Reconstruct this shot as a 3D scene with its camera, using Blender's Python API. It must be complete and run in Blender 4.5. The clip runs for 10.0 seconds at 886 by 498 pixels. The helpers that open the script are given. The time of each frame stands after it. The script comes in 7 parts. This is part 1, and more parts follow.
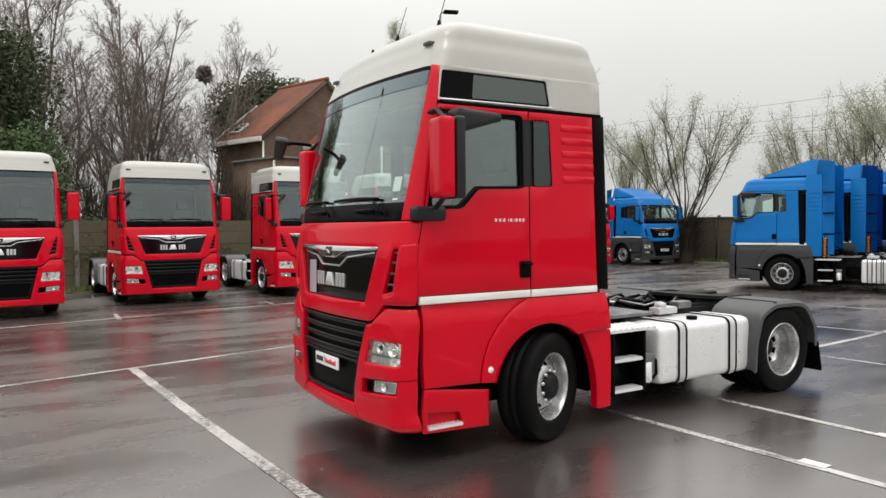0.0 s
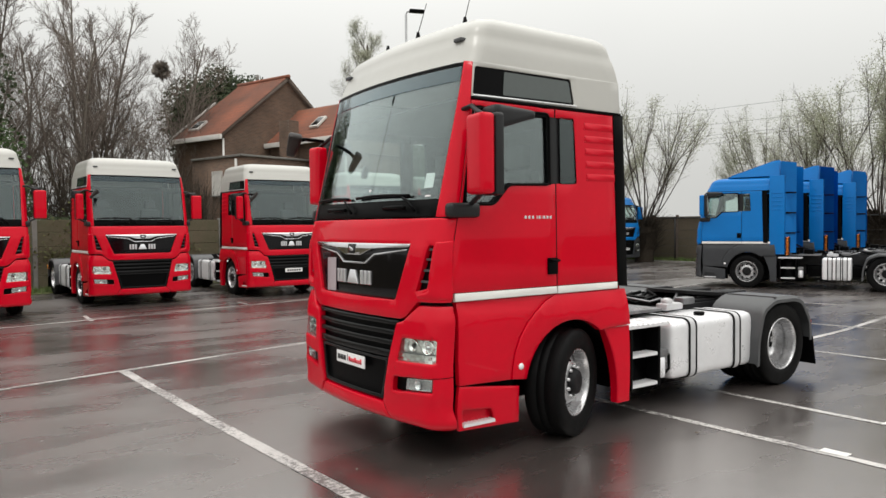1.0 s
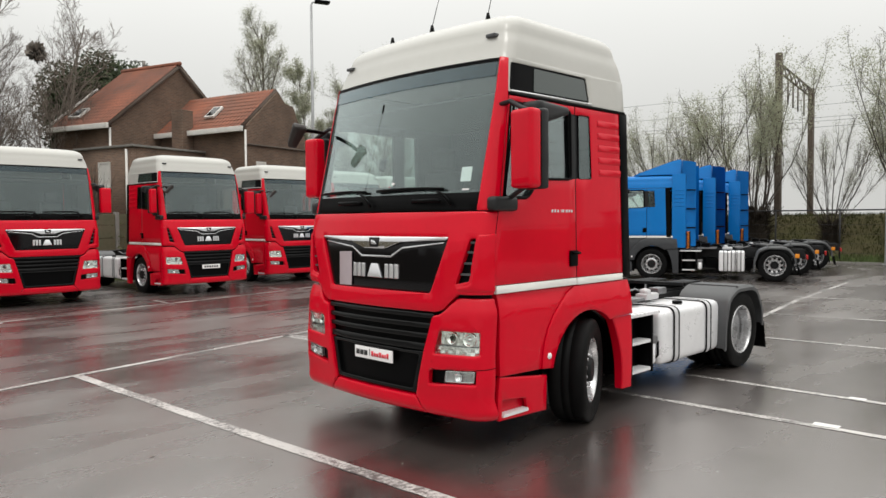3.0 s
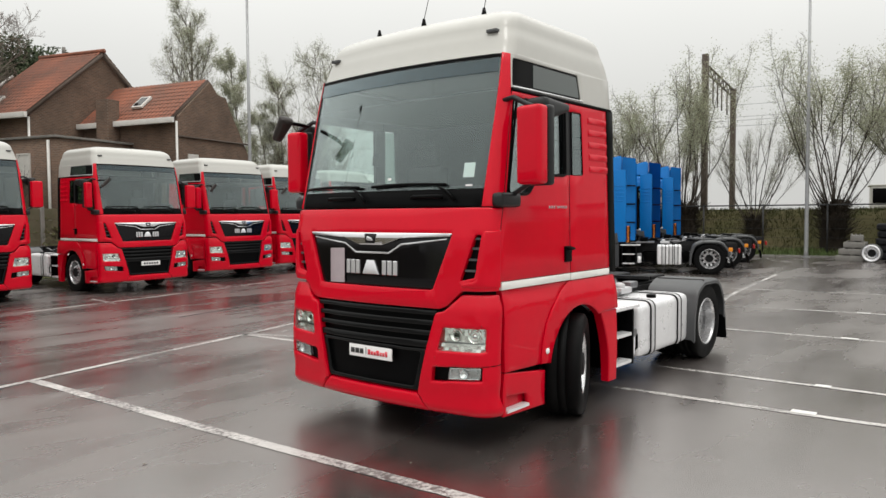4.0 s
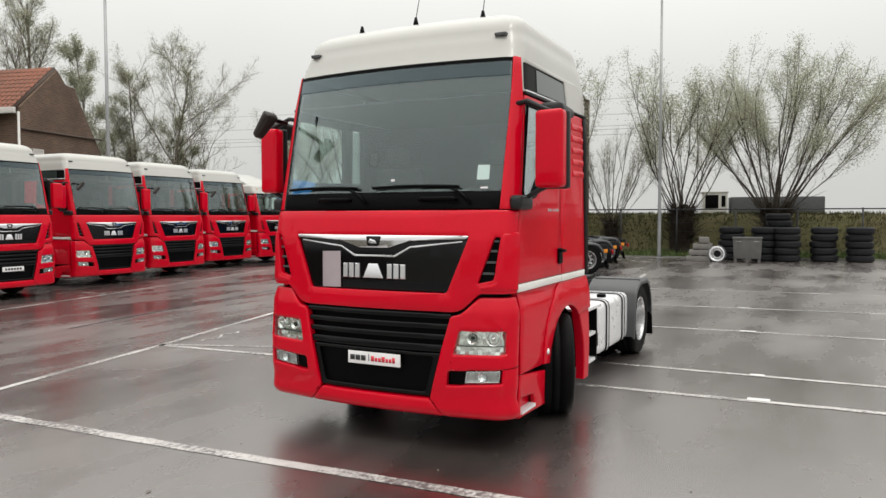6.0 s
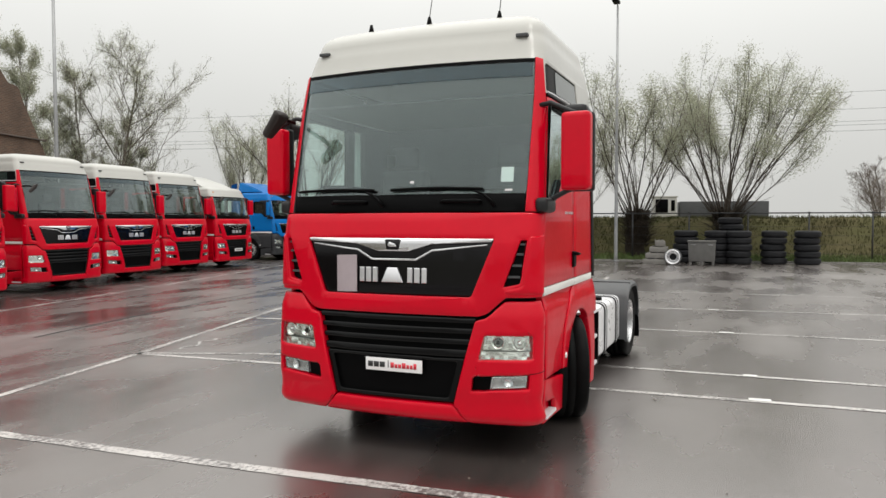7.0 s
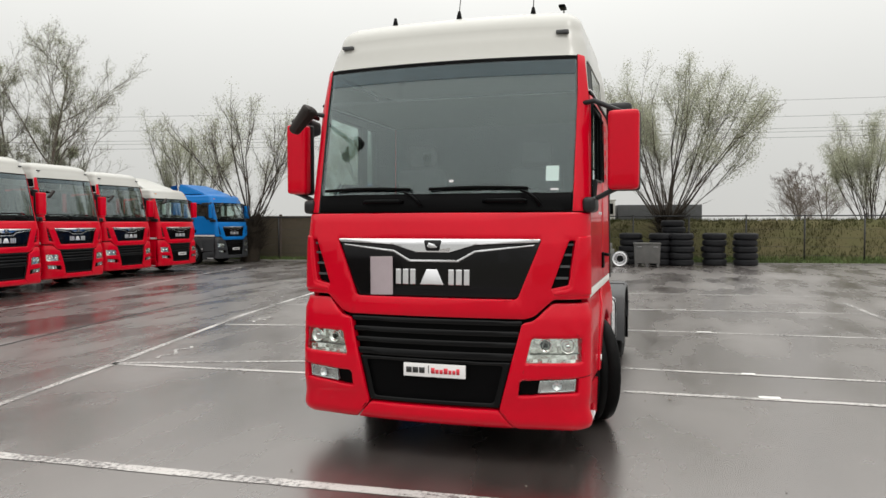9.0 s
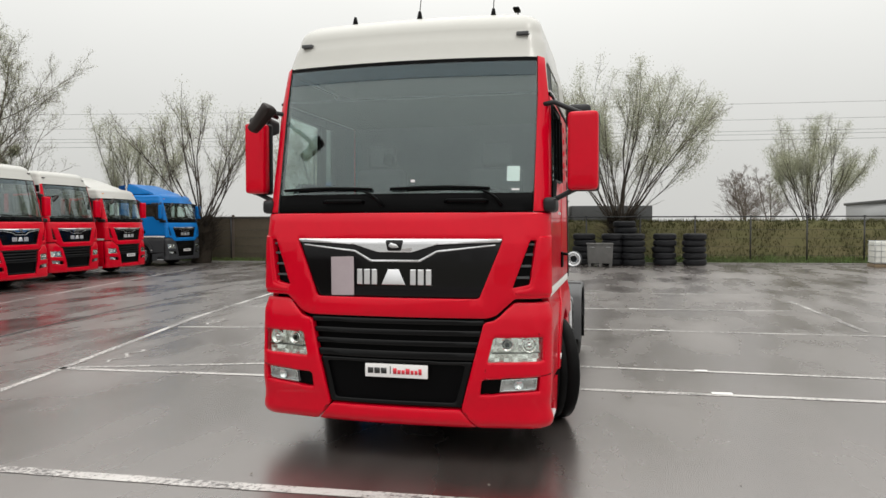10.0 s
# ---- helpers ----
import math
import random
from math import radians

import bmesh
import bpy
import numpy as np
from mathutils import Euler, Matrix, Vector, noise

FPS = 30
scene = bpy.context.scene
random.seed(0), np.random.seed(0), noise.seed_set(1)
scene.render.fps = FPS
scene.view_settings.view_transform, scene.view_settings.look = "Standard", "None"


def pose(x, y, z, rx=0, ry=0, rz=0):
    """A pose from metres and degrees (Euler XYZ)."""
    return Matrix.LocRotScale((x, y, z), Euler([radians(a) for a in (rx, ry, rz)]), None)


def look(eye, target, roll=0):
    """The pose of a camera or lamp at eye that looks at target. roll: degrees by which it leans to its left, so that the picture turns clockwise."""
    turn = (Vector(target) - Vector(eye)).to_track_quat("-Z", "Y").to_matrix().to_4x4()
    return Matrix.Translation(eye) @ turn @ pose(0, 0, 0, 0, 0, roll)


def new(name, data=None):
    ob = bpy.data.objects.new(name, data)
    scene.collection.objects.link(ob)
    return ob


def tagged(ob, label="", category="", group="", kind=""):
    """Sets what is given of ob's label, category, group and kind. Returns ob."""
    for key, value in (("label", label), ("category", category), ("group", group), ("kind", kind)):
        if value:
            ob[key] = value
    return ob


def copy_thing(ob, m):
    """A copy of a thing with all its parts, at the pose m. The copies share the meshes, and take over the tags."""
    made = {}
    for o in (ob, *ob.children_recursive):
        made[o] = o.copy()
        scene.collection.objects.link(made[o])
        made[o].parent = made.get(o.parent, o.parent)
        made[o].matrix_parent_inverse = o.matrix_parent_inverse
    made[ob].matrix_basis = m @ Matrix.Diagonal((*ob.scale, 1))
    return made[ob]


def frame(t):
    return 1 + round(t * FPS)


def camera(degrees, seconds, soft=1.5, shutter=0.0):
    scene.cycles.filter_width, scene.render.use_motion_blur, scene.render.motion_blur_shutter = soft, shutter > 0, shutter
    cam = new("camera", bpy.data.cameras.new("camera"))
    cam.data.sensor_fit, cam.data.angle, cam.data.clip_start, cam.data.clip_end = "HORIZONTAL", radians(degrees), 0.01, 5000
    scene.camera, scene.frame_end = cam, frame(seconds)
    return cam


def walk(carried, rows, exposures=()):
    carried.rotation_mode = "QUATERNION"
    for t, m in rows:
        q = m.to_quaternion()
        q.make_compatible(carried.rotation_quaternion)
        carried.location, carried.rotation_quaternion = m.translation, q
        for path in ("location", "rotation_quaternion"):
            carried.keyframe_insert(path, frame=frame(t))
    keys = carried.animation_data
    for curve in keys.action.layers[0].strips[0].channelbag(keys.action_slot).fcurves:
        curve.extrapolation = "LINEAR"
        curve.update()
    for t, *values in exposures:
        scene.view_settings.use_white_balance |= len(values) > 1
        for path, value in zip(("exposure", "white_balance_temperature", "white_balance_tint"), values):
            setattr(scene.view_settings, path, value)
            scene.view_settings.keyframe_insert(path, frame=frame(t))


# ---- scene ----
cam = camera(62.6, 10.0)
PATH = [
    (0, (-0.35, 1.516, 1.925), (0.699, 3.218, 1.863), -0.5),
    (0.5, (-0.607, 1.725, 1.906), (0.502, 3.388, 1.844), -0.5),
    (1, (-0.899, 1.898, 1.904), (0.262, 3.525, 1.841), -0.5),
    (1.5, (-1.175, 2.075, 1.914), (0.044, 3.659, 1.849), -0.5),
    (2, (-1.413, 2.297, 1.898), (-0.13, 3.829, 1.831), -0.5),
    (3.5, (-2.128, 2.949, 1.897), (-0.643, 4.286, 1.81), -0.4),
    (4, (-2.304, 3.219, 1.915), (-0.752, 4.477, 1.82), -0.4),
    (4.5, (-2.553, 3.464, 1.917), (-0.941, 4.644, 1.821), -0.3),
    (5, (-2.703, 3.751, 1.909), (-1.027, 4.837, 1.813), -0.2),
    (5.5, (-2.839, 4.087, 1.94), (-1.103, 5.077, 1.841), -0.2),
    (6, (-2.985, 4.416, 1.919), (-1.203, 5.319, 1.829), -0.1),
    (7.5, (-3.188, 5.326, 1.9), (-1.321, 6.042, 1.826), -0.1),
    (8, (-3.223, 5.607, 1.876), (-1.338, 6.27, 1.809), -0.1),
    (8.5, (-3.218, 5.819, 1.883), (-1.316, 6.433, 1.814), -0.1),
    (9, (-3.264, 5.945, 1.883), (-1.354, 6.534, 1.813), -0.1),
    (9.5, (-3.287, 6.014, 1.886), (-1.362, 6.554, 1.817), -0.1),
    (10, (-3.277, 6.003, 1.876), (-1.334, 6.471, 1.808), -0.1),
]
walk(cam, [(t, look(eye, target, roll)) for t, eye, target, roll in PATH])

# ---------------------------------------------------------------- light
world = bpy.data.worlds.new("overcast_sky")
scene.world = world
world.use_nodes = True
wn, wl = world.node_tree.nodes, world.node_tree.links
wn.clear()
sky = wn.new("ShaderNodeTexSky")
sky.sky_type, sky.sun_disc = "NISHITA", False
sky.sun_elevation, sky.sun_rotation = radians(63), radians(212)
sky.dust_density, sky.air_density = 6.0, 1.0
coord = wn.new("ShaderNodeTexCoord")
sep = wn.new("ShaderNodeSeparateXYZ")
wl.new(coord.outputs["Generated"], sep.inputs[0])
up = wn.new("ShaderNodeClamp")
wl.new(sep.outputs["Z"], up.inputs[0])
cube = wn.new("ShaderNodeMath")
cube.operation, cube.inputs[1].default_value = "POWER", 1.65
wl.new(up.outputs[0], cube.inputs[0])
lum = wn.new("ShaderNodeMath")
lum.operation, lum.inputs[1].default_value, lum.inputs[2].default_value = "MULTIPLY_ADD", 2.6, 0.665
wl.new(cube.outputs[0], lum.inputs[0])
cloud_tex = wn.new("ShaderNodeTexNoise")
cloud_tex.inputs["Scale"].default_value, cloud_tex.inputs["Detail"].default_value = 2.2, 4.0
wl.new(coord.outputs["Generated"], cloud_tex.inputs["Vector"])
soft = wn.new("ShaderNodeMapRange")
soft.inputs["To Min"].default_value, soft.inputs["To Max"].default_value = 0.93, 1.06
wl.new(cloud_tex.outputs["Fac"], soft.inputs[0])
shade = wn.new("ShaderNodeMath")
shade.operation = "MULTIPLY"
wl.new(lum.outputs[0], shade.inputs[0])
wl.new(soft.outputs[0], shade.inputs[1])
side_fade = wn.new("ShaderNodeMath")
side_fade.operation, side_fade.inputs[1].default_value, side_fade.inputs[2].default_value = "MULTIPLY_ADD", 0.03, 0.98
ahead = wn.new("ShaderNodeClamp")
wl.new(sep.outputs["X"], ahead.inputs[0])
wl.new(ahead.outputs[0], side_fade.inputs[0])
faded = wn.new("ShaderNodeMath")
faded.operation = "MULTIPLY"
wl.new(shade.outputs[0], faded.inputs[0])
wl.new(side_fade.outputs[0], faded.inputs[1])
grey = wn.new("ShaderNodeVectorMath")
grey.operation = "SCALE"
grey.inputs[0].default_value = (1.0, 1.0, 0.962)
wl.new(faded.outputs[0], grey.inputs["Scale"])
skydim = wn.new("ShaderNodeVectorMath")
skydim.operation = "SCALE"
skydim.inputs["Scale"].default_value = 0.1
wl.new(sky.outputs[0], skydim.inputs[0])
mixsky = wn.new("ShaderNodeMix")
mixsky.data_type = "RGBA"
mixsky.inputs[0].default_value = 0.05
wl.new(grey.outputs[0], mixsky.inputs[6])
wl.new(skydim.outputs[0], mixsky.inputs[7])
bg = wn.new("ShaderNodeBackground")
bg.inputs["Strength"].default_value = 1.0
wl.new(mixsky.outputs[2], bg.inputs[0])
wout = wn.new("ShaderNodeOutputWorld")
wl.new(bg.outputs[0], wout.inputs[0])
sun = new("sun", bpy.data.lights.new("sun", "SUN"))
sun.data.energy, sun.data.angle, sun.data.color = 0.5, radians(14), (1.0, 0.97, 0.93)
sun.matrix_world = look((-10, -16, 38), (0, 0, 0))
scene.view_settings.exposure = -0.02

# ---------------------------------------------------------------- materials
def material(name, colour, rough=0.5, metal=0.0, vary=0.0, scale=6.0, bump=0.0, bscale=80.0, coat=0.0, second=None, rvary=0.0, island=0.0, spec=0.5):
    """A principled surface: colour with two scales of variation, roughness variation and a fine bump."""
    m = bpy.data.materials.new(name)
    m.use_nodes = True
    n, l = m.node_tree.nodes, m.node_tree.links
    p = n["Principled BSDF"]
    p.inputs["Base Color"].default_value = (*colour, 1)
    p.inputs["Roughness"].default_value = rough
    p.inputs["Metallic"].default_value = metal
    p.inputs["Coat Weight"].default_value = coat
    p.inputs["Specular IOR Level"].default_value = spec
    p.inputs["Coat Roughness"].default_value = 0.035
    tc = n.new("ShaderNodeTexCoord")
    if vary or second or rvary:
        big = n.new("ShaderNodeTexNoise")
        big.inputs["Scale"].default_value, big.inputs["Detail"].default_value = scale, 6.0
        l.new(tc.outputs["Object"], big.inputs["Vector"])
        fine = n.new("ShaderNodeTexNoise")
        fine.inputs["Scale"].default_value, fine.inputs["Detail"].default_value = scale * 11, 3.0
        l.new(tc.outputs["Object"], fine.inputs["Vector"])
        both = n.new("ShaderNodeMath")
        both.operation, both.inputs[1].default_value = "MULTIPLY_ADD", 0.4
        l.new(fine.outputs["Fac"], both.inputs[0])
        l.new(big.outputs["Fac"], both.inputs[2])
        span = n.new("ShaderNodeMapRange")
        span.inputs["From Min"].default_value, span.inputs["From Max"].default_value = 0.45, 0.95
        l.new(both.outputs[0], span.inputs[0])
        mix = n.new("ShaderNodeMix")
        mix.data_type = "RGBA"
        other = second if second else tuple(max(0.0, c * (1 - vary)) for c in colour)
        mix.inputs[6].default_value = (*colour, 1)
        mix.inputs[7].default_value = (*other, 1)
        l.new(span.outputs[0], mix.inputs[0])
        out = mix.outputs[2]
        if island:
            info = n.new("ShaderNodeObjectInfo")
            hsv = n.new("ShaderNodeHueSaturation")
            r = n.new("ShaderNodeMapRange")
            r.inputs["To Min"].default_value, r.inputs["To Max"].default_value = 1 - island, 1 + island
            l.new(info.outputs["Random"], r.inputs[0])
            l.new(r.outputs[0], hsv.inputs["Value"])
            l.new(out, hsv.inputs["Color"])
            out = hsv.outputs[0]
        l.new(out, p.inputs["Base Color"])
        if rvary:
            rr = n.new("ShaderNodeMapRange")
            rr.inputs["To Min"].default_value, rr.inputs["To Max"].default_value = max(0.02, rough - rvary), min(1, rough + rvary)
            l.new(span.outputs[0], rr.inputs[0])
            l.new(rr.outputs[0], p.inputs["Roughness"])
    if bump:
        grain = n.new("ShaderNodeTexNoise")
        grain.inputs["Scale"].default_value, grain.inputs["Detail"].default_value = bscale, 4.0
        l.new(tc.outputs["Object"], grain.inputs["Vector"])
        b = n.new("ShaderNodeBump")
        b.inputs["Strength"].default_value, b.inputs["Distance"].default_value = bump, 0.01
        l.new(grain.outputs["Fac"], b.inputs["Height"])
        l.new(b.outputs[0], p.inputs["Normal"])
    return m


def glass(name, tint, gloss_rough=0.02, f0=0.05):
    """A thin tinted pane: see-through, with a sheen that grows towards grazing angles."""
    m = bpy.data.materials.new(name)
    m.use_nodes = True
    n, l = m.node_tree.nodes, m.node_tree.links
    n.clear()
    o, mix = n.new("ShaderNodeOutputMaterial"), n.new("ShaderNodeMixShader")
    t, g, w = n.new("ShaderNodeBsdfTransparent"), n.new("ShaderNodeBsdfGlossy"), n.new("ShaderNodeLayerWeight")
    t.inputs[0].default_value = (*tint, 1)
    g.inputs["Color"].default_value = (0.90, 0.985, 1.0, 1)
    g.inputs["Roughness"].default_value = gloss_rough
    w.inputs["Blend"].default_value = 0.5
    power, sheen = n.new("ShaderNodeMath"), n.new("ShaderNodeMath")
    power.operation, power.inputs[1].default_value = "POWER", 2.7
    sheen.operation, sheen.inputs[1].default_value, sheen.inputs[2].default_value = "MULTIPLY_ADD", 1 - f0, f0
    l.new(w.outputs["Facing"], power.inputs[0])
    l.new(power.outputs[0], sheen.inputs[0])
    l.new(sheen.outputs[0], mix.inputs[0])
    l.new(t.outputs[0], mix.inputs[1])
    l.new(g.outputs[0], mix.inputs[2])
    l.new(mix.outputs[0], o.inputs[0])
    return m


def asphalt_material():
    """Rain-wet asphalt: dark stone grain, lighter worn drifts and a patchy water film."""
    m = bpy.data.materials.new("wet_asphalt")
    m.use_nodes = True
    n, l = m.node_tree.nodes, m.node_tree.links
    p = n["Principled BSDF"]
    tc = n.new("ShaderNodeTexCoord")

    def noise_tex(scale, detail, stretch=(1, 1, 1), rough=0.55):
        mp = n.new("ShaderNodeMapping")
        mp.inputs["Scale"].default_value = stretch
        t = n.new("ShaderNodeTexNoise")
        t.inputs["Scale"].default_value, t.inputs["Detail"].default_value, t.inputs["Roughness"].default_value = scale, detail, rough
        l.new(tc.outputs["Object"], mp.inputs[0])
        l.new(mp.outputs[0], t.inputs["Vector"])
        return t.outputs["Fac"]

    def ramp(fac, a, b, lo, hi):
        r = n.new("ShaderNodeMapRange")
        r.interpolation_type = "SMOOTHSTEP"
        r.inputs["From Min"].default_value, r.inputs["From Max"].default_value = a, b
        r.inputs["To Min"].default_value, r.inputs["To Max"].default_value = lo, hi
        l.new(fac, r.inputs[0])
        return r.outputs[0]

    def blend(fac, a, b):
        x = n.new("ShaderNodeMix")
        x.data_type = "RGBA"
        l.new(fac, x.inputs[0])
        for socket, v in ((x.inputs[6], a), (x.inputs[7], b)):
            if isinstance(v, tuple):
                socket.default_value = (*v, 1)
            else:
                l.new(v, socket)
        return x.outputs[2]

    grain = noise_tex(170, 3)
    drift = noise_tex(0.22, 6, (1, 0.7, 1))
    streak = noise_tex(0.9, 6, (0.35, 1.3, 1))
    film = noise_tex(0.35, 5, (0.6, 1, 1), 0.6)
    base = blend(ramp(grain, 0.35, 0.7, 0, 1), (0.017, 0.0131, 0.0118), (0.046, 0.0375, 0.0345))
    pale = blend(ramp(drift, 0.36, 0.70, 0, 0.5), base, (0.066, 0.057, 0.053))
    dark = blend(ramp(streak, 0.52, 0.74, 0, 0.55), pale, (0.021, 0.0162, 0.0146))
    l.new(dark, p.inputs["Base Color"])
    add = n.new("ShaderNodeMath")
    add.operation, add.use_clamp = "ADD", True
    l.new(ramp(film, 0.30, 0.70, 0.185, 0.33), add.inputs[0])
    l.new(ramp(streak, 0.35, 0.70, 0.06, -0.05), add.inputs[1])
    l.new(add.outputs[0], p.inputs["Roughness"])
    p.inputs["Specular IOR Level"].default_value = 1.0
    p.inputs["IOR"].default_value = 2.3
    p.inputs["Specular Tint"].default_value = (1.0, 0.955, 0.935, 1)
    bumps = n.new("ShaderNodeBump")
    bumps.inputs["Strength"].default_value, bumps.inputs["Distance"].default_value = 0.07, 0.006
    l.new(grain, bumps.inputs["Height"])
    sway = n.new("ShaderNodeBump")
    sway.inputs["Strength"].default_value, sway.inputs["Distance"].default_value = 0.12, 0.02
    l.new(noise_tex(2.2, 4), sway.inputs["Height"])
    l.new(bumps.outputs[0], sway.inputs["Normal"])
    l.new(sway.outputs[0], p.inputs["Normal"])
    return m


def line_material():
    """Worn white road paint, broken through to the asphalt by its wear."""
    m = material("worn_road_paint", (0.52, 0.50, 0.48), 0.35, second=(0.38, 0.36, 0.35), scale=3.0)
    n, l = m.node_tree.nodes, m.node_tree.links
    p = n["Principled BSDF"]
    tc = n.new("ShaderNodeTexCoord")
    worn = n.new("ShaderNodeTexNoise")
    worn.inputs["Scale"].default_value, worn.inputs["Detail"].default_value, worn.inputs["Roughness"].default_value = 22.0, 8.0, 0.7
    l.new(tc.outputs["Object"], worn.inputs["Vector"])
    large = n.new("ShaderNodeTexNoise")
    large.inputs["Scale"].default_value, large.inputs["Detail"].default_value = 0.8, 3.0
    l.new(tc.outputs["Object"], large.inputs["Vector"])
    s = n.new("ShaderNodeMath")
    s.operation, s.inputs[1].default_value = "MULTIPLY_ADD", 0.7
    l.new(large.outputs["Fac"], s.inputs[0])
    l.new(worn.outputs["Fac"], s.inputs[2])
    r = n.new("ShaderNodeMapRange")
    r.inputs["From Min"].default_value, r.inputs["From Max"].default_value = 0.82, 0.95
    l.new(s.outputs[0], r.inputs[0])
    mix = n.new("ShaderNodeMix")
    mix.data_type = "RGBA"
    old = p.inputs["Base Color"].links[0].from_socket
    l.new(r.outputs[0], mix.inputs[0])
    l.new(old, mix.inputs[6])
    mix.inputs[7].default_value = (0.09, 0.08, 0.078, 1)
    l.new(mix.outputs[2], p.inputs["Base Color"])
    return m


RED = material("red_truck_paint", (0.55, 0.001, 0.015), 0.34, vary=0.12, scale=1.5, coat=0.42, rvary=0.06, spec=0.03)
WHITE = material("cream_white_paint", (0.387, 0.380, 0.353), 0.36, vary=0.06, scale=1.2, coat=0.4, rvary=0.05)
BLUE = material("blue_truck_paint", (0.003, 0.15, 0.46), 0.40, vary=0.10, scale=1.5, coat=0.22, rvary=0.06, spec=0.12)
GREY = material("dark_grey_plastic", (0.056, 0.058, 0.061), 0.5, vary=0.2, scale=4, bump=0.05)
BLACK = material("black_plastic", (0.0022, 0.0022, 0.0025), 0.40, vary=0.3, scale=5, bump=0.06, spec=0.055)
DARKGREY = material("dark_slate_plastic", (0.030, 0.032, 0.036), 0.5, vary=0.2, scale=4, bump=0.05, spec=0.4)
TRIMBLACK = material("satin_black_trim", (0.012, 0.0124, 0.0135), 0.45, vary=0.25, scale=5, bump=0.05, spec=0.3)
SLAT = material("ribbed_black_plastic", (0.003, 0.003, 0.0034), 0.24, vary=0.3, scale=6, bump=0.05, spec=0.18)
PIANO = material("black_gloss_panel", (0.002, 0.0016, 0.0026), 0.12, vary=0.2, scale=3, coat=0.0, spec=0.3)
LINER = material("cab_liner", (0.036, 0.036, 0.038), 0.85, vary=0.3, scale=8, spec=0.2)
FABRIC = material("grey_seat_fabric", (0.07, 0.07, 0.075), 0.9, vary=0.35, scale=14, bump=0.2)
RUBBER = material("tyre_rubber", (0.0035, 0.0035, 0.0037), 0.6, vary=0.35, scale=5, bump=0.12, bscale=60, rvary=0.12, spec=0.09)
DUSTY = material("dusty_old_rubber", (0.014, 0.0142, 0.0165), 0.65, vary=0.4, scale=4, bump=0.12, bscale=60, spec=0.2)
STEEL = material("dark_frame_steel", (0.010, 0.010, 0.011), 0.6, metal=0.0, spec=0.18, vary=0.4, scale=6, bump=0.1, rvary=0.12)
GREASE = material("worn_bright_steel", (0.28, 0.28, 0.29), 0.42, metal=0.8, vary=0.5, scale=7, bump=0.1, rvary=0.15)
ALU = material("brushed_aluminium", (0.80, 0.80, 0.815), 0.34, metal=0.36, vary=0.12, scale=6, bump=0.04, bscale=120, rvary=0.12)
RIM = material("silver_wheel_paint", (0.60, 0.60, 0.61), 0.27, metal=0.7, vary=0.45, scale=9, rvary=0.12)
CHROME = material("chrome", (0.78, 0.78, 0.80), 0.08, metal=1.0, vary=0.05, scale=4)
LAMPBACK = material("lamp_reflector", (0.93, 0.94, 0.92), 0.10, metal=0.92, vary=0.15, scale=16, bump=0.5, bscale=22)
LOGO = material("brushed_silver", (0.72, 0.72, 0.74), 0.26, metal=0.7, vary=0.1, scale=9)
SIGNWHITE = material("white_plate", (0.78, 0.76, 0.76), 0.4, vary=0.06, scale=6)
SIGNRED = material("red_print", (0.62, 0.03, 0.05), 0.5, vary=0.1, scale=10)
SIGNBLACK = material("black_print", (0.02, 0.02, 0.02), 0.5, vary=0.2, scale=10)
SHEET = material("protective_grey_film", (0.36, 0.30, 0.32), 0.45, vary=0.12, scale=5)
STRIPE = material("white_stripe_film", (0.72, 0.71, 0.68), 0.4, vary=0.08, scale=4)
AMBER = material("amber_lens", (0.65, 0.22, 0.01), 0.25, vary=0.1, scale=10)
ORANGE = material("orange_hose", (0.85, 0.23, 0.02), 0.45, vary=0.1, scale=10)
YELLOW = material("yellow_sticker", (0.70, 0.55, 0.08), 0.5, vary=0.1, scale=10)
REDLENS = material("red_lens", (0.35, 0.01, 0.01), 0.25, vary=0.1, scale=10)
WINDSCREEN = glass("windscreen_glass", (0.91, 0.965, 0.95), 0.015, 0.055)
SHADEBAND = glass("tinted_shade_band", (0.48, 0.56, 0.60), 0.015, 0.045)
SIDEGLASS = glass("tinted_side_glass", (0.90, 0.965, 0.945), 0.015, 0.12)
DARKGLASS = glass("tinted_quarter_glass", (0.56, 0.63, 0.61), 0.015, 0.05)
LENS = glass("lamp_cover", (0.95, 0.96, 0.95), 0.03, 0.03)
MIRRORSHELL = material("brown_black_plastic", (0.022, 0.016, 0.014), 0.45, vary=0.3, scale=8, bump=0.06, spec=0.3)
MIRROR = material("mirror_glass", (0.82, 0.83, 0.84), 0.03, metal=1.0)
ASPHALT = asphalt_material()
PAINT = line_material()
FRESHPAINT = material("fresh_road_paint", (0.68, 0.67, 0.65), 0.4, vary=0.15, scale=8.0)
TAR = material("tar_joint", (0.008, 0.007, 0.007), 0.55, vary=0.3, scale=6.0, spec=0.15)
GRASS = material("rough_grass", (0.060, 0.085, 0.022), 0.95, second=(0.11, 0.095, 0.04), scale=0.8, bump=0.6, bscale=9)
BANK = material("weedy_bank", (0.064, 0.065, 0.028), 0.95, second=(0.080, 0.066, 0.036), scale=0.5, bump=0.8, bscale=5, spec=0.05)
DARKBARK = material("dark_willow_bark", (0.042, 0.034, 0.026), 0.9, spec=0.1, vary=0.45, scale=9, bump=0.5, bscale=40)
RODBARK = material("dark_rod_bark", (0.070, 0.058, 0.047), 0.9, vary=0.4, scale=7, spec=0.1)
BARK = material("bark", (0.185, 0.158, 0.130), 0.9, vary=0.45, scale=9, bump=0.5, bscale=40)
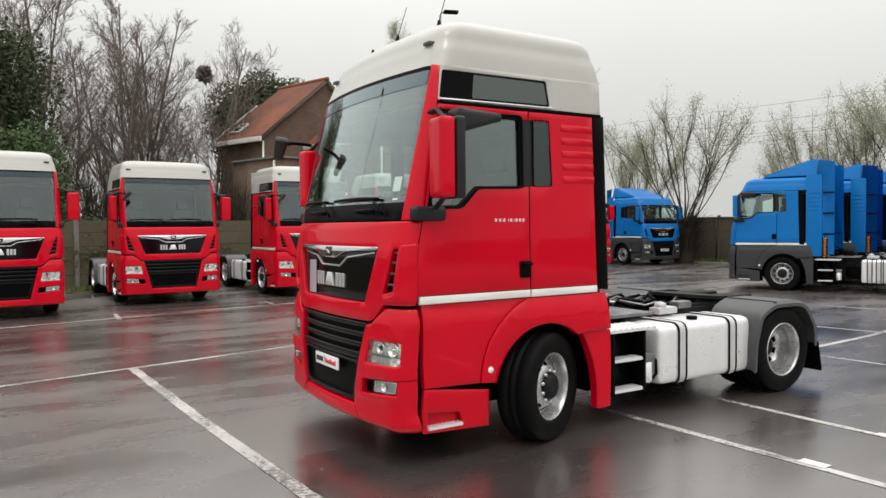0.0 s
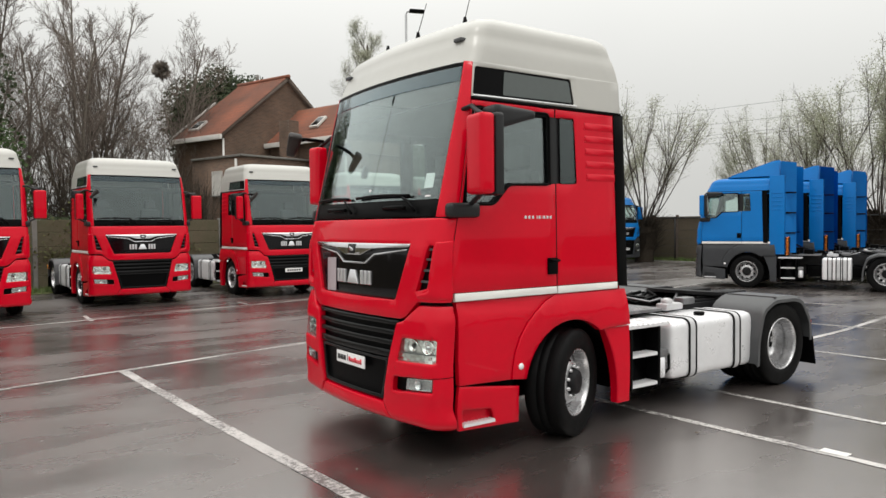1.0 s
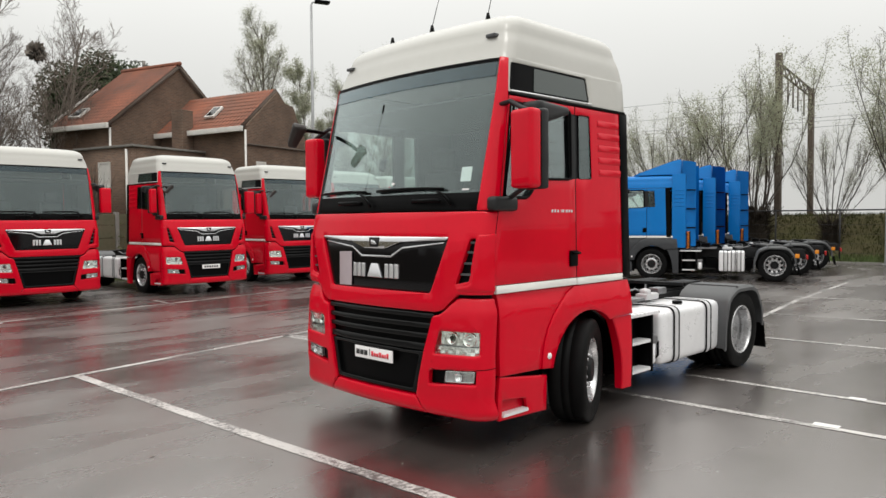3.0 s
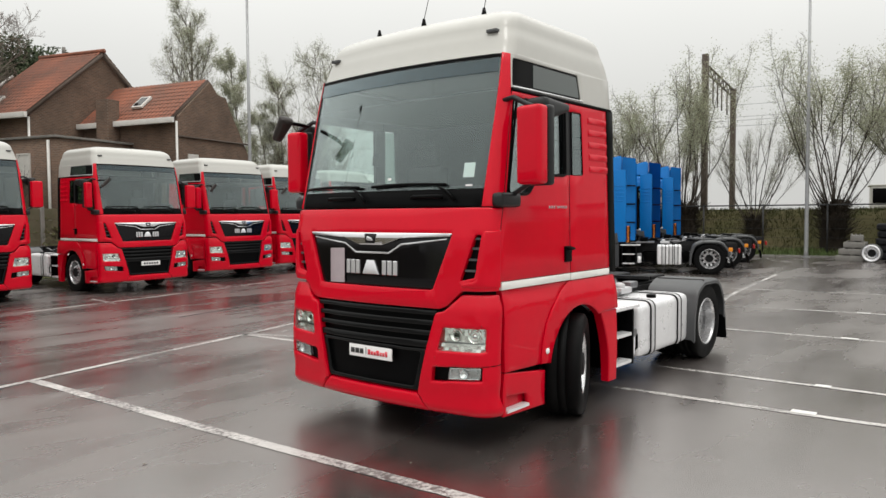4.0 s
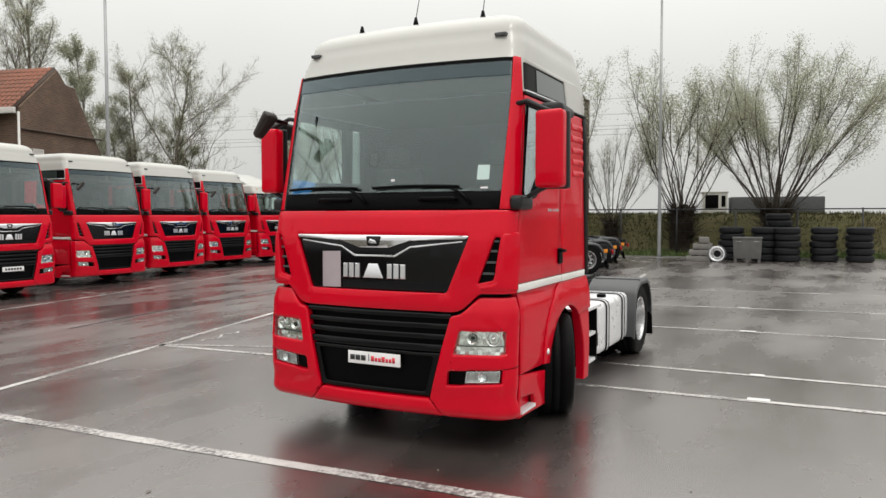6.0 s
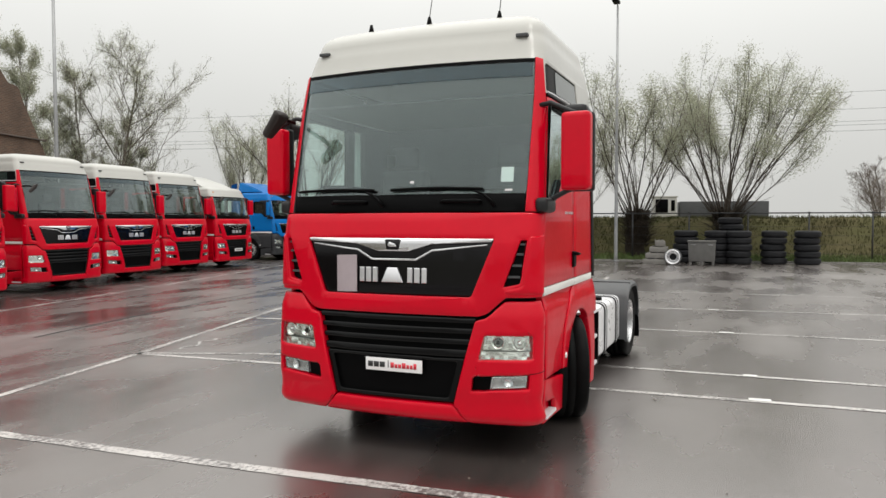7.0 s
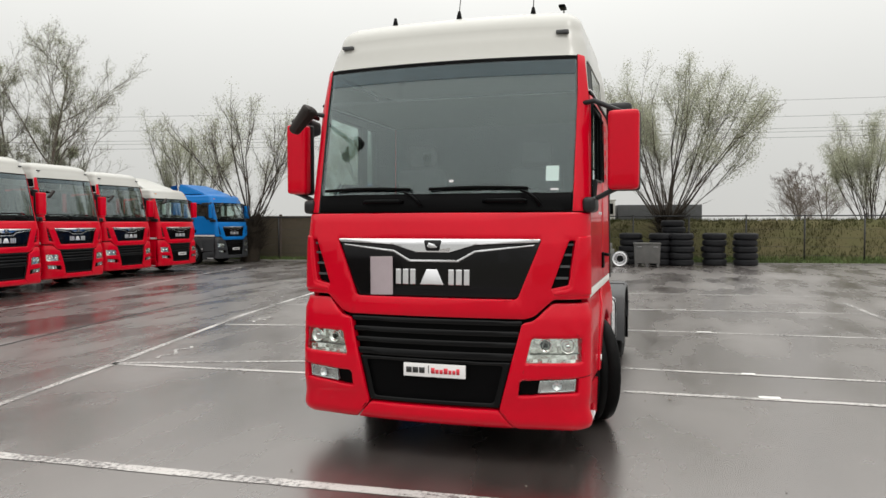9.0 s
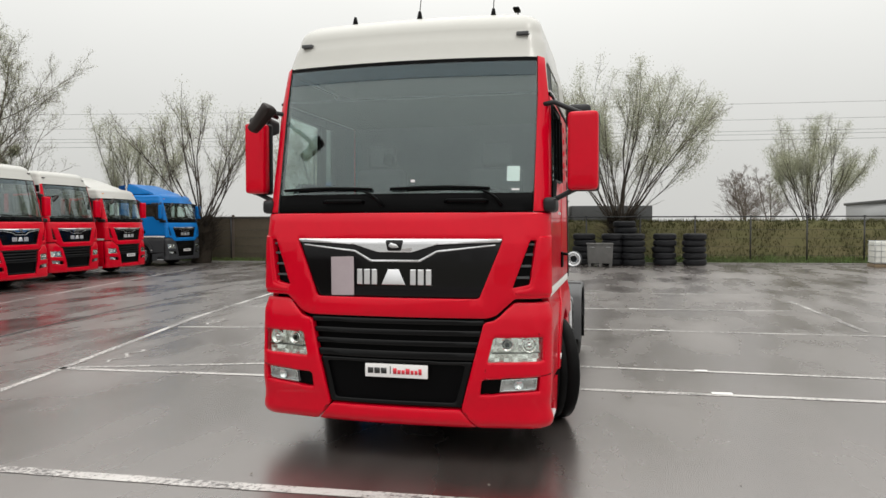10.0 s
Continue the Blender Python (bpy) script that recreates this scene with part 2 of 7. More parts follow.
BROWNTWIG = material("brown_twig_bark", (0.195, 0.155, 0.130), 0.9, vary=0.4, scale=5)
TWIG = material("twig_bark", (0.185, 0.16, 0.135), 0.9, vary=0.4, scale=6)
LEAF = material("willow_leaf", (0.235, 0.245, 0.165), 0.7, second=(0.33, 0.335, 0.25), scale=1.5)
let_through = LEAF.node_tree.nodes.new("ShaderNodeBsdfTranslucent")
let_through.inputs[0].default_value = (0.40, 0.415, 0.29, 1)
half = LEAF.node_tree.nodes.new("ShaderNodeMixShader")
half.inputs[0].default_value = 0.45
LEAF.node_tree.links.new(LEAF.node_tree.nodes["Principled BSDF"].outputs[0], half.inputs[1])
LEAF.node_tree.links.new(let_through.outputs[0], half.inputs[2])
LEAF.node_tree.links.new(half.outputs[0], LEAF.node_tree.nodes["Material Output"].inputs[0])
IVY = material("dark_evergreen", (0.026, 0.040, 0.018), 0.85, second=(0.046, 0.056, 0.026), scale=1.2, spec=0.2)
HEDGE = material("green_hedge_leaf", (0.050, 0.080, 0.026), 0.85, second=(0.036, 0.056, 0.022), scale=1.0, spec=0.2)
BRICKWALL = material("brick_joint_wall", (0.105, 0.078, 0.062), 0.9, second=(0.07, 0.052, 0.042), scale=2.0, bump=0.5, bscale=22)
TILE = material("orange_roof_tile", (0.235, 0.075, 0.040), 0.88, second=(0.095, 0.045, 0.031), scale=0.6, bump=0.2, island=0.22)
TRIM = material("off_white_trim", (0.62, 0.60, 0.57), 0.6, vary=0.15, scale=4)
GALV = material("galvanised_post", (0.34, 0.345, 0.35), 0.5, metal=0.4, vary=0.2, scale=5)
CONCRETE = material("weathered_concrete", (0.20, 0.19, 0.175), 0.85, vary=0.35, scale=4, bump=0.2)
RUST = material("rusty_brown_steel", (0.10, 0.075, 0.058), 0.8, vary=0.4, scale=6, bump=0.2)
SCREEN = material("brown_screen_panel", (0.080, 0.062, 0.042), 0.9, second=(0.050, 0.044, 0.026), scale=0.7, bump=0.4)
FENCEDARK = material("mossy_concrete_panel", (0.115, 0.092, 0.060), 0.9, second=(0.070, 0.068, 0.036), scale=0.9, bump=0.4)
PRIVACY = material("dark_roof_glass", (0.030, 0.042, 0.038), 0.06, vary=0.15, scale=2, spec=0.9)
WIRE = material("dark_wire", (0.03, 0.03, 0.032), 0.6, metal=0.3)
CRATE = material("dull_crate_steel", (0.105, 0.102, 0.098), 0.6, metal=0.2, vary=0.25, scale=5)
STRAP = material("strap_metal", (0.52, 0.52, 0.53), 0.45, metal=0.15, vary=0.15, scale=5)
TOTE = material("translucent_white_plastic", (0.66, 0.66, 0.62), 0.45, vary=0.12, scale=3)
WOOD = material("pallet_wood", (0.22, 0.16, 0.10), 0.85, vary=0.4, scale=6, bump=0.2)


# ---------------------------------------------------------------- mesh helpers
def finish(name, bm, mats, parent=None, label="", sharp=38.0):
    """Link a bmesh as one object with smooth faces and hard edges where it bends."""
    me = bpy.data.meshes.new(name)
    for f in bm.faces:
        f.smooth = True
    lim = radians(sharp)
    for e in bm.edges:
        if len(e.link_faces) == 2:
            e.smooth = e.calc_face_angle(0.0) < lim
    bm.to_mesh(me)
    bm.free()
    for mat in mats if isinstance(mats, (list, tuple)) else (mats,):
        me.materials.append(mat)
    ob = new(name, me)
    if parent:
        ob.parent = parent
    if label:
        ob["label"] = label
    return ob


def part(name, bm, mat, parent, label="", sharp=38.0):
    return finish(name, bm, mat, parent, label, sharp)


def thing(name, label, category, group="", kind="", at=None):
    ob = new(name)
    ob.empty_display_size = 0.2
    tagged(ob, label, category, group, kind)
    if at is not None:
        ob.matrix_basis = at
    return ob


def box(bm, x0, x1, y0, y1, z0, z1, bev=0.0, m=None, seg=2):
    vs = [bm.verts.new((x, y, z)) for x in (x0, x1) for y in (y0, y1) for z in (z0, z1)]
    fs = [bm.faces.new([vs[i] for i in q]) for q in ((0, 1, 3, 2), (4, 6, 7, 5), (0, 4, 5, 1), (2, 3, 7, 6), (0, 2, 6, 4), (1, 5, 7, 3))]
    if bev:
        es = list({e for f in fs for e in f.edges})
        out = bmesh.ops.bevel(bm, geom=es, offset=bev, segments=seg, profile=0.6, affect="EDGES")
        vs = list({v for f in out["faces"] for v in f.verts} | {v for v in vs if v.is_valid})
    if m is not None:
        bmesh.ops.transform(bm, matrix=m, verts=[v for v in vs if v.is_valid])
    return bm


def serrated(bm, x0, x1, y0, y1, z, thick, teeth, rise):
    """A tread plate in one piece, with a toothed top."""
    low = [(x0, z), (x1, z)]
    top = []
    for i in range(teeth):
        a, w = x1 - (x1 - x0) * i / teeth, (x1 - x0) / teeth
        top += [(a, z + thick), (a - w * 0.2, z + thick + rise), (a - w * 0.6, z + thick + rise), (a - w * 0.8, z + thick)]
    top.append((x0, z + thick))
    prof = low + top
    a = [bm.verts.new((x, y0, v)) for x, v in prof]
    b = [bm.verts.new((x, y1, v)) for x, v in prof]
    for i in range(len(prof)):
        j = (i + 1) % len(prof)
        bm.faces.new((a[i], a[j], b[j], b[i]))
    bm.faces.new(a)
    bm.faces.new(b[::-1])
    bmesh.ops.recalc_face_normals(bm, faces=bm.faces[:])


def tube(bm, pts, r, seg=8, r2=None):
    """A round bar through points, tapering from r to r2."""
    pts = [Vector(p) for p in pts]
    r2 = r if r2 is None else r2
    rings = []
    for i, p in enumerate(pts):
        d = (pts[min(i + 1, len(pts) - 1)] - pts[max(i - 1, 0)]).normalized()
        a = d.orthogonal().normalized() if i == 0 else (a - d * a.dot(d)).normalized()
        b = d.cross(a)
        rr = r + (r2 - r) * i / max(1, len(pts) - 1)
        rings.append([bm.verts.new(p + (a * math.cos(k * math.tau / seg) + b * math.sin(k * math.tau / seg)) * rr) for k in range(seg)])
    for u, v in zip(rings, rings[1:]):
        for k in range(seg):
            bm.faces.new((u[k], u[(k + 1) % seg], v[(k + 1) % seg], v[k]))
    bm.faces.new(rings[0][::-1])
    bm.faces.new(rings[-1])
    return bm


def lathe(bm, prof, seg=48, m=Matrix(), skip=None):
    """Turn (radius, along) about the y axis; skip(ring, step) leaves holes."""
    rings = []
    for r, a in prof:
        rings.append([bm.verts.new(m @ Vector((r * math.cos(k * math.tau / seg), a, r * math.sin(k * math.tau / seg)))) for k in range(seg)])
    for i, (u, v) in enumerate(zip(rings, rings[1:])):
        for k in range(seg):
            if not (skip and skip(i, k)):
                bm.faces.new((u[k], u[(k + 1) % seg], v[(k + 1) % seg], v[k]))
    return bm


def rounded(pts, r=0.03, n=4):
    """The polygon with its corners rounded."""
    out, k = [], len(pts)
    for i in range(k):
        a, p, c = (Vector(pts[(i + j) % k]) for j in (-1, 0, 1))
        d = min(r, (a - p).length * 0.45, (c - p).length * 0.45)
        u, v = p + (a - p).normalized() * d, p + (c - p).normalized() * d
        for j in range(n + 1):
            t = j / n
            out.append(tuple(u * (1 - t) ** 2 + p * 2 * t * (1 - t) + v * t * t))
    return out


def plate(mapper, outline, holes=(), off=0.0, thick=0.03, du=0.09, dv=0.14, cham=0.006, dark_rim=False):
    """A panel with thickness and a softened rim, cut to an outline with holes and laid on a curved skin."""
    bm = bmesh.new()
    edges = []
    for loop in (outline, *holes):
        vs = [bm.verts.new((u, v, 0)) for u, v in loop]
        edges += [bm.edges.new((vs[i], vs[(i + 1) % len(vs)])) for i in range(len(vs))]
    bmesh.ops.triangle_fill(bm, use_beauty=True, use_dissolve=False, edges=edges, normal=(0, 0, 1))
    for axis, step in ((0, du), (1, dv)):
        lo, hi = min(p[axis] for p in outline), max(p[axis] for p in outline)
        n = int((hi - lo) / step)
        for i in range(1, n + 1):
            c = lo + (hi - lo) * i / (n + 1)
            co, no = ((c, 0, 0), (1, 0, 0)) if axis == 0 else ((0, c, 0), (0, 1, 0))
            bmesh.ops.bisect_plane(bm, geom=bm.verts[:] + bm.edges[:] + bm.faces[:], dist=1e-4, plane_co=co, plane_no=no)
    for f in bm.faces:
        f.normal_update()
        if f.normal.z < 0:
            f.normal_flip()
    if cham > 0.007:
        bmesh.ops.remove_doubles(bm, verts=bm.verts[:], dist=0.006)
    back = bm.faces[:]
    out = bmesh.ops.extrude_face_region(bm, geom=back, use_keep_orig=True)["geom"]
    top = [g for g in out if isinstance(g, bmesh.types.BMFace)]
    for v in {v for f in back for v in f.verts}:
        v.co.z = -thick
    for f in back:
        f.normal_flip()
        f.material_index = 1
    if dark_rim:
        kept = set(top) | set(back)
        for f in bm.faces:
            if f not in kept:
                f.material_index = 1
    if cham:
        bmesh.ops.inset_region(bm, faces=top, use_boundary=True, use_even_offset=False, thickness=cham, depth=cham * 0.6)
    for v in bm.verts:
        p, nrm = mapper(v.co.x, v.co.y)
        v.co = p + nrm * (off + v.co.z)
    bmesh.ops.recalc_face_normals(bm, faces=bm.faces[:])
    return bm


def interp(table, z):
    for (a, u), (b, v) in zip(table, table[1:]):
        if z <= b:
            t = max(0.0, (z - a) / (b - a))
            return u + (v - u) * t
    return table[-1][1]


# ---------------------------------------------------------------- the skin of the cab
# x runs back from the bumper, y across, z up; s runs along the plan's outline from the middle of the front, round the corner and down the side
NOSE = ((0.24, 0.05), (0.45, 0.0), (0.80, 0.0), (1.15, 0.03), (1.72, 0.045), (1.98, 0.10), (3.235, 0.385), (3.6, 0.46))
HALF = ((0.2, 1.19), (0.6, 1.20), (1.3, 1.20), (2.0, 1.19), (2.93, 1.175), (3.235, 1.145), (3.6, 1.08))


def skin_point(s, z):
    sg, s = (1 if s >= 0 else -1), abs(s)
    xf, w = interp(NOSE, z), interp(HALF, z)
    if s <= 1.0:
        return Vector((xf + 0.09 * s * s, sg * s, z))
    if s <= 1.3:
        a = (s - 1.0) / 0.3 * math.pi / 2
        return Vector((xf + 0.24 - 0.15 * math.cos(a), sg * (1.0 + (w - 1.0) * math.sin(a)), z))
    x = s - 1.3 + 0.29
    return Vector((x + (xf - 0.05) * min(1, max(0.0, (0.95 - x) / 0.66)), sg * w, z))


def skin(s, z):
    e = 0.004
    p = skin_point(s, z)
    n = (skin_point(s + e, z) - skin_point(s - e, z)).cross(skin_point(s, z + e) - skin_point(s, z - e))
    n.normalize()
    if n.dot(Vector((p.x - 1.2, p.y, 0))) < 0:
        n = -n
    return p, n


def flare(s, z):
    """The skin of the lower body: tucked in under the flap and the sill, swelling out below."""
    p, n = skin(s, z)
    t = min(1.0, max(0.0, (1.285 - z) / 0.15))
    lip = 0.016 * math.exp(-((z - 0.345) / 0.045) ** 2) - 0.05 * max(0.0, (0.315 - z) / 0.05) ** 2 - 0.010 * math.exp(-((z - 0.47) / 0.06) ** 2)
    return p + n * (0.034 * t * t * (3 - 2 * t) - 0.028 + lip * (z < 0.6) * (abs(s) < 1.32)), n


def along(x, z):
    """The s of a real x on the side."""
    xf = interp(NOSE, z)
    if x < xf + 0.24:
        return 1.0 + 0.3 * math.acos(max(-1, min(1, (xf + 0.24 - x) / 0.15))) / (math.pi / 2)
    d = xf - 0.05
    nominal = (x - d * 0.95 / 0.66) / (1 - d / 0.66) if x < 0.95 else x
    return nominal + 1.01


def side(pts, sg):
    """Outline points (real x, z) of one flank as (s, z)."""
    return [(sg * along(x, z), z) for x, z in pts]


def mirror_pts(pts):
    return [(-u, v) for u, v in pts][::-1]


def wheel(parent, x, y, sg, rear=False, steer=0.0, broad=1.0):
    """One road wheel (a pair of tyres on the driven axle) with rim, hub and nuts."""
    w = new("wheel")
    w.parent = parent
    w.matrix_basis = pose(x, y, 0.485, 0, 0, steer)
    seg = 40

    def tyre(cy):
        prof = [(0.297, -0.125), (0.312, -0.142), (0.35, -0.155), (0.40, -0.158), (0.445, -0.152), (0.470, -0.140), (0.481, -0.124)]
        for g in (-0.034, 0.034):
            prof += [(0.486, g - 0.005), (0.479, g - 0.003), (0.479, g + 0.003), (0.486, g + 0.005)]
        prof += [(0.481, 0.124), (0.470, 0.140), (0.445, 0.152), (0.40, 0.158), (0.35, 0.155), (0.312, 0.142), (0.297, 0.125)]
        bm = bmesh.new()
        lathe(bm, [(r, a * broad + cy) for r, a in prof], seg)
        part("tyre", bm, RUBBER, w, sharp=60)

    o = sg
    if rear:
        tyre(o * 0.0)
        tyre(-o * 0.34)
        prof = [(0.306, 0.134), (0.304, 0.143), (0.296, 0.146), (0.289, 0.138), (0.282, 0.11), (0.272, 0.02), (0.262, -0.075), (0.236, -0.115), (0.178, -0.128), (0.15, -0.128), (0.118, -0.123), (0.112, -0.075), (0.09, -0.055), (0.0, -0.05)]
    else:
        tyre(0.0)
        prof = [(0.306, 0.134), (0.304, 0.143), (0.296, 0.146), (0.289, 0.138), (0.280, 0.09), (0.268, 0.0), (0.246, -0.02), (0.230, 0.03), (0.186, 0.080), (0.160, 0.098), (0.124, 0.098), (0.118, 0.115), (0.104, 0.15), (0.06, 0.156), (0.0, 0.156)]
    bm = bmesh.new()
    lathe(bm, [(r, o * a) for r, a in prof[:11]], seg, skip=lambda i, k: i == 7 and k % 4 in (1, 2))
    lathe(bm, [(0.30, -o * 0.12), (0.27, -o * 0.10), (0.27, o * 0.03)], seg)
    at = (0.098 if not rear else -0.128)
    for k in range(10):
        a = (k + 0.5) * math.tau / 10
        lathe(bm, [(0.0, o * (at + 0.034)), (0.015, o * (at + 0.032)), (0.018, o * at)], 6, Matrix.Translation((0.138 * math.cos(a), 0, 0.138 * math.sin(a))))
    part("rim", bm, RIM, w, "silver steel rim with wheel nuts")
    bm = bmesh.new()
    lathe(bm, [(r, o * a) for r, a in prof[10:]], 30)
    lathe(bm, [(0.20, o * (at - 0.10)), (0.245, o * (at - 0.09)), (0.245, -o * 0.2), (0.0, -o * 0.2)], 40)
    part("hub", bm, STEEL, w, "dark greasy hub")
    return w


def roof_cap(parent, z0, height, paint, spoiler):
    """The moulded cab roof: rings that draw in towards the top."""
    def ring(fi, si, ri, z):
        front, pts = interp(NOSE, min(z0, 3.235)) + fi, []
        w = interp(HALF, z0) - si
        rear = 2.29 - ri
        rc = 0.03 + 0.13 * min(1.0, (z - z0) / height) ** 1.5
        c = min(0.95, w - 0.12)
        for i in range(13):
            y = c * i / 12
            pts.append((front + 0.09 * y * y, y))
        xa = front + 0.09 * c * c
        for i in range(1, 9):
            a = i / 8 * math.pi / 2
            pts.append((xa + 0.17 * (1 - math.cos(a)), c + (w - c) * math.sin(a)))
        xs = xa + 0.17
        for i in range(1, 12):
            pts.append((xs + (rear - rc - xs) * i / 12, w))
        for i in range(0, 7):
            a = i / 6 * math.pi / 2
            pts.append((rear - rc + rc * math.sin(a), w - rc + rc * math.cos(a)))
        for i in range(1, 5):
            pts.append((rear, (w - rc) * (1 - i / 4)))
        full = pts + [(x, -y) for x, y in pts[-2:0:-1]]
        return [(x, y, z) for x, y in full]

    h = height
    steps = [(-0.004, -0.004, 0.0, 0.0), (0.02, 0.003, 0.004, 0.10), (0.04, 0.010, 0.008, 0.20), (0.06, 0.018, 0.012, 0.30), (0.078, 0.029, 0.016, 0.39), (0.10, 0.044, 0.021, 0.47), (0.112, 0.051, 0.025, 0.55),
             (0.13, 0.057, 0.029, 0.64), (0.16, 0.068, 0.035, 0.73), (0.205, 0.092, 0.045, 0.81), (0.265, 0.135, 0.065, 0.885), (0.35, 0.20, 0.10, 0.945), (0.47, 0.30, 0.17, 0.982), (0.66, 0.48, 0.32, 1.0)]
    bm = bmesh.new()
    rings = [[bm.verts.new(p) for p in ring(f, s, r, z0 + h * t)] for f, s, r, t in steps]
    for u, v in zip(rings, rings[1:]):
        for k in range(len(u)):
            bm.faces.new((u[k], u[(k + 1) % len(u)], v[(k + 1) % len(u)], v[k]))
    bm.faces.new(rings[-1])
    bmesh.ops.recalc_face_normals(bm, faces=bm.faces[:])
    cap = part("roof", bm, paint, parent, "moulded cab roof", sharp=50)
    if spoiler:
        bm = bmesh.new()
        top = z0 + h
        prof = [(0.95, top - 0.03), (1.05, top + 0.05), (2.16, top + 0.44), (2.34, top + 0.49), (2.44, top + 0.47), (2.46, top - 0.02)]
        a = [bm.verts.new((x, -1.02 * (1 - 0.10 * (z > top + 0.3)), z)) for x, z in prof]
        b = [bm.verts.new((x, 1.02 * (1 - 0.10 * (z > top + 0.3)), z)) for x, z in prof]
        for i in range(len(prof)):
            j = (i + 1) % len(prof)
            bm.faces.new((a[i], a[j], b[j], b[i]))
        bm.faces.new(a)
        bm.faces.new(b[::-1])
        bmesh.ops.recalc_face_normals(bm, faces=bm.faces[:])
        bmesh.ops.bevel(bm, geom=bm.edges[:], offset=0.04, segments=3, affect="EDGES")
        part("roof_spoiler", bm, paint, parent, "sloping roof air deflector")
        # Solid black block paints in the shade between roof and deflector.
        bm = bmesh.new()
        box(bm, 1.15, 2.30, -0.98, 0.98, top - 0.06, top + 0.02)
        part("spoiler_gap", bm, BLACK, parent, "black block for the shade under the deflector")
        for sg in (-1, 1):
            bm = bmesh.new()
            ys = sorted((sg * 1.17, sg * 1.205))
            box(bm, 2.165, 2.57, ys[0], ys[1], 1.0, top + 0.02, 0.015)
            fair = part("side_fairing", bm, paint, parent, "tall side air fairing")
            for i in range(5):
                bm = bmesh.new()
                z = 2.28 + i * 0.12
                ys = sorted((sg * 1.20, sg * 1.214))
                box(bm, 2.22, 2.52, ys[0], ys[1], z, z + 0.035, 0.006)
                part("pressed_rib", bm, paint, fair)
            bm = bmesh.new()
            vs = []
            for x, y, zz in ((2.58, 1.17, 1.05), (2.86, 1.02, 1.05), (2.86, 0.99, top + 0.38), (2.46, 1.02, top + 0.44), (2.46, 1.10, top + 0.0), (2.58, 1.14, top + 0.0)):
                vs.append(bm.verts.new((x, sg * y, zz)))
            bm.faces.new(vs)
            bmesh.ops.solidify(bm, geom=bm.faces[:], thickness=0.03)
            flap = part("rear_flap", bm, paint, fair, "inward bent rear air flap")
            for z in (1.62, 2.2, 2.78):
                bm = bmesh.new()
                tube(bm, [(2.60, sg * 1.17, z), (2.85, sg * 1.03, z)], 0.022, 6)
                part("flap_strut", bm, BLACK, flap)
    return cap


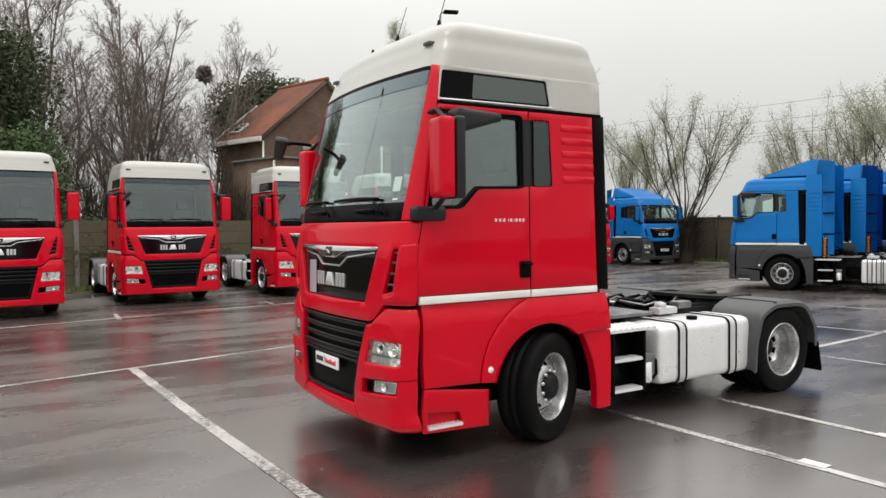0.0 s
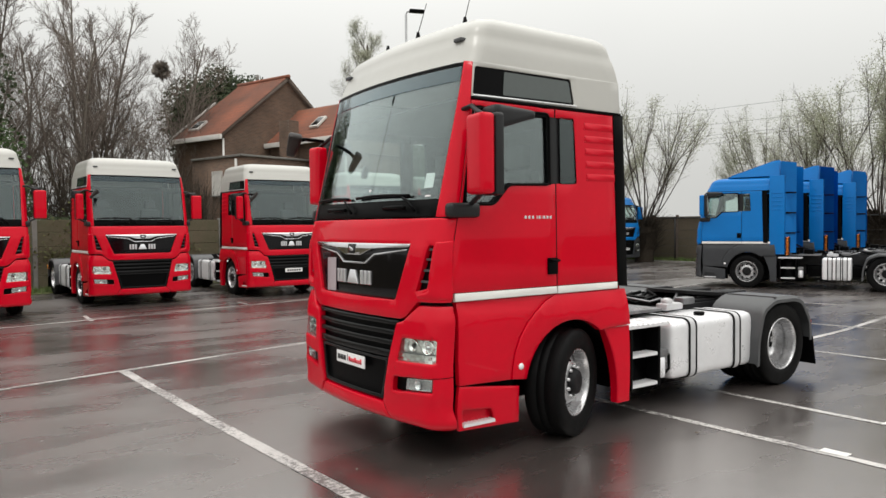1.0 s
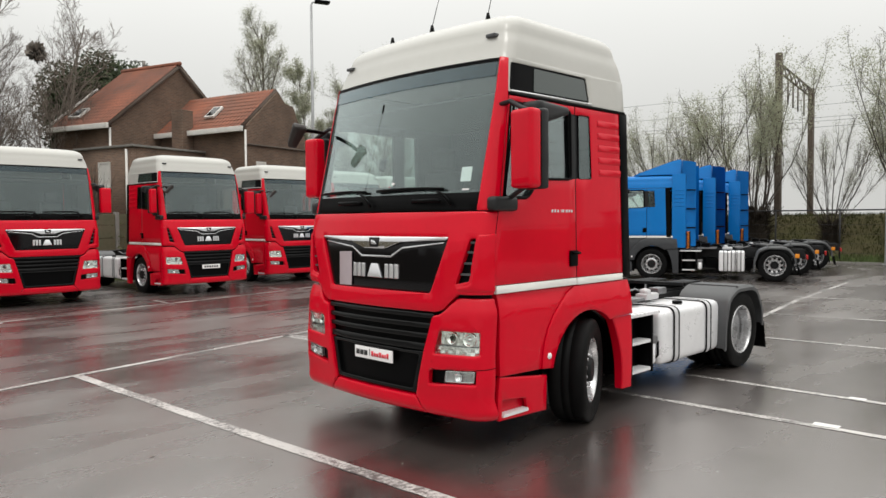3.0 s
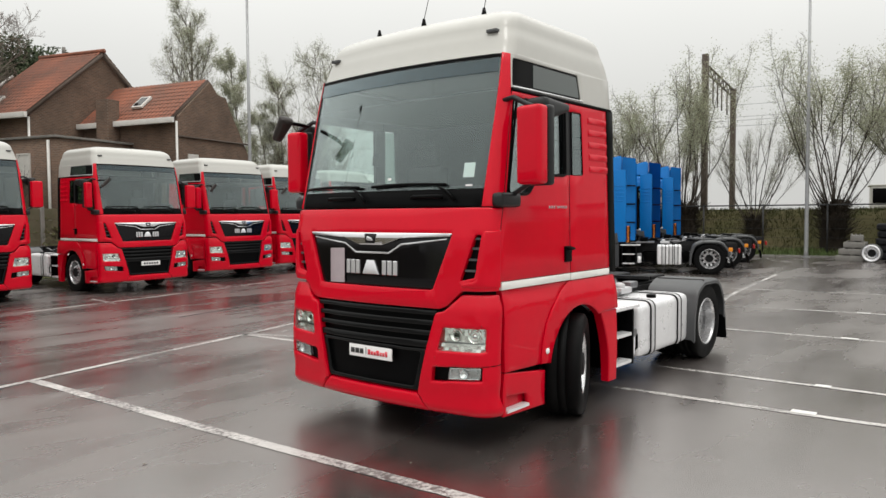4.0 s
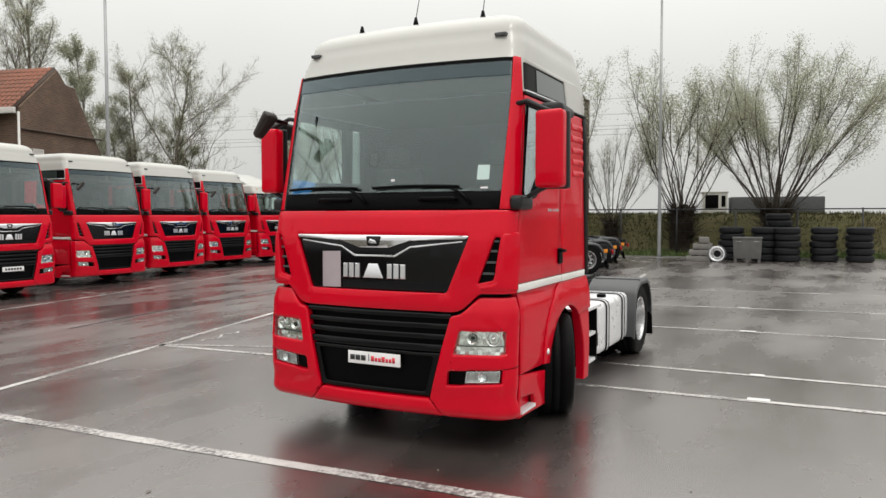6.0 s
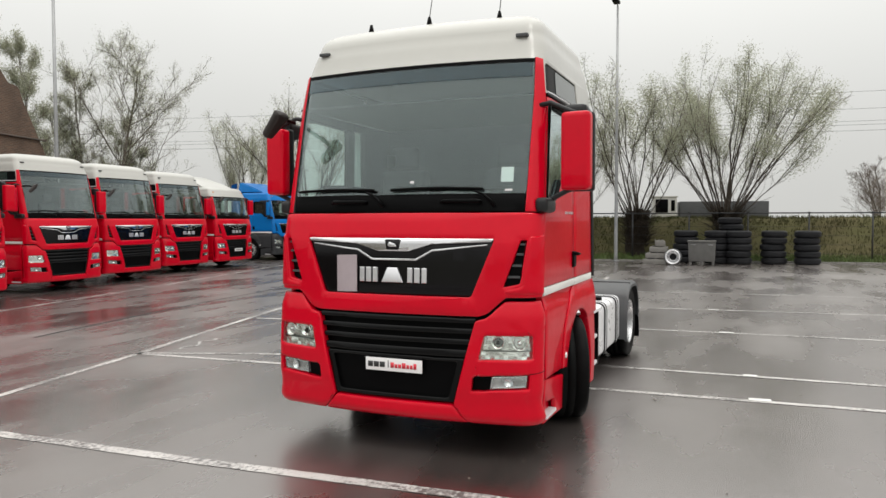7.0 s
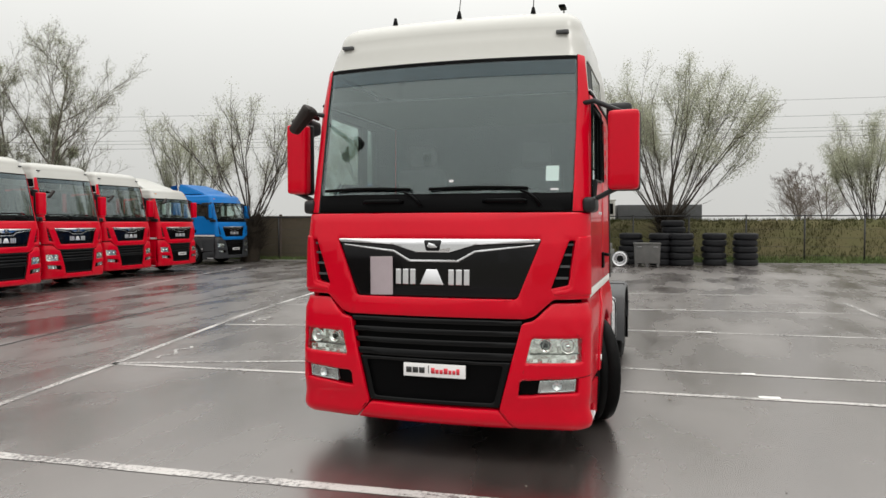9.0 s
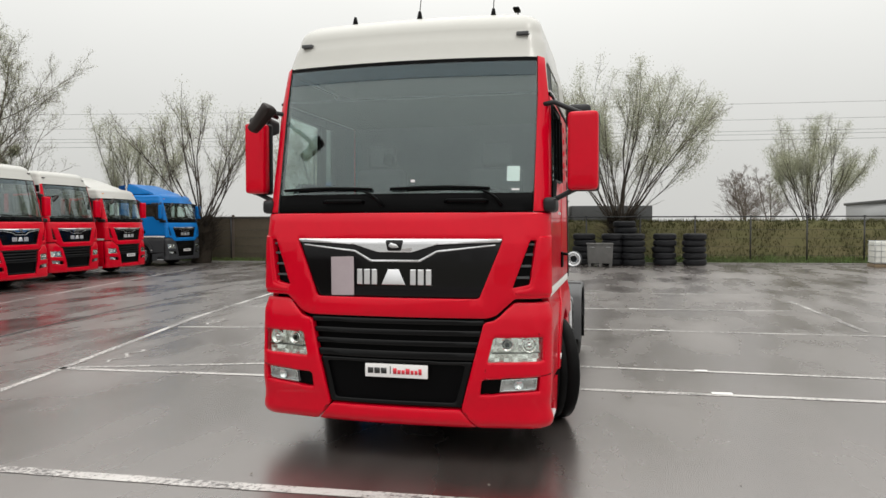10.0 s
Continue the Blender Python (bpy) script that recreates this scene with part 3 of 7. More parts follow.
# ---------------------------------------------------------------- tractor unit
def tractor_unit(label, paint, lower, roof_paint, high=True, steer=0.0, film=False, group="", long_tank=True, plate_print="dealer"):
    """A two-axle tractor unit, its nose at the origin, facing -x."""
    T = thing("tractor_unit", label, "truck", group)
    zt = 3.235 if high else 2.86          # top of the windscreen
    zs = 2.93 if high else 2.86           # roof seam along the side
    both = (-1, 1)

    # front flap with the grille opening and two air slits
    slit = [(1.065, 1.75), (1.115, 1.75), (1.06, 1.405), (0.93, 1.375)]
    grille = [(-0.86, 1.757), (0.86, 1.757), (0.675, 1.29), (-0.675, 1.29)]
    flap = [(-1.283, 1.30), (-0.95, 1.295), (-0.81, 1.165), (-0.74, 1.14), (0.74, 1.14), (0.81, 1.165), (0.95, 1.295), (1.283, 1.30), (1.283, 1.965), (-1.283, 1.965)]
    hood = part("front_flap", plate(skin, rounded(flap, 0.02), [rounded(grille, 0.03), rounded(slit, 0.012), rounded(mirror_pts(slit), 0.012)], 0.012, 0.05, 0.07, 0.09, 0.012), (paint, BLACK), T, "glossy front flap")
    bm = plate(skin, rounded([(u * 1.01, v) for u, v in grille], 0.03), (), -0.012, 0.02, 0.12, 0.1, 0.004)
    part("grille_panel", bm, (PIANO, PIANO), hood, "gloss black grille panel")
    bm = plate(skin, rounded([(-0.855, 1.757), (0.855, 1.757), (0.835, 1.733), (0.34, 1.715), (0.14, 1.655), (-0.14, 1.655), (-0.34, 1.715), (-0.835, 1.733)], 0.008), (), 0.014, 0.02, 0.06, 0.05, 0.006)
    part("chrome_strip", bm, (CHROME, CHROME), hood, "chrome grille strip")
    bm = plate(skin, rounded([(-0.80, 1.716), (-0.34, 1.668), (-0.20, 1.592), (0.20, 1.592), (0.34, 1.668), (0.80, 1.716), (0.80, 1.708), (0.345, 1.656), (0.205, 1.578), (-0.205, 1.578), (-0.345, 1.656), (-0.80, 1.708)], 0.004, 2), (), 0.0, 0.02, 0.08, 0.2, 0.002)
    part("chrome_moulding", bm, (CHROME, CHROME), hood, "thin chrome moulding")
    bm = plate(skin, rounded([(-0.075, 1.748), (0.075, 1.748), (0.055, 1.665), (-0.055, 1.665)], 0.015), (), 0.02, 0.02, 0.2, 0.2, 0.004)
    badge = part("badge", bm, (PIANO, PIANO), hood, "dark emblem plate")
    bm = plate(skin, rounded([(-0.04, 1.69), (-0.02, 1.715), (0.03, 1.725), (0.045, 1.70), (0.02, 1.69)], 0.006), (), 0.027, 0.008, 0.2, 0.2, 0.002)
    part("emblem", bm, (CHROME, CHROME), badge, "small chrome emblem shape")
    for c, w0, w1 in ((0.298, 0.022, 0.022), (0.235, 0.024, 0.024), (0.172, 0.022, 0.022), (0.012, 0.098, 0.045), (-0.150, 0.022, 0.022), (-0.213, 0.024, 0.024), (-0.276, 0.022, 0.022)):
        bm = plate(skin, [(c - w0, 1.395), (c + w0, 1.395), (c + w1, 1.517), (c - w1, 1.517)], (), 0.002, 0.02, 0.3, 0.3, 0.006)
        part("logo_bar", bm, (LOGO, LOGO), hood, "silver logo bar")
    for sg in both:
        s2 = slit if sg > 0 else mirror_pts(slit)
        bm = plate(skin, [(u * 1.0, v) for u, v in s2], (), -0.03, 0.02, 0.2, 0.2, 0)
        duct = part("air_slit", bm, (BLACK, BLACK), hood)
        for z in (1.45, 1.54, 1.63, 1.71):
            u0, u1 = 0.935 + (z - 1.375) * 0.36, 1.055 + (z - 1.405) * 0.159
            fin = [(u0, z), (u1, z), (u1, z + 0.018), (u0 + 0.006, z + 0.018)]
            part("fin", plate(skin, fin if sg > 0 else mirror_pts(fin), (), -0.008, 0.03, 0.2, 0.2, 0.002), (GREY, BLACK), duct)
    for sg in both:
        vane = [(1.13, 1.775), (1.286, 1.79), (1.286, 1.325), (0.955, 1.325), (0.95, 1.352), (1.078, 1.388)]
        part("corner_vane", plate(skin, rounded(vane if sg > 0 else mirror_pts(vane), 0.014), (), 0.022, 0.03, 0.05, 0.1, 0.012), (paint, BLACK), hood, "raised corner air vane")
    if film:
        bm = plate(skin, rounded([(0.345, 1.305), (0.545, 1.30), (0.55, 1.612), (0.35, 1.618)], 0.008), (), 0.006, 0.005, 0.2, 0.2, 0.001)
        part("film_sheet", bm, (SHEET, SHEET), hood, "grey protective film patch")

    # bumper: two corners with lamps, a centre valance and the lower grille
    lamp = [(0.79, 0.99), (1.165, 1.0), (1.165, 0.815), (0.745, 0.80)]
    fog = [(0.70, 0.650), (0.715, 0.668), (1.145, 0.699), (1.135, 0.584), (0.69, 0.546)]
    corner = [(0.545, 0.425), (0.715, 1.105), (0.80, 1.125), (0.945, 1.265), (1.312, 1.268), (1.318, 0.275), (0.68, 0.275)]
    for sg in both:
        fl = (lambda q: q) if sg > 0 else mirror_pts
        c = part("bumper_corner", plate(flare, rounded(fl(corner), 0.025), [rounded(fl(lamp), 0.02), rounded(fl(fog), 0.015)], 0.018, 0.06, 0.06, 0.035, 0.014), (lower, BLACK), T, "bumper corner with lamp openings")
        seam_line = fl([(1.142, 0.700), (1.142, 0.706), (1.312, 0.716), (1.312, 0.710)])
        part("bumper_seam", plate(flare, seam_line, (), 0.0275, 0.01, 0.05, 0.2, 0), (BLACK, BLACK), c)
        hl = part("headlight", plate(flare, fl([(0.76, 1.01), (1.19, 1.02), (1.19, 0.795), (0.72, 0.78)]), (), -0.03, 0.02, 0.1, 0.1, 0), (LAMPBACK, BLACK), c, "headlight with clear cover")
        rf = random.Random(77)
        for za, zb, ya, yb, n in ((0.808, 0.866, 0.765, 1.160, 11), (0.886, 0.990, 0.800, 0.838, 2), (0.886, 0.990, 0.955, 1.005, 2), (0.886, 0.990, 1.125, 1.160, 2)):
            bm = bmesh.new()
            for k in range(n):
                for z0, z1 in ((za, (za + zb) / 2), ((za + zb) / 2, zb)):
                    y0, y1 = ya + (yb - ya) * k / n, ya + (yb - ya) * (k + 1) / n
                    cs = [flare(sg * y, z) for y, z in ((y0, z0), (y1, z0), (y1, z1), (y0, z1))]
                    mid = [p - nn * 0.03 for p, nn in cs]
                    f = [bm.verts.new(p - nn * (0.012 + rf.uniform(-0.004, 0.006))) for p, nn in cs]
                    bm.faces.new(f if sg < 0 else f[::-1])
                    g = [bm.verts.new(p) for p in mid]
                    for e in range(4):
                        bm.faces.new((f[e], f[(e + 1) % 4], g[(e + 1) % 4], g[e]))
            bmesh.ops.recalc_face_normals(bm, faces=bm.faces[:])
            part("facet_row", bm, LAMPBACK, hl, "cut bright reflector facets", 5.0)
        for y, rad, deep in ((0.896, 0.052, 0.0), (1.065, 0.060, -0.012)):
            p, nrm = flare(sg * y, 0.937)
            bm = bmesh.new()
            q = nrm.to_track_quat("Y", "Z").to_matrix().to_4x4()
            lathe(bm, [(rad * 0.42, deep - 0.004), (rad * 0.55, deep + 0.002), (rad * 0.85, 0.014), (rad, 0.020), (rad * 1.05, 0.0)], 24, Matrix.Translation(p - nrm * 0.029) @ q)
            bowl = part("reflector", bm, LAMPBACK, hl, "round bright reflector")
            bm = bmesh.new()
            lathe(bm, [(0.0, 0.020), (rad * 0.25, 0.017), (rad * 0.40, 0.004), (rad * 0.43, -0.006)], 20, Matrix.Translation(p - nrm * 0.029) @ q)
            part("bulb", bm, CHROME if deep else PIANO, bowl)
        bm = plate(flare, rounded(fl([(0.78, 0.868), (1.158, 0.878), (1.158, 0.884), (0.78, 0.874)]), 0.002, 2), (), -0.004, 0.02, 0.1, 0.1, 0.001)
        part("divider", bm, (GREY, GREY), hl)
        part("lens", plate(flare, rounded(fl(lamp), 0.02), (), 0.012, 0.004, 0.1, 0.1, 0), (LENS, LENS), hl, "clear lamp cover")
        fb = part("fog_lamp", plate(flare, rounded(fl(fog), 0.015), (), -0.03, 0.02, 0.1, 0.1, 0), (BLACK, BLACK), c, "fog lamp in a dark bezel")
        ins = [(0.855, 0.668), (1.13, 0.688), (1.12, 0.592), (0.84, 0.572)]
        part("reflector", plate(flare, rounded(fl(ins), 0.01), (), -0.018, 0.01, 0.1, 0.1, 0.004), (RIM, BLACK), fb, "silver fog reflector")
        inner = [(0.872, 0.659), (1.118, 0.677), (1.109, 0.602), (0.859, 0.583)]
        part("bright_frame", plate(flare, rounded(fl(ins), 0.01), [rounded(fl(inner), 0.008)], -0.002, 0.012, 0.1, 0.1, 0.002), (CHROME, BLACK), fb)
        part("lens", plate(flare, rounded(fl(ins), 0.01), (), 0.004, 0.004, 0.1, 0.1, 0), (LENS, LENS), fb, "clear lamp cover")
        bm = bmesh.new()
        p, nrm = flare(sg * 0.985, 0.63)
        lathe(bm, [(0.0, 0.0), (0.03, 0.012), (0.036, 0.02)], 20, Matrix.Translation(p - nrm * 0.014) @ nrm.to_track_quat("Y", "Z").to_matrix().to_4x4())
        part("bulb_cup", bm, CHROME, fb)
    part("bumper_valance", plate(flare, rounded([(-0.535, 0.425), (0.535, 0.425), (0.66, 0.285), (0.6, 0.27), (-0.6, 0.27), (-0.66, 0.285)], 0.02), (), 0.016, 0.06, 0.1, 0.03, 0.014), (lower, BLACK), T, "lower bumper valance")
    part("bumper_core", plate(flare, [(-1.26, 1.25), (1.26, 1.25), (1.27, 0.287), (-1.27, 0.287)], (), -0.075, 0.02, 0.12, 0.2, 0), (BLACK, BLACK), T, "dark bumper core behind the panels")
    back = [(-0.71, 1.125), (0.71, 1.125), (0.55, 0.435), (-0.55, 0.435)]
    lg = part("lower_grille", plate(skin, back, (), -0.05, 0.03, 0.2, 0.1, 0), (BLACK, BLACK), T, "black slatted lower grille")
    for z0, z1 in ((1.085, 1.122), (1.0, 1.04), (0.915, 0.955), (0.815, 0.87)):
        wa, wb = 0.545 + 0.17 * (z1 - 0.43) / 0.68, 0.545 + 0.17 * (z0 - 0.43) / 0.68
        part("slat", plate(skin, rounded([(-wa, z1), (wa, z1), (wb, z0), (-wb, z0)], 0.008, 2), (), 0.006, 0.05, 0.12, 0.1, 0.008), (SLAT, BLACK), lg)
    mask = rounded([(-0.635, 0.80), (0.635, 0.80), (0.545, 0.44), (-0.545, 0.44)], 0.02)
    part("lower_mask", plate(skin, mask, [rounded([(-0.575, 0.775), (0.575, 0.775), (0.50, 0.475), (-0.50, 0.475)], 0.03)], -0.002, 0.035, 0.12, 0.1, 0.008), (SLAT, BLACK), lg, "satin black frame")
    part("mesh_panel", plate(skin, [(-0.60, 0.79), (0.60, 0.79), (0.52, 0.455), (-0.52, 0.455)], (), -0.03, 0.015, 0.2, 0.1, 0), (BLACK, BLACK), lg)
    if plate_print:
        bm = bmesh.new()
        box(bm, -0.018, -0.006, -0.283, 0.233, 0.662, 0.768, 0.003)
        np_ = part("number_plate", bm, SIGNWHITE, T, "white plate with printed bars")
        marks = ((0.235, 0.046, 0.045, SIGNBLACK), (0.18, 0.046, 0.045, SIGNBLACK), (0.125, 0.046, 0.045, SIGNBLACK), (0.05, 0.006, 0.06, SIGNBLACK), (0.025, 0.030, 0.045, SIGNRED), (-0.012, 0.026, 0.032, SIGNRED), (-0.046, 0.026, 0.032, SIGNRED), (-0.08, 0.032, 0.045, SIGNRED), (-0.12, 0.024, 0.032, SIGNRED), (-0.152, 0.024, 0.032, SIGNRED), (-0.184, 0.026, 0.045, SIGNRED))
        if plate_print == "plain":
            marks = [(0.2 - 0.07 * k, 0.05, 0.05, SIGNBLACK) for k in range(6)]
        for y0, wd, hb, mt in marks:
            bm = bmesh.new()
            box(bm, -0.021, -0.0175, y0 - wd - 0.025, y0 - 0.025, 0.692, 0.692 + hb)
            part("print_bar", bm, mt, np_)

    # windscreen, cowl, pillars
    part("cowl", plate(skin, rounded([(-1.08, 1.98), (1.08, 1.98), (1.085, 2.125), (-1.085, 2.125)], 0.02), (), -0.006, 0.03, 0.1, 0.1, 0.004), (BLACK, BLACK), T, "black cowl under the windscreen")
    ws = part("windscreen", plate(skin, rounded([(-1.085, 2.125), (1.085, 2.125), (1.105, zt - 0.005), (-1.105, zt - 0.005)], 0.03), (), -0.004, 0.006, 0.09, 0.12, 0), (WINDSCREEN, WINDSCREEN), T, "large tinted windscreen")
    part("shade_band", plate(skin, [(-1.085, zt - 0.15), (1.085, zt - 0.15), (1.09, zt - 0.03), (-1.09, zt - 0.03)], (), 0.003, 0.004, 0.1, 0.2, 0), (SHADEBAND, SHADEBAND), ws, "blue-grey tinted shade band")
    part("frit_band", plate(skin, [(-1.1, zt - 0.03), (1.1, zt - 0.03), (1.1, zt), (-1.1, zt)], (), 0.002, 0.008, 0.1, 0.1, 0), (BLACK, BLACK), ws)
    if film:
        part("sticker", plate(skin, rounded([(-0.97, 2.22), (-0.87, 2.22), (-0.87, 2.34), (-0.97, 2.34)], 0.006), (), -0.012, 0.002, 0.2, 0.2, 0), (SIGNWHITE, SIGNWHITE), ws, "pale windscreen sticker")
        part("toll_box", plate(skin, rounded([(0.075, 2.36), (0.145, 2.36), (0.15, 2.47), (0.07, 2.47)], 0.015), (), -0.02, 0.03, 0.2, 0.2, 0.006), (BLACK, BLACK), ws, "small dark toll box behind the glass")
        part("tag", plate(skin, rounded([(-0.135, 2.215), (-0.10, 2.215), (-0.10, 2.235), (-0.135, 2.235)], 0.006), (), 0.0, 0.004, 0.2, 0.2, 0), (SIGNWHITE, SIGNWHITE), ws, "tiny white tag")
        part("label", plate(skin, [(-0.97, 2.145), (-0.91, 2.145), (-0.91, 2.158), (-0.97, 2.158)], (), 0.0, 0.006, 0.2, 0.2, 0), (SIGNWHITE, SIGNWHITE), ws, "small white label")
    for y in (-0.56, 0.46):
        p, nrm = skin(y, 2.055)
        bm = bmesh.new()
        tube(bm, [p + nrm * 0.005 + Vector((0, -0.17, 0)), p + nrm * 0.035 + Vector((0, -0.14, 0)), p + nrm * 0.035 + Vector((0, 0.14, 0)), p + nrm * 0.005 + Vector((0, 0.17, 0))], 0.016, 8)
        part("grab_bar", bm, BLACK, T)
    for y0 in (-0.84, 0.12):
        bm = bmesh.new()
        arm = [skin(y0 + t * 0.16, 2.02 + t * 0.115 + 0.02 * math.sin(t * math.pi)) for t in (0, 0.3, 0.6, 1.0)]
        tube(bm, [p + nn * (0.02 + 0.02 * (i > 0)) for i, (p, nn) in enumerate(arm)], 0.014, 6, 0.010)
        blade = [skin(y0 + 0.10 + 0.80 * t, 2.155 + 0.012 * math.sin(t * math.pi)) for t in [i / 8 for i in range(9)]]
        tube(bm, [p + nn * 0.022 for p, nn in blade], 0.013, 6)
        part("wiper", bm, BLACK, T)
    for sg in both:
        pil = [(1.085, 1.975), (1.283, 1.975), (1.285, 2.05), (1.235, 2.88), (1.225, zs), (1.20, zt + 0.0), (1.108, zt + 0.01)] if high else [(1.085, 1.975), (1.283, 1.975), (1.285, 2.05), (1.225, zs), (1.108, zs)]
        part("a_pillar", plate(skin, pil if sg > 0 else mirror_pts(pil), (), 0.008, 0.05, 0.05, 0.1, 0.008, True), (paint, LINER), T)
        # door: frame and skin as one bent panel round the window
        zf = zs - 0.012
        dr = [(1.29, 1.372), (along(1.40, 1.372), 1.372), (along(1.40, 2.262), 2.262), (along(0.86, 2.245), 2.245), (along(0.68, 2.08), 2.08), (along(0.38, 2.075), 2.075)]
        top = zf - 0.05
        dr += [(1.262, top - 0.02), (1.28, top), (along(1.40, top - 0.025), top - 0.025), (along(1.40, zf), zf), (1.232, zf), (1.291, 2.05)]
        dr = [(sg * u, v) for u, v in dr]
        door = part("door", plate(skin, dr if sg > 0 else dr[::-1], (), 0.012, 0.05, 0.12, 0.16, 0.008, True), (paint, LINER), T, "closed cab door")
        win = [(along(0.385, 2.08), 2.08), (along(0.68, 2.085), 2.085), (along(0.86, 2.25), 2.25), (along(1.325, 2.262), 2.262), (along(1.315, top - 0.02), top - 0.02), (1.275, top), (1.262, top - 0.02)]
        win = [(sg * u, v) for u, v in win]
        part("door_window", plate(skin, win if sg > 0 else win[::-1], (), -0.008, 0.006, 0.2, 0.2, 0), (SIDEGLASS, SIDEGLASS), door, "tinted door window")
        cx, cz = sum(u for u, v in win) / len(win), sum(v for u, v in win) / len(win)
        rim = [(cx + (u - cx) * 1.035, cz + (v - cz) * 1.05) for u, v in win]
        inn = [(cx + (u - cx) * 0.975, cz + (v - cz) * 0.965) for u, v in win]
        part("window_seal", plate(skin, rim if sg > 0 else rim[::-1], [inn], 0.016, 0.02, 0.3, 0.3, 0.002), (BLACK, BLACK), door, "black rubber window seal")
        bm = bmesh.new()
        bead = rounded([(1.302, top - 0.015), (1.335, 2.085), (along(0.70, 2.078), 2.078), (along(0.865, 2.245), 2.245), (along(1.33, 2.256), 2.256), (along(1.33, top + 0.002), top + 0.002)], 0.05, 5)
        ring = [skin(sg * u, v) for u, v in bead + bead[:1]]
        tube(bm, [p + nn * 0.018 for p, nn in ring], 0.011, 6)
        part("window_bead", bm, BLACK, door, "black rubber bead round the window")
        bm = plate(skin, side([(1.325, 2.262), (1.458, 2.266), (1.458, top - 0.03), (1.315, top - 0.02)], sg), (), 0.004, 0.02, 0.2, 0.3, 0.003)
        part("b_pillar_trim", bm, (TRIMBLACK, BLACK), T, "black pillar trim")
        bm = plate(skin, side([(1.46, 2.266), (1.652, 2.275), (1.628, top - 0.03), (1.46, top - 0.03)], sg), (), 0.010, 0.006, 0.2, 0.3, 0)
        qw = part("quarter_window", bm, (DARKGLASS, DARKGLASS), T, "tinted rear quarter window")
        seal = rounded(side([(1.455, 2.262), (1.662, 2.268), (1.638, top - 0.016), (1.455, top - 0.016)], sg), 0.03)
        inner = rounded(side([(1.459, 2.266), (1.658, 2.272), (1.634, top - 0.020), (1.459, top - 0.020)], sg), 0.03)
        part("window_seal", plate(skin, seal, [inner], 0.017, 0.02, 0.3, 0.3, 0.002), (BLACK, BLACK), qw, "black rubber window seal")
        xe = 2.19 if long_tank else 2.0
        slp = [(1.412, 1.372), (xe, 1.372), (xe - 0.04, zf), (1.412, zf), (1.412, top - 0.025), (1.632, top - 0.022), (1.662, 2.272), (1.412, 2.265)]
        sl = part("side_panel", plate(skin, side(slp, sg), (), 0.012, 0.05, 0.14, 0.16, 0.008, True), (paint, LINER), T, "cab side panel with pressed ribs")
        for i in range(5 if long_tank else 0):
            z = 2.335 + i * 0.115
            bm = plate(skin, rounded(side([(1.77 - 0.006 * i, z - 0.045), (2.178 - 0.006 * i, z - 0.045), (2.178 - 0.006 * i, z + 0.042), (1.77 - 0.006 * i, z + 0.042)], sg), 0.02, 3), (), 0.010, 0.02, 0.2, 0.2, 0.024)
            part("pressed_rib", bm, (paint, paint), sl)
        bm = plate(skin, side([(xe + 0.005, 1.33), (xe + 0.135, 1.32), (xe + 0.10, zs), (xe - 0.035, zs)], sg), (), 0.016, 0.04, 0.2, 0.3, 0.008)
        part("corner_trim", bm, (BLACK, BLACK), T, "black rear corner trim")
        for a, b in ((0.287, 1.402), (1.415, 2.19)):
            part("stripe", plate(skin, side([(a, 1.302), (b, 1.305), (b, 1.366), (a, 1.366)], sg), (), 0.014, 0.03, 0.2, 0.2, 0.003), (STRIPE, BLACK), T, "white stripe along the sill")
        arch = [(1.58 + 0.575 * math.cos(math.radians(a)), 0.46 + 0.60 * math.sin(math.radians(a))) for a in range(52, 166, 6)]
        seam = [(0.865, 0.615), (0.875, 0.72), (0.90, 0.83), (0.955, 0.96), (1.04, 1.075), (1.15, 1.17), (1.27, 1.24), (1.40, 1.295)]
        part("lower_door_panel", plate(flare, side([(0.318, 0.63), (0.312, 1.295)] + [(x - 0.006, z) for x, z in seam[::-1]], sg), (), 0.016, 0.05, 0.1, 0.12, 0.006), (lower, BLACK), T, "lower door panel")
        fen = seam + [(2.305, 1.295), (2.345, 0.955), (2.02, 0.945)] + arch + [(1.02, 0.60)]
        part("fender", plate(flare, side(fen, sg), (), 0.027, 0.06, 0.1, 0.1, 0.009), (lower, BLACK), T, "flared front wheel arch")
        bm = bmesh.new()
        loops = []
        for i in range(15):
            t = i / 14
            z = 0.215 + 0.725 * t
            xl = 2.185 - 0.175 * max(0.0, (z - 0.30) / 0.64) ** 2.1
            bulge = 0.004 + 0.010 * math.sin(math.pi * min(1, max(0, t)))
            y0, y1 = sg * (1.210 + bulge), sg * 1.13
            loops.append([bm.verts.new(q) for q in ((xl, y1, z), (xl, y0 - sg * 0.010, z), (xl + 0.012, y0, z), (2.352, y0, z), (2.362, y0 - sg * 0.010, z), (2.362, y1, z))])
        for u, v in zip(loops, loops[1:]):
            for k in range(6):
                bm.faces.new((u[k], u[(k + 1) % 6], v[(k + 1) % 6], v[k]))
        bm.faces.new(loops[0])
        bm.faces.new(loops[-1][::-1])
        bmesh.ops.recalc_face_normals(bm, faces=bm.faces[:])
        part("rear_skirt", bm, lower, T, "skirt behind the front wheel")
        p = skin_point(sg * along(0.955, 0.715), 0.715)
        bm = bmesh.new()
        lathe(bm, [(0.0, 0.008 * sg), (0.024, 0.007 * sg), (0.028, 0.0)], 20, Matrix.Translation(p + Vector((0, sg * 0.040, 0))))
        part("marker_lamp", bm, SIGNWHITE, T)
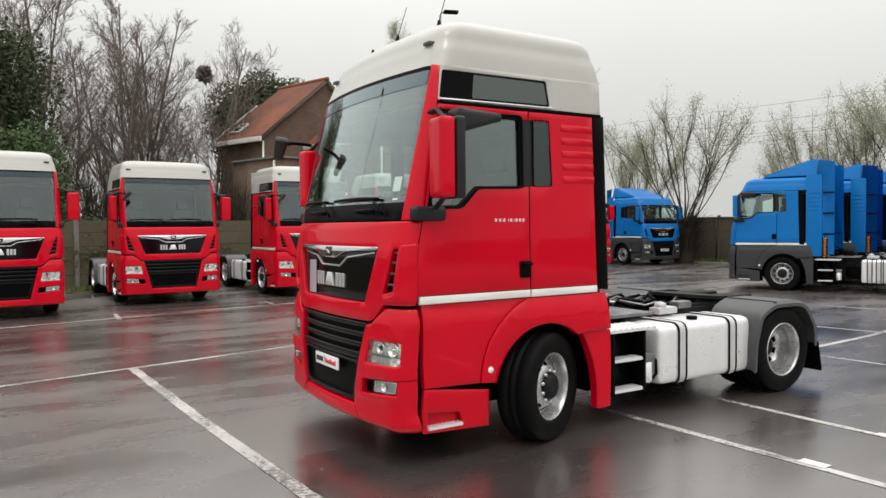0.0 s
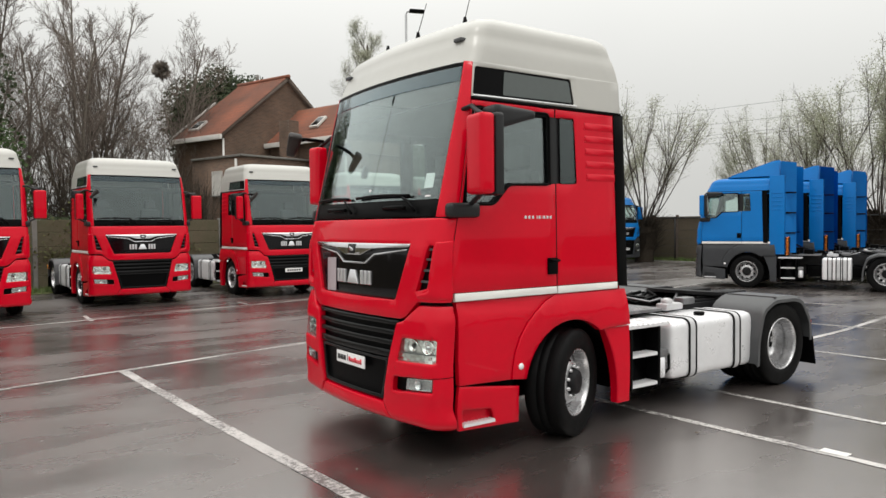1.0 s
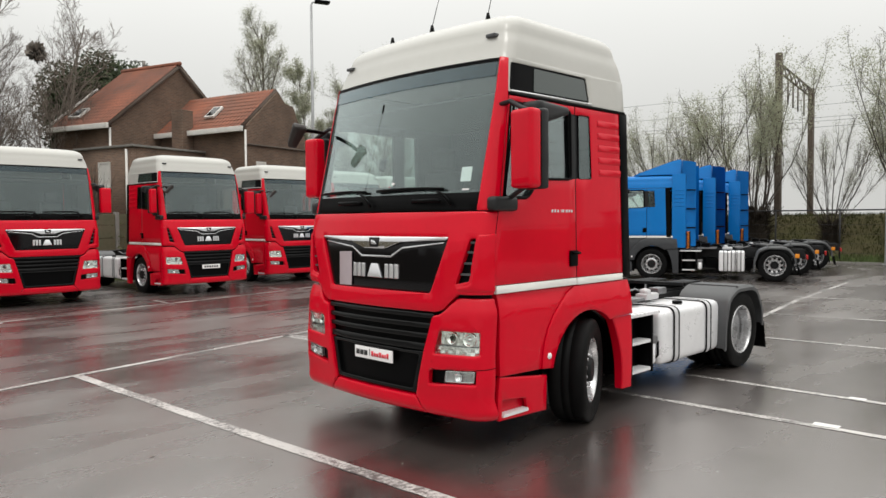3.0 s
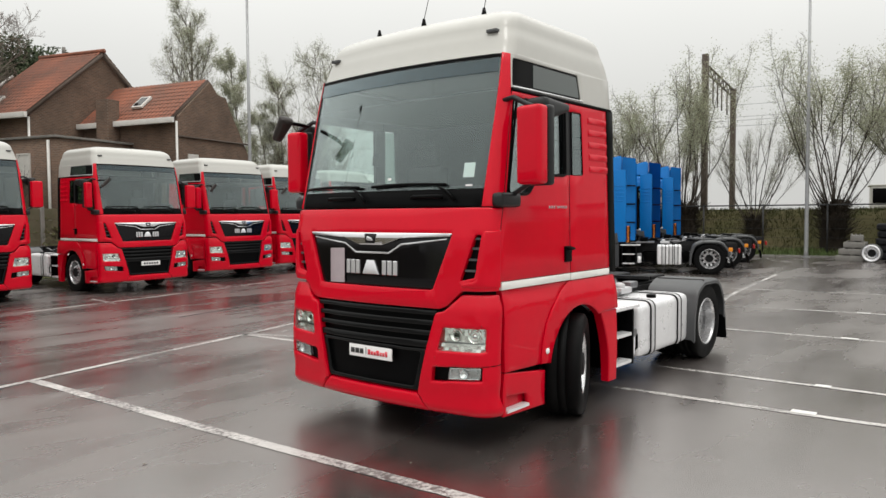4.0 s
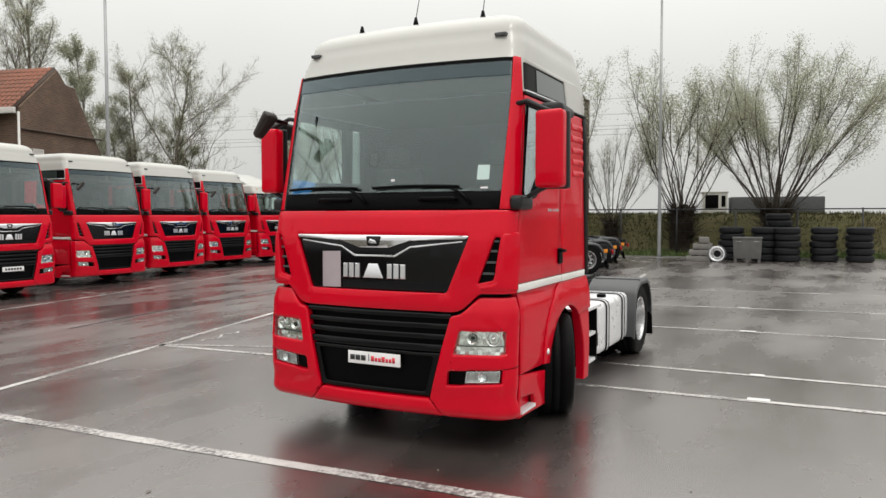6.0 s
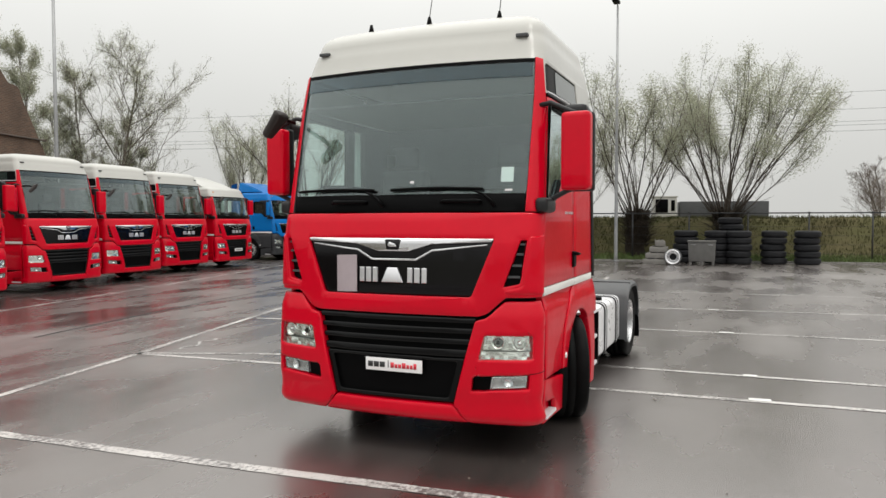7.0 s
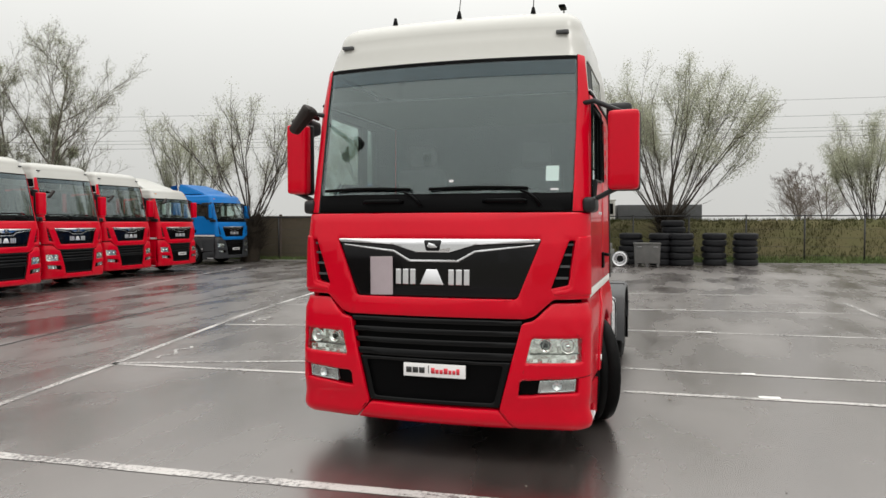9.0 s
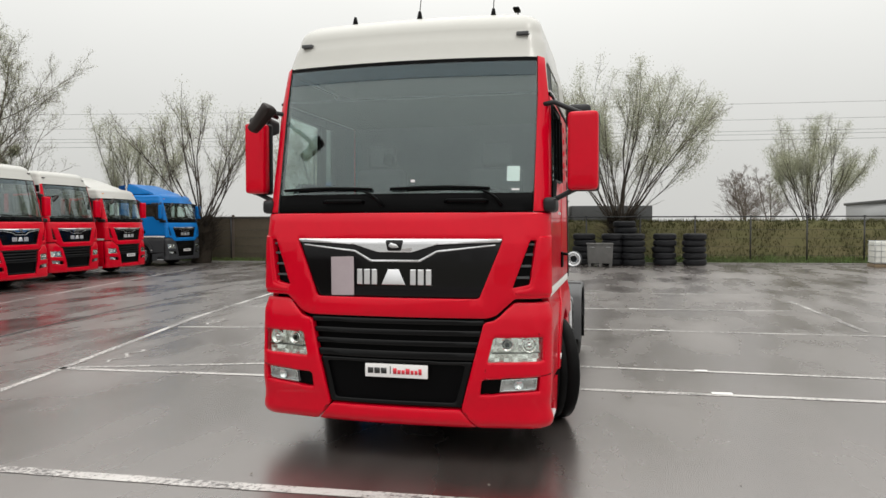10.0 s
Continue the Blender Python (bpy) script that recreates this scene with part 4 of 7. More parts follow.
        st = part("step_panel", plate(skin, side([(0.322, 0.262), (0.322, 0.622), (0.955, 0.545), (0.955, 0.24)], sg), [side(rounded([(0.355, 0.285), (0.358, 0.43), (0.66, 0.40), (0.70, 0.285)], 0.012), sg)], 0.012, 0.03, 0.1, 0.1, 0.01), (lower, BLACK), T, "entry step surround")
        bm = plate(skin, side([(0.345, 0.275), (0.345, 0.60), (0.94, 0.53), (0.94, 0.26)], sg), (), -0.04, 0.02, 0.2, 0.2, 0)
        part("step_recess", bm, (lower, BLACK), st)
        bm = plate(skin, side([(0.335, 0.25), (0.335, 0.72), (1.02, 0.70), (1.02, 0.25)], sg), (), -0.105, 0.02, 0.2, 0.2, 0)
        part("inner_panel", bm, (BLACK, BLACK), st)
        bm = bmesh.new()
        ys = sorted((sg * 1.115, sg * 1.222))
        serrated(bm, 0.36, 0.685, ys[0], ys[1], 0.287, 0.016, 9, 0.012)
        part("step_tread", bm, ALU, st, "serrated metal step tread")
        # handle, mirrors
        bm = bmesh.new()
        y = sg * 1.222
        box(bm, 1.285, 1.40, y - 0.012, y + 0.012, 1.475, 1.62, 0.01)
        dh = part("door_handle", bm, BLACK, door, "black recessed door handle")
        bm = bmesh.new()
        tube(bm, [(1.30, y + sg * 0.012, 1.60), (1.32, y + sg * 0.045, 1.595), (1.38, y + sg * 0.045, 1.595), (1.392, y + sg * 0.012, 1.60)], 0.012, 8)
        part("grip", bm, BLACK, dh)
        bm = bmesh.new()
        yin, yout = (1.335, 1.575) if sg < 0 else (1.275, 1.45)
        ys = sorted((sg * yin, sg * yout))
        box(bm, 0.305, 0.445, ys[0], ys[1], 2.145, 2.76, 0.045, seg=4)
        for v in bm.verts:
            v.co.x -= 0.10 * (abs(v.co.y) - 1.335) / 0.24 * 0.3
        mir = part("mirror", bm, paint, T, "tall exterior mirror in body colour")
        bm = bmesh.new()
        box(bm, 0.42, 0.505, ys[0] - 0.005, ys[1] + 0.005, 2.138, 2.767, 0.03, seg=3)
        part("mirror_back", bm, TRIMBLACK, mir, "black mirror shell")
        bm = bmesh.new()
        box(bm, 0.502, 0.511, ys[0] + 0.03, ys[1] - 0.03, 2.18, 2.73, 0.003)
        part("mirror_glass", bm, MIRROR, mir, "mirror glass")
        for z, xr in ((2.84, 0.44), (2.07, 0.42)):
            bm = bmesh.new()
            tube(bm, [(xr, sg * 1.13, z), (xr + 0.02, sg * 1.22, z + 0.02 * (z > 2.5)), (0.42, sg * 1.36, z - 0.05 * (1 if z > 2.5 else -1.4)), (0.41, sg * 1.45, z - 0.09 * (1 if z > 2.5 else -1.2))], 0.021, 8)
            part("mirror_arm", bm, TRIMBLACK, mir, "black mirror bracket")
        bm = bmesh.new()
        box(bm, 0.225, 0.53, sg * 1.20 - 0.055, sg * 1.20 + 0.05, 1.968, 2.088, 0.04, seg=3)
        part("mirror_foot", bm, TRIMBLACK, mir, "black mirror foot")
        if sg > 0:
            bm = bmesh.new()
            tube(bm, [(0.33, 1.15, 2.80), (0.22, 1.16, 2.81), (0.11, 1.14, 2.81), (0.02, 1.11, 2.79)], 0.018, 8, 0.022)
            part("front_mirror_arm", bm, BLACK, mir, "black front mirror arm")
            bm = bmesh.new()
            box(bm, -0.068, 0.068, -0.135, 0.135, -0.048, 0.048, 0.044, seg=4)
            for v in bm.verts:
                k = (v.co.y + 0.14) / 0.28
                v.co.x *= 1.1 - 0.45 * k
                v.co.z *= 1.0 - 0.25 * k
            bmesh.ops.transform(bm, matrix=pose(-0.03, 1.115, 2.74, -48, 8, -12), verts=bm.verts[:])
            part("front_mirror", bm, MIRRORSHELL, mir, "dark brown front mirror housing")
        bm = bmesh.new()
        box(bm, 0.48, 0.92 if sg < 0 else 0.78, sg * 1.41 - 0.10, sg * 1.41 + 0.10, 2.725, 2.845, 0.055, seg=4)
        for v in bm.verts:
            k = (v.co.x - 0.54) / 0.41
            v.co.z += (2.80 - v.co.z) * 0.45 * k - (0.07 * (1 - k) * (v.co.z < 2.78) * (k < 0.6))
            v.co.y += (sg * 1.43 - v.co.y) * 0.35 * k
        part("kerb_mirror", bm, TRIMBLACK, mir, "black kerb mirror housing")

    # rear wall, floor, cab bed and interior
    bm = bmesh.new()
    box(bm, 2.24, 2.28, -1.16, 1.16, 1.0, zs + 0.05, 0.01)
    box(bm, 0.30, 2.28, -1.15, 1.15, 1.05, 1.12)
    part("rear_wall", bm, (paint,), T, "plain rear wall of the cab")
    bm = bmesh.new()
    box(bm, 2.19, 2.232, -1.13, 1.13, 1.12, zs)
    box(bm, 0.45, 2.2, -1.12, 1.12, zs + 0.0, zs + 0.02)
    box(bm, 0.35, 2.2, -1.12, 1.12, 1.13, 1.18)
    box(bm, 1.62, 2.18, -1.05, 1.05, 1.2, 1.75, 0.05)
    part("cab_interior", bm, LINER, T, "dark cab lining and bunk")
    bm = bmesh.new()
    box(bm, 0.22, 0.72, -1.08, 1.08, 1.6, 2.06, 0.06, seg=3)
    box(bm, 0.42, 0.78, -0.85, -0.25, 1.95, 2.16, 0.06, seg=3)
    part("dashboard", bm, LINER, T, "dark dashboard")
    bm = bmesh.new()
    lathe(bm, [(0.205 + 0.016 * math.cos(a * math.tau / 8), 0.016 * math.sin(a * math.tau / 8)) for a in range(9)], 36, pose(0.86, -0.55, 2.10, 62, 0, 90))
    tube(bm, [(0.72, -0.55, 1.95), (0.86, -0.55, 2.10)], 0.04)
    part("steering_wheel", bm, BLACK, T, "black steering wheel")
    for y in (-0.58, 0.58):
        bm = bmesh.new()
        box(bm, 1.02, 1.50, y - 0.26, y + 0.26, 1.62, 1.80, 0.06, seg=3)
        box(bm, 1.42, 1.58, y - 0.25, y + 0.25, 1.75, 2.42, 0.06, seg=3)
        box(bm, 1.44, 1.56, y - 0.14, y + 0.14, 2.44, 2.66, 0.04, seg=3)
        part("seat", bm, FABRIC, T, "grey cloth driver seat")

    # roof
    if high:
        for sg in both:
            pan = [(along(0.545, zt), zt + 0.005), (1.228, zs + 0.005), (along(2.26, zs), zs + 0.005), (along(2.275, zt), zt + 0.005)]
            pan = [(sg * u, v) for u, v in pan]
            hole = [(along(0.56, 3.20), 3.20), (along(0.515, 2.965), 2.965), (along(1.66, 2.975), 2.975), (along(1.635, 3.205), 3.205)]
            hole = rounded([(sg * u, v) for u, v in hole], 0.025)
            part("roof_side", plate(skin, pan if sg > 0 else pan[::-1], [hole], 0.006, 0.05, 0.14, 0.12, 0.004), (roof_paint, LINER), T, "roof flank with side light")
            sl_ = part("side_light", plate(skin, hole, (), -0.002, 0.008, 0.2, 0.2, 0), (BLACK, LINER), T, "dark glazed roof side window")
            pane = [(along(0.86, 3.185), 3.185), (along(0.83, 2.985), 2.985), (along(1.635, 2.993), 2.993), (along(1.61, 3.185), 3.185)]
            pane = rounded([(sg * u, v) for u, v in pane], 0.02)
            part("pane", plate(skin, pane, (), 0.003, 0.006, 0.2, 0.2, 0), (PRIVACY, PRIVACY), sl_, "greenish tinted pane")
            bm = plate(skin, side([(0.52, 2.950), (1.68, 2.960), (1.68, 2.970), (0.52, 2.962)], sg), (), 0.02, 0.02, 0.2, 0.2, 0.002)
            part("bright_moulding", bm, (ALU, BLACK), T)
            bm = plate(skin, side([(0.50, 2.925), (2.255, 2.922), (2.255, 2.945), (0.50, 2.945)], sg), (), 0.022, 0.03, 0.2, 0.2, 0.006)
            part("drip_rail", bm, (BLACK, BLACK), T, "black rain gutter")
        bm = bmesh.new()
        box(bm, 2.24, 2.285, -1.13, 1.13, zs, zt)
        part("roof_back", bm, roof_paint, T)
    roof_cap(T, zt + 0.004, 0.465 if high else 0.40, roof_paint, not high)
    for sg in both:
        x = interp(NOSE, min(zt, 3.235)) + (0.165 if high else 0.19)
        zr = zt + (0.215 if high else 0.18)
        bm = bmesh.new()
        box(bm, x - 0.03, x + 0.05, sg * 0.952 - 0.052, sg * 0.952 + 0.052, zr - 0.018, zr + 0.012, 0.010)
        part("roof_marker_lamp", bm, AMBER if not high else GREY, T, "small grey roof marker lamp")
    if high and film:
        ztop = zt + 0.46
        for y, x, hgt, r in ((-0.66, 0.83, 0.34, 0.004), (-0.015, 0.76, 0.30, 0.004), (0.60, 0.80, 0.0, 0)):
            bm = bmesh.new()
            zb = ztop - 0.02
            lathe(bm, [(0.028, 0.0), (0.022, 0.03), (0.012, 0.075), (0.0, 0.08)], 12, Matrix.Translation((x, y, zb)) @ pose(0, 0, 0, 90))
            if hgt:
                tube(bm, [(x, y, zb + 0.06), (x + 0.10, y, zb + 0.06 + hgt)], r, 6, 0.003)
            part("antenna", bm, BLACK, T, "black whip antenna" if hgt else "black stub antenna")

    # chassis
    for sg in both:
        bm = bmesh.new()
        ys = sorted((sg * 0.38, sg * 0.46))
        box(bm, 0.9, 5.95, ys[0], ys[1], 0.68, 0.95, 0.01)
        part("frame_rail", bm, STEEL, T)
    for x in (2.6, 3.5, 4.4, 5.85):
        bm = bmesh.new()
        box(bm, x - 0.06, x + 0.06, -0.40, 0.40, 0.70, 0.92, 0.02)
        part("crossmember", bm, STEEL, T)
    bm = bmesh.new()
    serrated(bm, 2.55, 3.45, -0.75, 0.75, 0.955, 0.025, 22, 0.008)
    part("catwalk", bm, GREASE, T, "ribbed metal catwalk plate")
    bm = bmesh.new()
    box(bm, 4.30, 5.45, -0.43, 0.43, 0.945, 0.985, 0.01)
    n = 40
    plate_pts = [(4.86 + 0.46 * math.cos(a * math.tau / n), 0.46 * math.sin(a * math.tau / n)) for a in range(n)]
    plate_pts = [(x, y) for x, y in plate_pts if not (x > 5.0 and abs(y) < 0.10)]
    lo = [bm.verts.new((x, y, 1.015 - 0.08 * (x - 4.86))) for x, y in plate_pts]
    hi = [bm.verts.new((x, y, 1.055 - 0.08 * (x - 4.86))) for x, y in plate_pts]
    for i in range(len(lo)):
        j = (i + 1) % len(lo)
        bm.faces.new((lo[i], lo[j], hi[j], hi[i]))
    bm.faces.new(lo[::-1])
    bm.faces.new(hi)
    box(bm, 4.6, 5.1, -0.38, -0.30, 0.96, 1.02, 0.01)
    box(bm, 4.6, 5.1, 0.30, 0.38, 0.96, 1.02, 0.01)
    box(bm, 5.15, 5.62, -0.40, -0.12, 0.975, 1.035, 0.015)
    box(bm, 5.15, 5.62, 0.12, 0.40, 0.975, 1.035, 0.015)
    part("fifth_wheel", bm, STEEL, T, "greasy black fifth-wheel coupling")
    bm = bmesh.new()
    box(bm, 3.62, 3.92, -0.68, -0.52, 0.93, 1.01, 0.03)
    lathe(bm, [(0.0, 0.0), (0.06, 0.0), (0.065, 0.02), (0.065, 0.06), (0.03, 0.075), (0.0, 0.08)], 16, Matrix.Translation((3.72, -0.60, 0.99)) @ pose(0, 0, 0, 90))
    part("valve_block", bm, STRAP, T, "bright valve block on the chassis")
    rk = random.Random(17)
    for k in range(9):
        bm = bmesh.new()
        x0, y0 = rk.uniform(2.6, 3.9), rk.uniform(-0.62, 0.5)
        pts = [(x0 + t * rk.uniform(0.12, 0.3), y0 + 0.12 * math.sin(t * 1.3 + k), 1.0 + 0.05 * math.sin(t * 1.7 + k)) for t in range(6)]
        pts.sort()
        tube(bm, pts, rk.uniform(0.012, 0.022), 6)
        part("hose", bm, BLACK if k % 4 else GREASE, T, "chassis hose")
    for k, (x0, x1, y0, y1, z1) in enumerate(((2.62, 2.95, 0.1, 0.5, 1.16), (3.0, 3.25, -0.3, 0.1, 1.12), (3.3, 3.6, 0.25, 0.6, 1.08), (4.0, 4.22, -0.62, -0.48, 1.05), (2.7, 2.9, -0.6, -0.35, 1.10))):
        bm = bmesh.new()
        box(bm, x0, x1, y0, y1, 0.97, z1, 0.02)
        part("equipment_box", bm, BLACK if k != 3 else GREASE, T, "chassis equipment box")
    for y, ph in ((0.12, 0.0), (0.2, 1.0), (0.28, 2.0)):
        bm = bmesh.new()
        pts = []
        for i in range(90):
            t = i / 89
            a = i * 0.9 + ph
            pts.append((2.36 + 0.9 * t + 0.03 * math.cos(a), y * 2 - 0.4 + 0.03 * math.sin(a), 1.55 - 0.45 * math.sin(t * math.pi * 0.5) + 0.0))
        tube(bm, pts, 0.008, 5)
        part("air_line", bm, BLACK, T, "coiled air line")
    for sg in both:
        # step ladder and fuel tank
        ys = sorted((sg * 0.72, sg * 1.168))
        bm = bmesh.new()
        for x in (2.43, 2.85):
            box(bm, x, x + 0.035, ys[0], ys[1], 0.28, 0.90, 0.008)
        box(bm, 2.465, 2.85, sg * 0.88 - 0.13, sg * 0.88 + 0.13, 0.30, 0.88)
        lad = part("battery_box", bm, BLACK, T, "black battery box with steps")
        for z in (0.30, 0.595, 0.885):
            bm = bmesh.new()
            yo = sorted((sg * 1.02, sg * 1.16))
            x0, x1 = (2.47, 2.845) if z < 0.8 else (2.40, 3.02)
            if z > 0.8:
                yo = sorted((sg * 0.80, sg * 1.175))
            serrated(bm, x0, x1, yo[0], yo[1], z, 0.026, 8, 0.009)
            part("step", bm, ALU, lad, "light metal step")
        bm = bmesh.new()
        ys = sorted((sg * 0.50, sg * 1.14))
        t0, t1 = (3.12, 4.58) if long_tank else (3.53, 4.26)
        box(bm, t0, t1, ys[0], ys[1], 0.29, 0.905, 0.10 if long_tank else 0.06, seg=5)
        tank = part("fuel_tank", bm, ALU, T, "bright aluminium fuel tank" if long_tank else "short ribbed aluminium fuel tank")
        q = rounded([(sg * 0.49, 0.28), (sg * 1.148, 0.28), (sg * 1.148, 0.912), (sg * 0.49, 0.912)], 0.105, 5)
        for x, wd, mt, grow in [(x + dx, hw, m_, gr) for x in ((3.44, 4.24) if long_tank else (3.73, 3.94, 4.10)) for dx, hw, m_, gr in ((-0.056, 0.011, BLACK, 0.006), (0.0, 0.042, STRAP, 0.003), (0.056, 0.011, BLACK, 0.006))]:
            bm = bmesh.new()
            ring = [(u + (sg * grow if abs(u) > 1.0 else 0), v + (grow if v > 0.6 else -grow)) for u, v in q]
            hoop = []
            for xx, ins in ((x - wd, 0.008), (x - wd, 0.0), (x + wd, 0.0), (x + wd, 0.008)):
                hoop.append([bm.verts.new((xx, u + (sg * -ins if abs(u) > 0.8 else sg * ins), v + (ins if v < 0.6 else -ins))) for u, v in ring])
            for h0, h1_ in zip(hoop, hoop[1:]):
                for i in range(len(ring)):
                    j = (i + 1) % len(ring)
                    bm.faces.new((h0[i], h0[j], h1_[j], h1_[i]))
            bmesh.ops.recalc_face_normals(bm, faces=bm.faces[:])
            part("tank_strap", bm, mt, tank, "black strap edge" if mt is BLACK else "metal tank strap")
        bm = bmesh.new()
        lathe(bm, [(0.055, 0.0), (0.058, 0.03), (0.05, 0.038), (0.0, 0.04)], 20, Matrix.Translation((3.78, sg * 0.98, 0.905)) @ pose(0, 0, 0, 90))
        part("filler_cap", bm, BLACK, tank, "black filler cap")
        bm = bmesh.new()
        lathe(bm, [(0.0, 0.0), (0.06, 0.0), (0.068, 0.02), (0.068, 0.20), (0.05, 0.215), (0.0, 0.22)], 18, Matrix.Translation((2.985, sg * 1.06, 0.34)) @ pose(0, 0, 0, 90))
        fh = part("filter_housing", bm, ALU, T, "metal filter housing")
        bm = bmesh.new()
        box(bm, 2.915, 3.06, sg * 1.06 - 0.07, sg * 1.06 + 0.07, 0.555, 0.64, 0.02)
        part("filter_head", bm, GREASE, fh)
        bm = bmesh.new()
        tube(bm, [(3.04, sg * 1.10, 0.60), (3.085, sg * 1.11, 0.56), (3.09, sg * 1.11, 0.42), (3.07, sg * 1.05, 0.34)], 0.014, 8)
        part("filter_hose", bm, BLACK, fh)
        # rear mudguard in arched sections
        bm = bmesh.new()
        yo, yi = sg * 1.24, sg * 0.58
        prof = rounded([(5.67, 0.50), (5.655, 0.74), (5.47, 0.995), (5.30, 1.035), (4.86, 1.035), (4.62, 0.93), (4.515, 0.60), (4.50, 0.30)], 0.09, 4)[5:-5]
        prof = [(5.67, 0.50)] + prof + [(4.50, 0.30)]
        rows = []
        for x, z in prof:
            rows.append([bm.verts.new((x, yi, z + 0.01)), bm.verts.new((x, yo - sg * 0.04, z + 0.012)), bm.verts.new((x, yo, z - 0.02)), bm.verts.new((5.09 + (x - 5.09) * 0.93, yo, 0.5 + (z - 0.5) * 0.93 - 0.02))])
        for u, v in zip(rows, rows[1:]):
            for k in range(3):
                bm.faces.new((u[k], v[k], v[k + 1], u[k + 1]))
        bmesh.ops.recalc_face_normals(bm, faces=bm.faces[:])
        bmesh.ops.solidify(bm, geom=bm.faces[:], thickness=0.012)
        mg = part("mudguard", bm, GREY, T, "grey arched rear mudguard")
        for x in (4.90, 5.40):
            bm = bmesh.new()
            z = 1.032 if x < 5.4 else 1.0
            box(bm, x - 0.02, x + 0.02, min(yi, yo) + 0.02, max(yi, yo) - 0.02, z - 0.01, z + 0.022, 0.006)
            part("mudguard_band", bm, GREY, mg)
        bm = bmesh.new()
        ys = sorted((yi + sg * 0.04, yo - sg * 0.01))
        box(bm, 5.70, 5.72, ys[0], ys[1], 0.16, 0.52, 0.006, Matrix.Translation((5.70, 0, 0.52)) @ Matrix.Rotation(radians(-12), 4, "Y") @ Matrix.Translation((-5.70, 0, -0.52)))
        part("mud_flap", bm, BLACK, mg, "black rubber mud flap")
        bm = bmesh.new()
        box(bm, 5.95, 6.0, sg * 0.72 - 0.17, sg * 0.72 + 0.17, 0.66, 0.80, 0.02)
        tl = part("tail_lamp", bm, REDLENS, T, "red tail lamp cluster")
        bm = bmesh.new()
        if film:
            box(bm, 5.672, 5.70, sg * 1.20 - 0.02, sg * 1.20 + 0.025, 0.66, 0.72, 0.008)
        else:
            box(bm, 5.62, 5.74, sg * 1.225 - 0.03, sg * 1.225 + 0.02, 0.72, 0.84, 0.015)
        part("side_lens", bm, AMBER if not film else REDLENS, tl, "side marker lens")
    # axles and wheels
    for x in (1.55, 5.09):
        bm = bmesh.new()
        tube(bm, [(x, -1.0, 0.485), (x, 1.0, 0.485)], 0.075, 12)
        if x > 3:
            bmesh.ops.create_uvsphere(bm, u_segments=16, v_segments=10, radius=0.22, matrix=Matrix.Translation((x, 0, 0.5)))
        part("axle", bm, STEEL, T)
    for sg in both:
        wheel(T, 1.60 if film else 1.55, sg * (1.075 if film else 1.03), sg, False, steer, 1.1 if film else 1.0)
        wheel(T, 5.09, sg * 1.05, sg, True)
        bm = bmesh.new()
        pts = [(1.58 + 0.59 * math.cos(math.radians(a)), 0.46 + 0.60 * math.sin(math.radians(a))) for a in range(-10, 196, 10)]
        a = [bm.verts.new((x, sg * 0.70, z)) for x, z in pts]
        b = [bm.verts.new((x, sg * 1.125, z)) for x, z in pts]
        for i in range(len(pts) - 1):
            bm.faces.new((a[i], a[i + 1], b[i + 1], b[i]))
        c = bm.verts.new((1.58, sg * 0.70, 0.46))
        for i in range(len(pts) - 1):
            bm.faces.new((a[i], a[i + 1], c))
        bmesh.ops.solidify(bm, geom=bm.faces[:], thickness=0.01)
        part("wheel_housing", bm, BLACK, T, "dark inner wheel arch")
    bm = bmesh.new()
    box(bm, 0.25, 2.3, -0.95, 0.95, 0.75, 1.04, 0.03)
    # Lower block reaches down so that daylight can't cross beneath the cab.
    box(bm, 0.95, 2.42, -0.62, 0.62, 0.26, 0.78, 0.05)
    part("engine_bay", bm, BLACK, T, "dark engine and underbody")
    # Unseen gearbox, shaft and air tanks, added to block far-side light.
    bm = bmesh.new()
    box(bm, 2.42, 3.1, -0.36, 0.36, 0.36, 0.74, 0.06, seg=3)
    part("gearbox", bm, STEEL, T, "dark gearbox casing added to block light")
    bm = bmesh.new()
    tube(bm, [(3.05, 0, 0.58), (4.9, 0, 0.52)], 0.06, 12)
    part("propshaft", bm, STEEL, T)
    # Unseen filler box, added only to darken the ground under the chassis.
    bm = bmesh.new()
    box(bm, 3.12, 4.55, -0.46, 0.46, 0.33, 0.66, 0.04)
    part("silencer", bm, BLACK, T, "dark box blocking light between the frame rails")
    for yy in (-0.2, 0.2):
        bm = bmesh.new()
        lathe(bm, [(0.0, -0.55), (0.10, -0.53), (0.14, -0.48), (0.14, 0.48), (0.10, 0.53), (0.0, 0.55)], 18, pose(3.95, yy, 0.40, 0, 0, 90))
        part("air_tank", bm, STEEL, T, "black air reservoir")
    if film:
        for x0, w in ((1.03, 0.034), (1.072, 0.034), (1.114, 0.034), (1.168, 0.014), (1.190, 0.034), (1.230, 0.008), (1.246, 0.032), (1.284, 0.032), (1.322, 0.032)):
            part("model_bar", plate(skin, side([(x0, 1.960), (x0 + w * 0.72, 1.960), (x0 + w * 0.72, 1.984), (x0, 1.984)], -1), (), 0.018, 0.012, 0.3, 0.3, 0.002), (CHROME, CHROME), T, "chrome model lettering bar")
    if not long_tank:
        for k, mt in enumerate((BLACK, ORANGE, BLACK)):
            bm = bmesh.new()
            pts = []
            for i in range(120):
                a = i * 0.62 + k * 2.1
                pts.append((2.64 + 0.035 * k - 0.035 + 0.035 * math.cos(a), -1.14 + 0.035 * math.sin(a), 0.98 + 0.52 * i / 119))
            tube(bm, pts, 0.012, 5)
            part("air_coil", bm, mt, T, "hanging coiled air line")
        bm = bmesh.new()
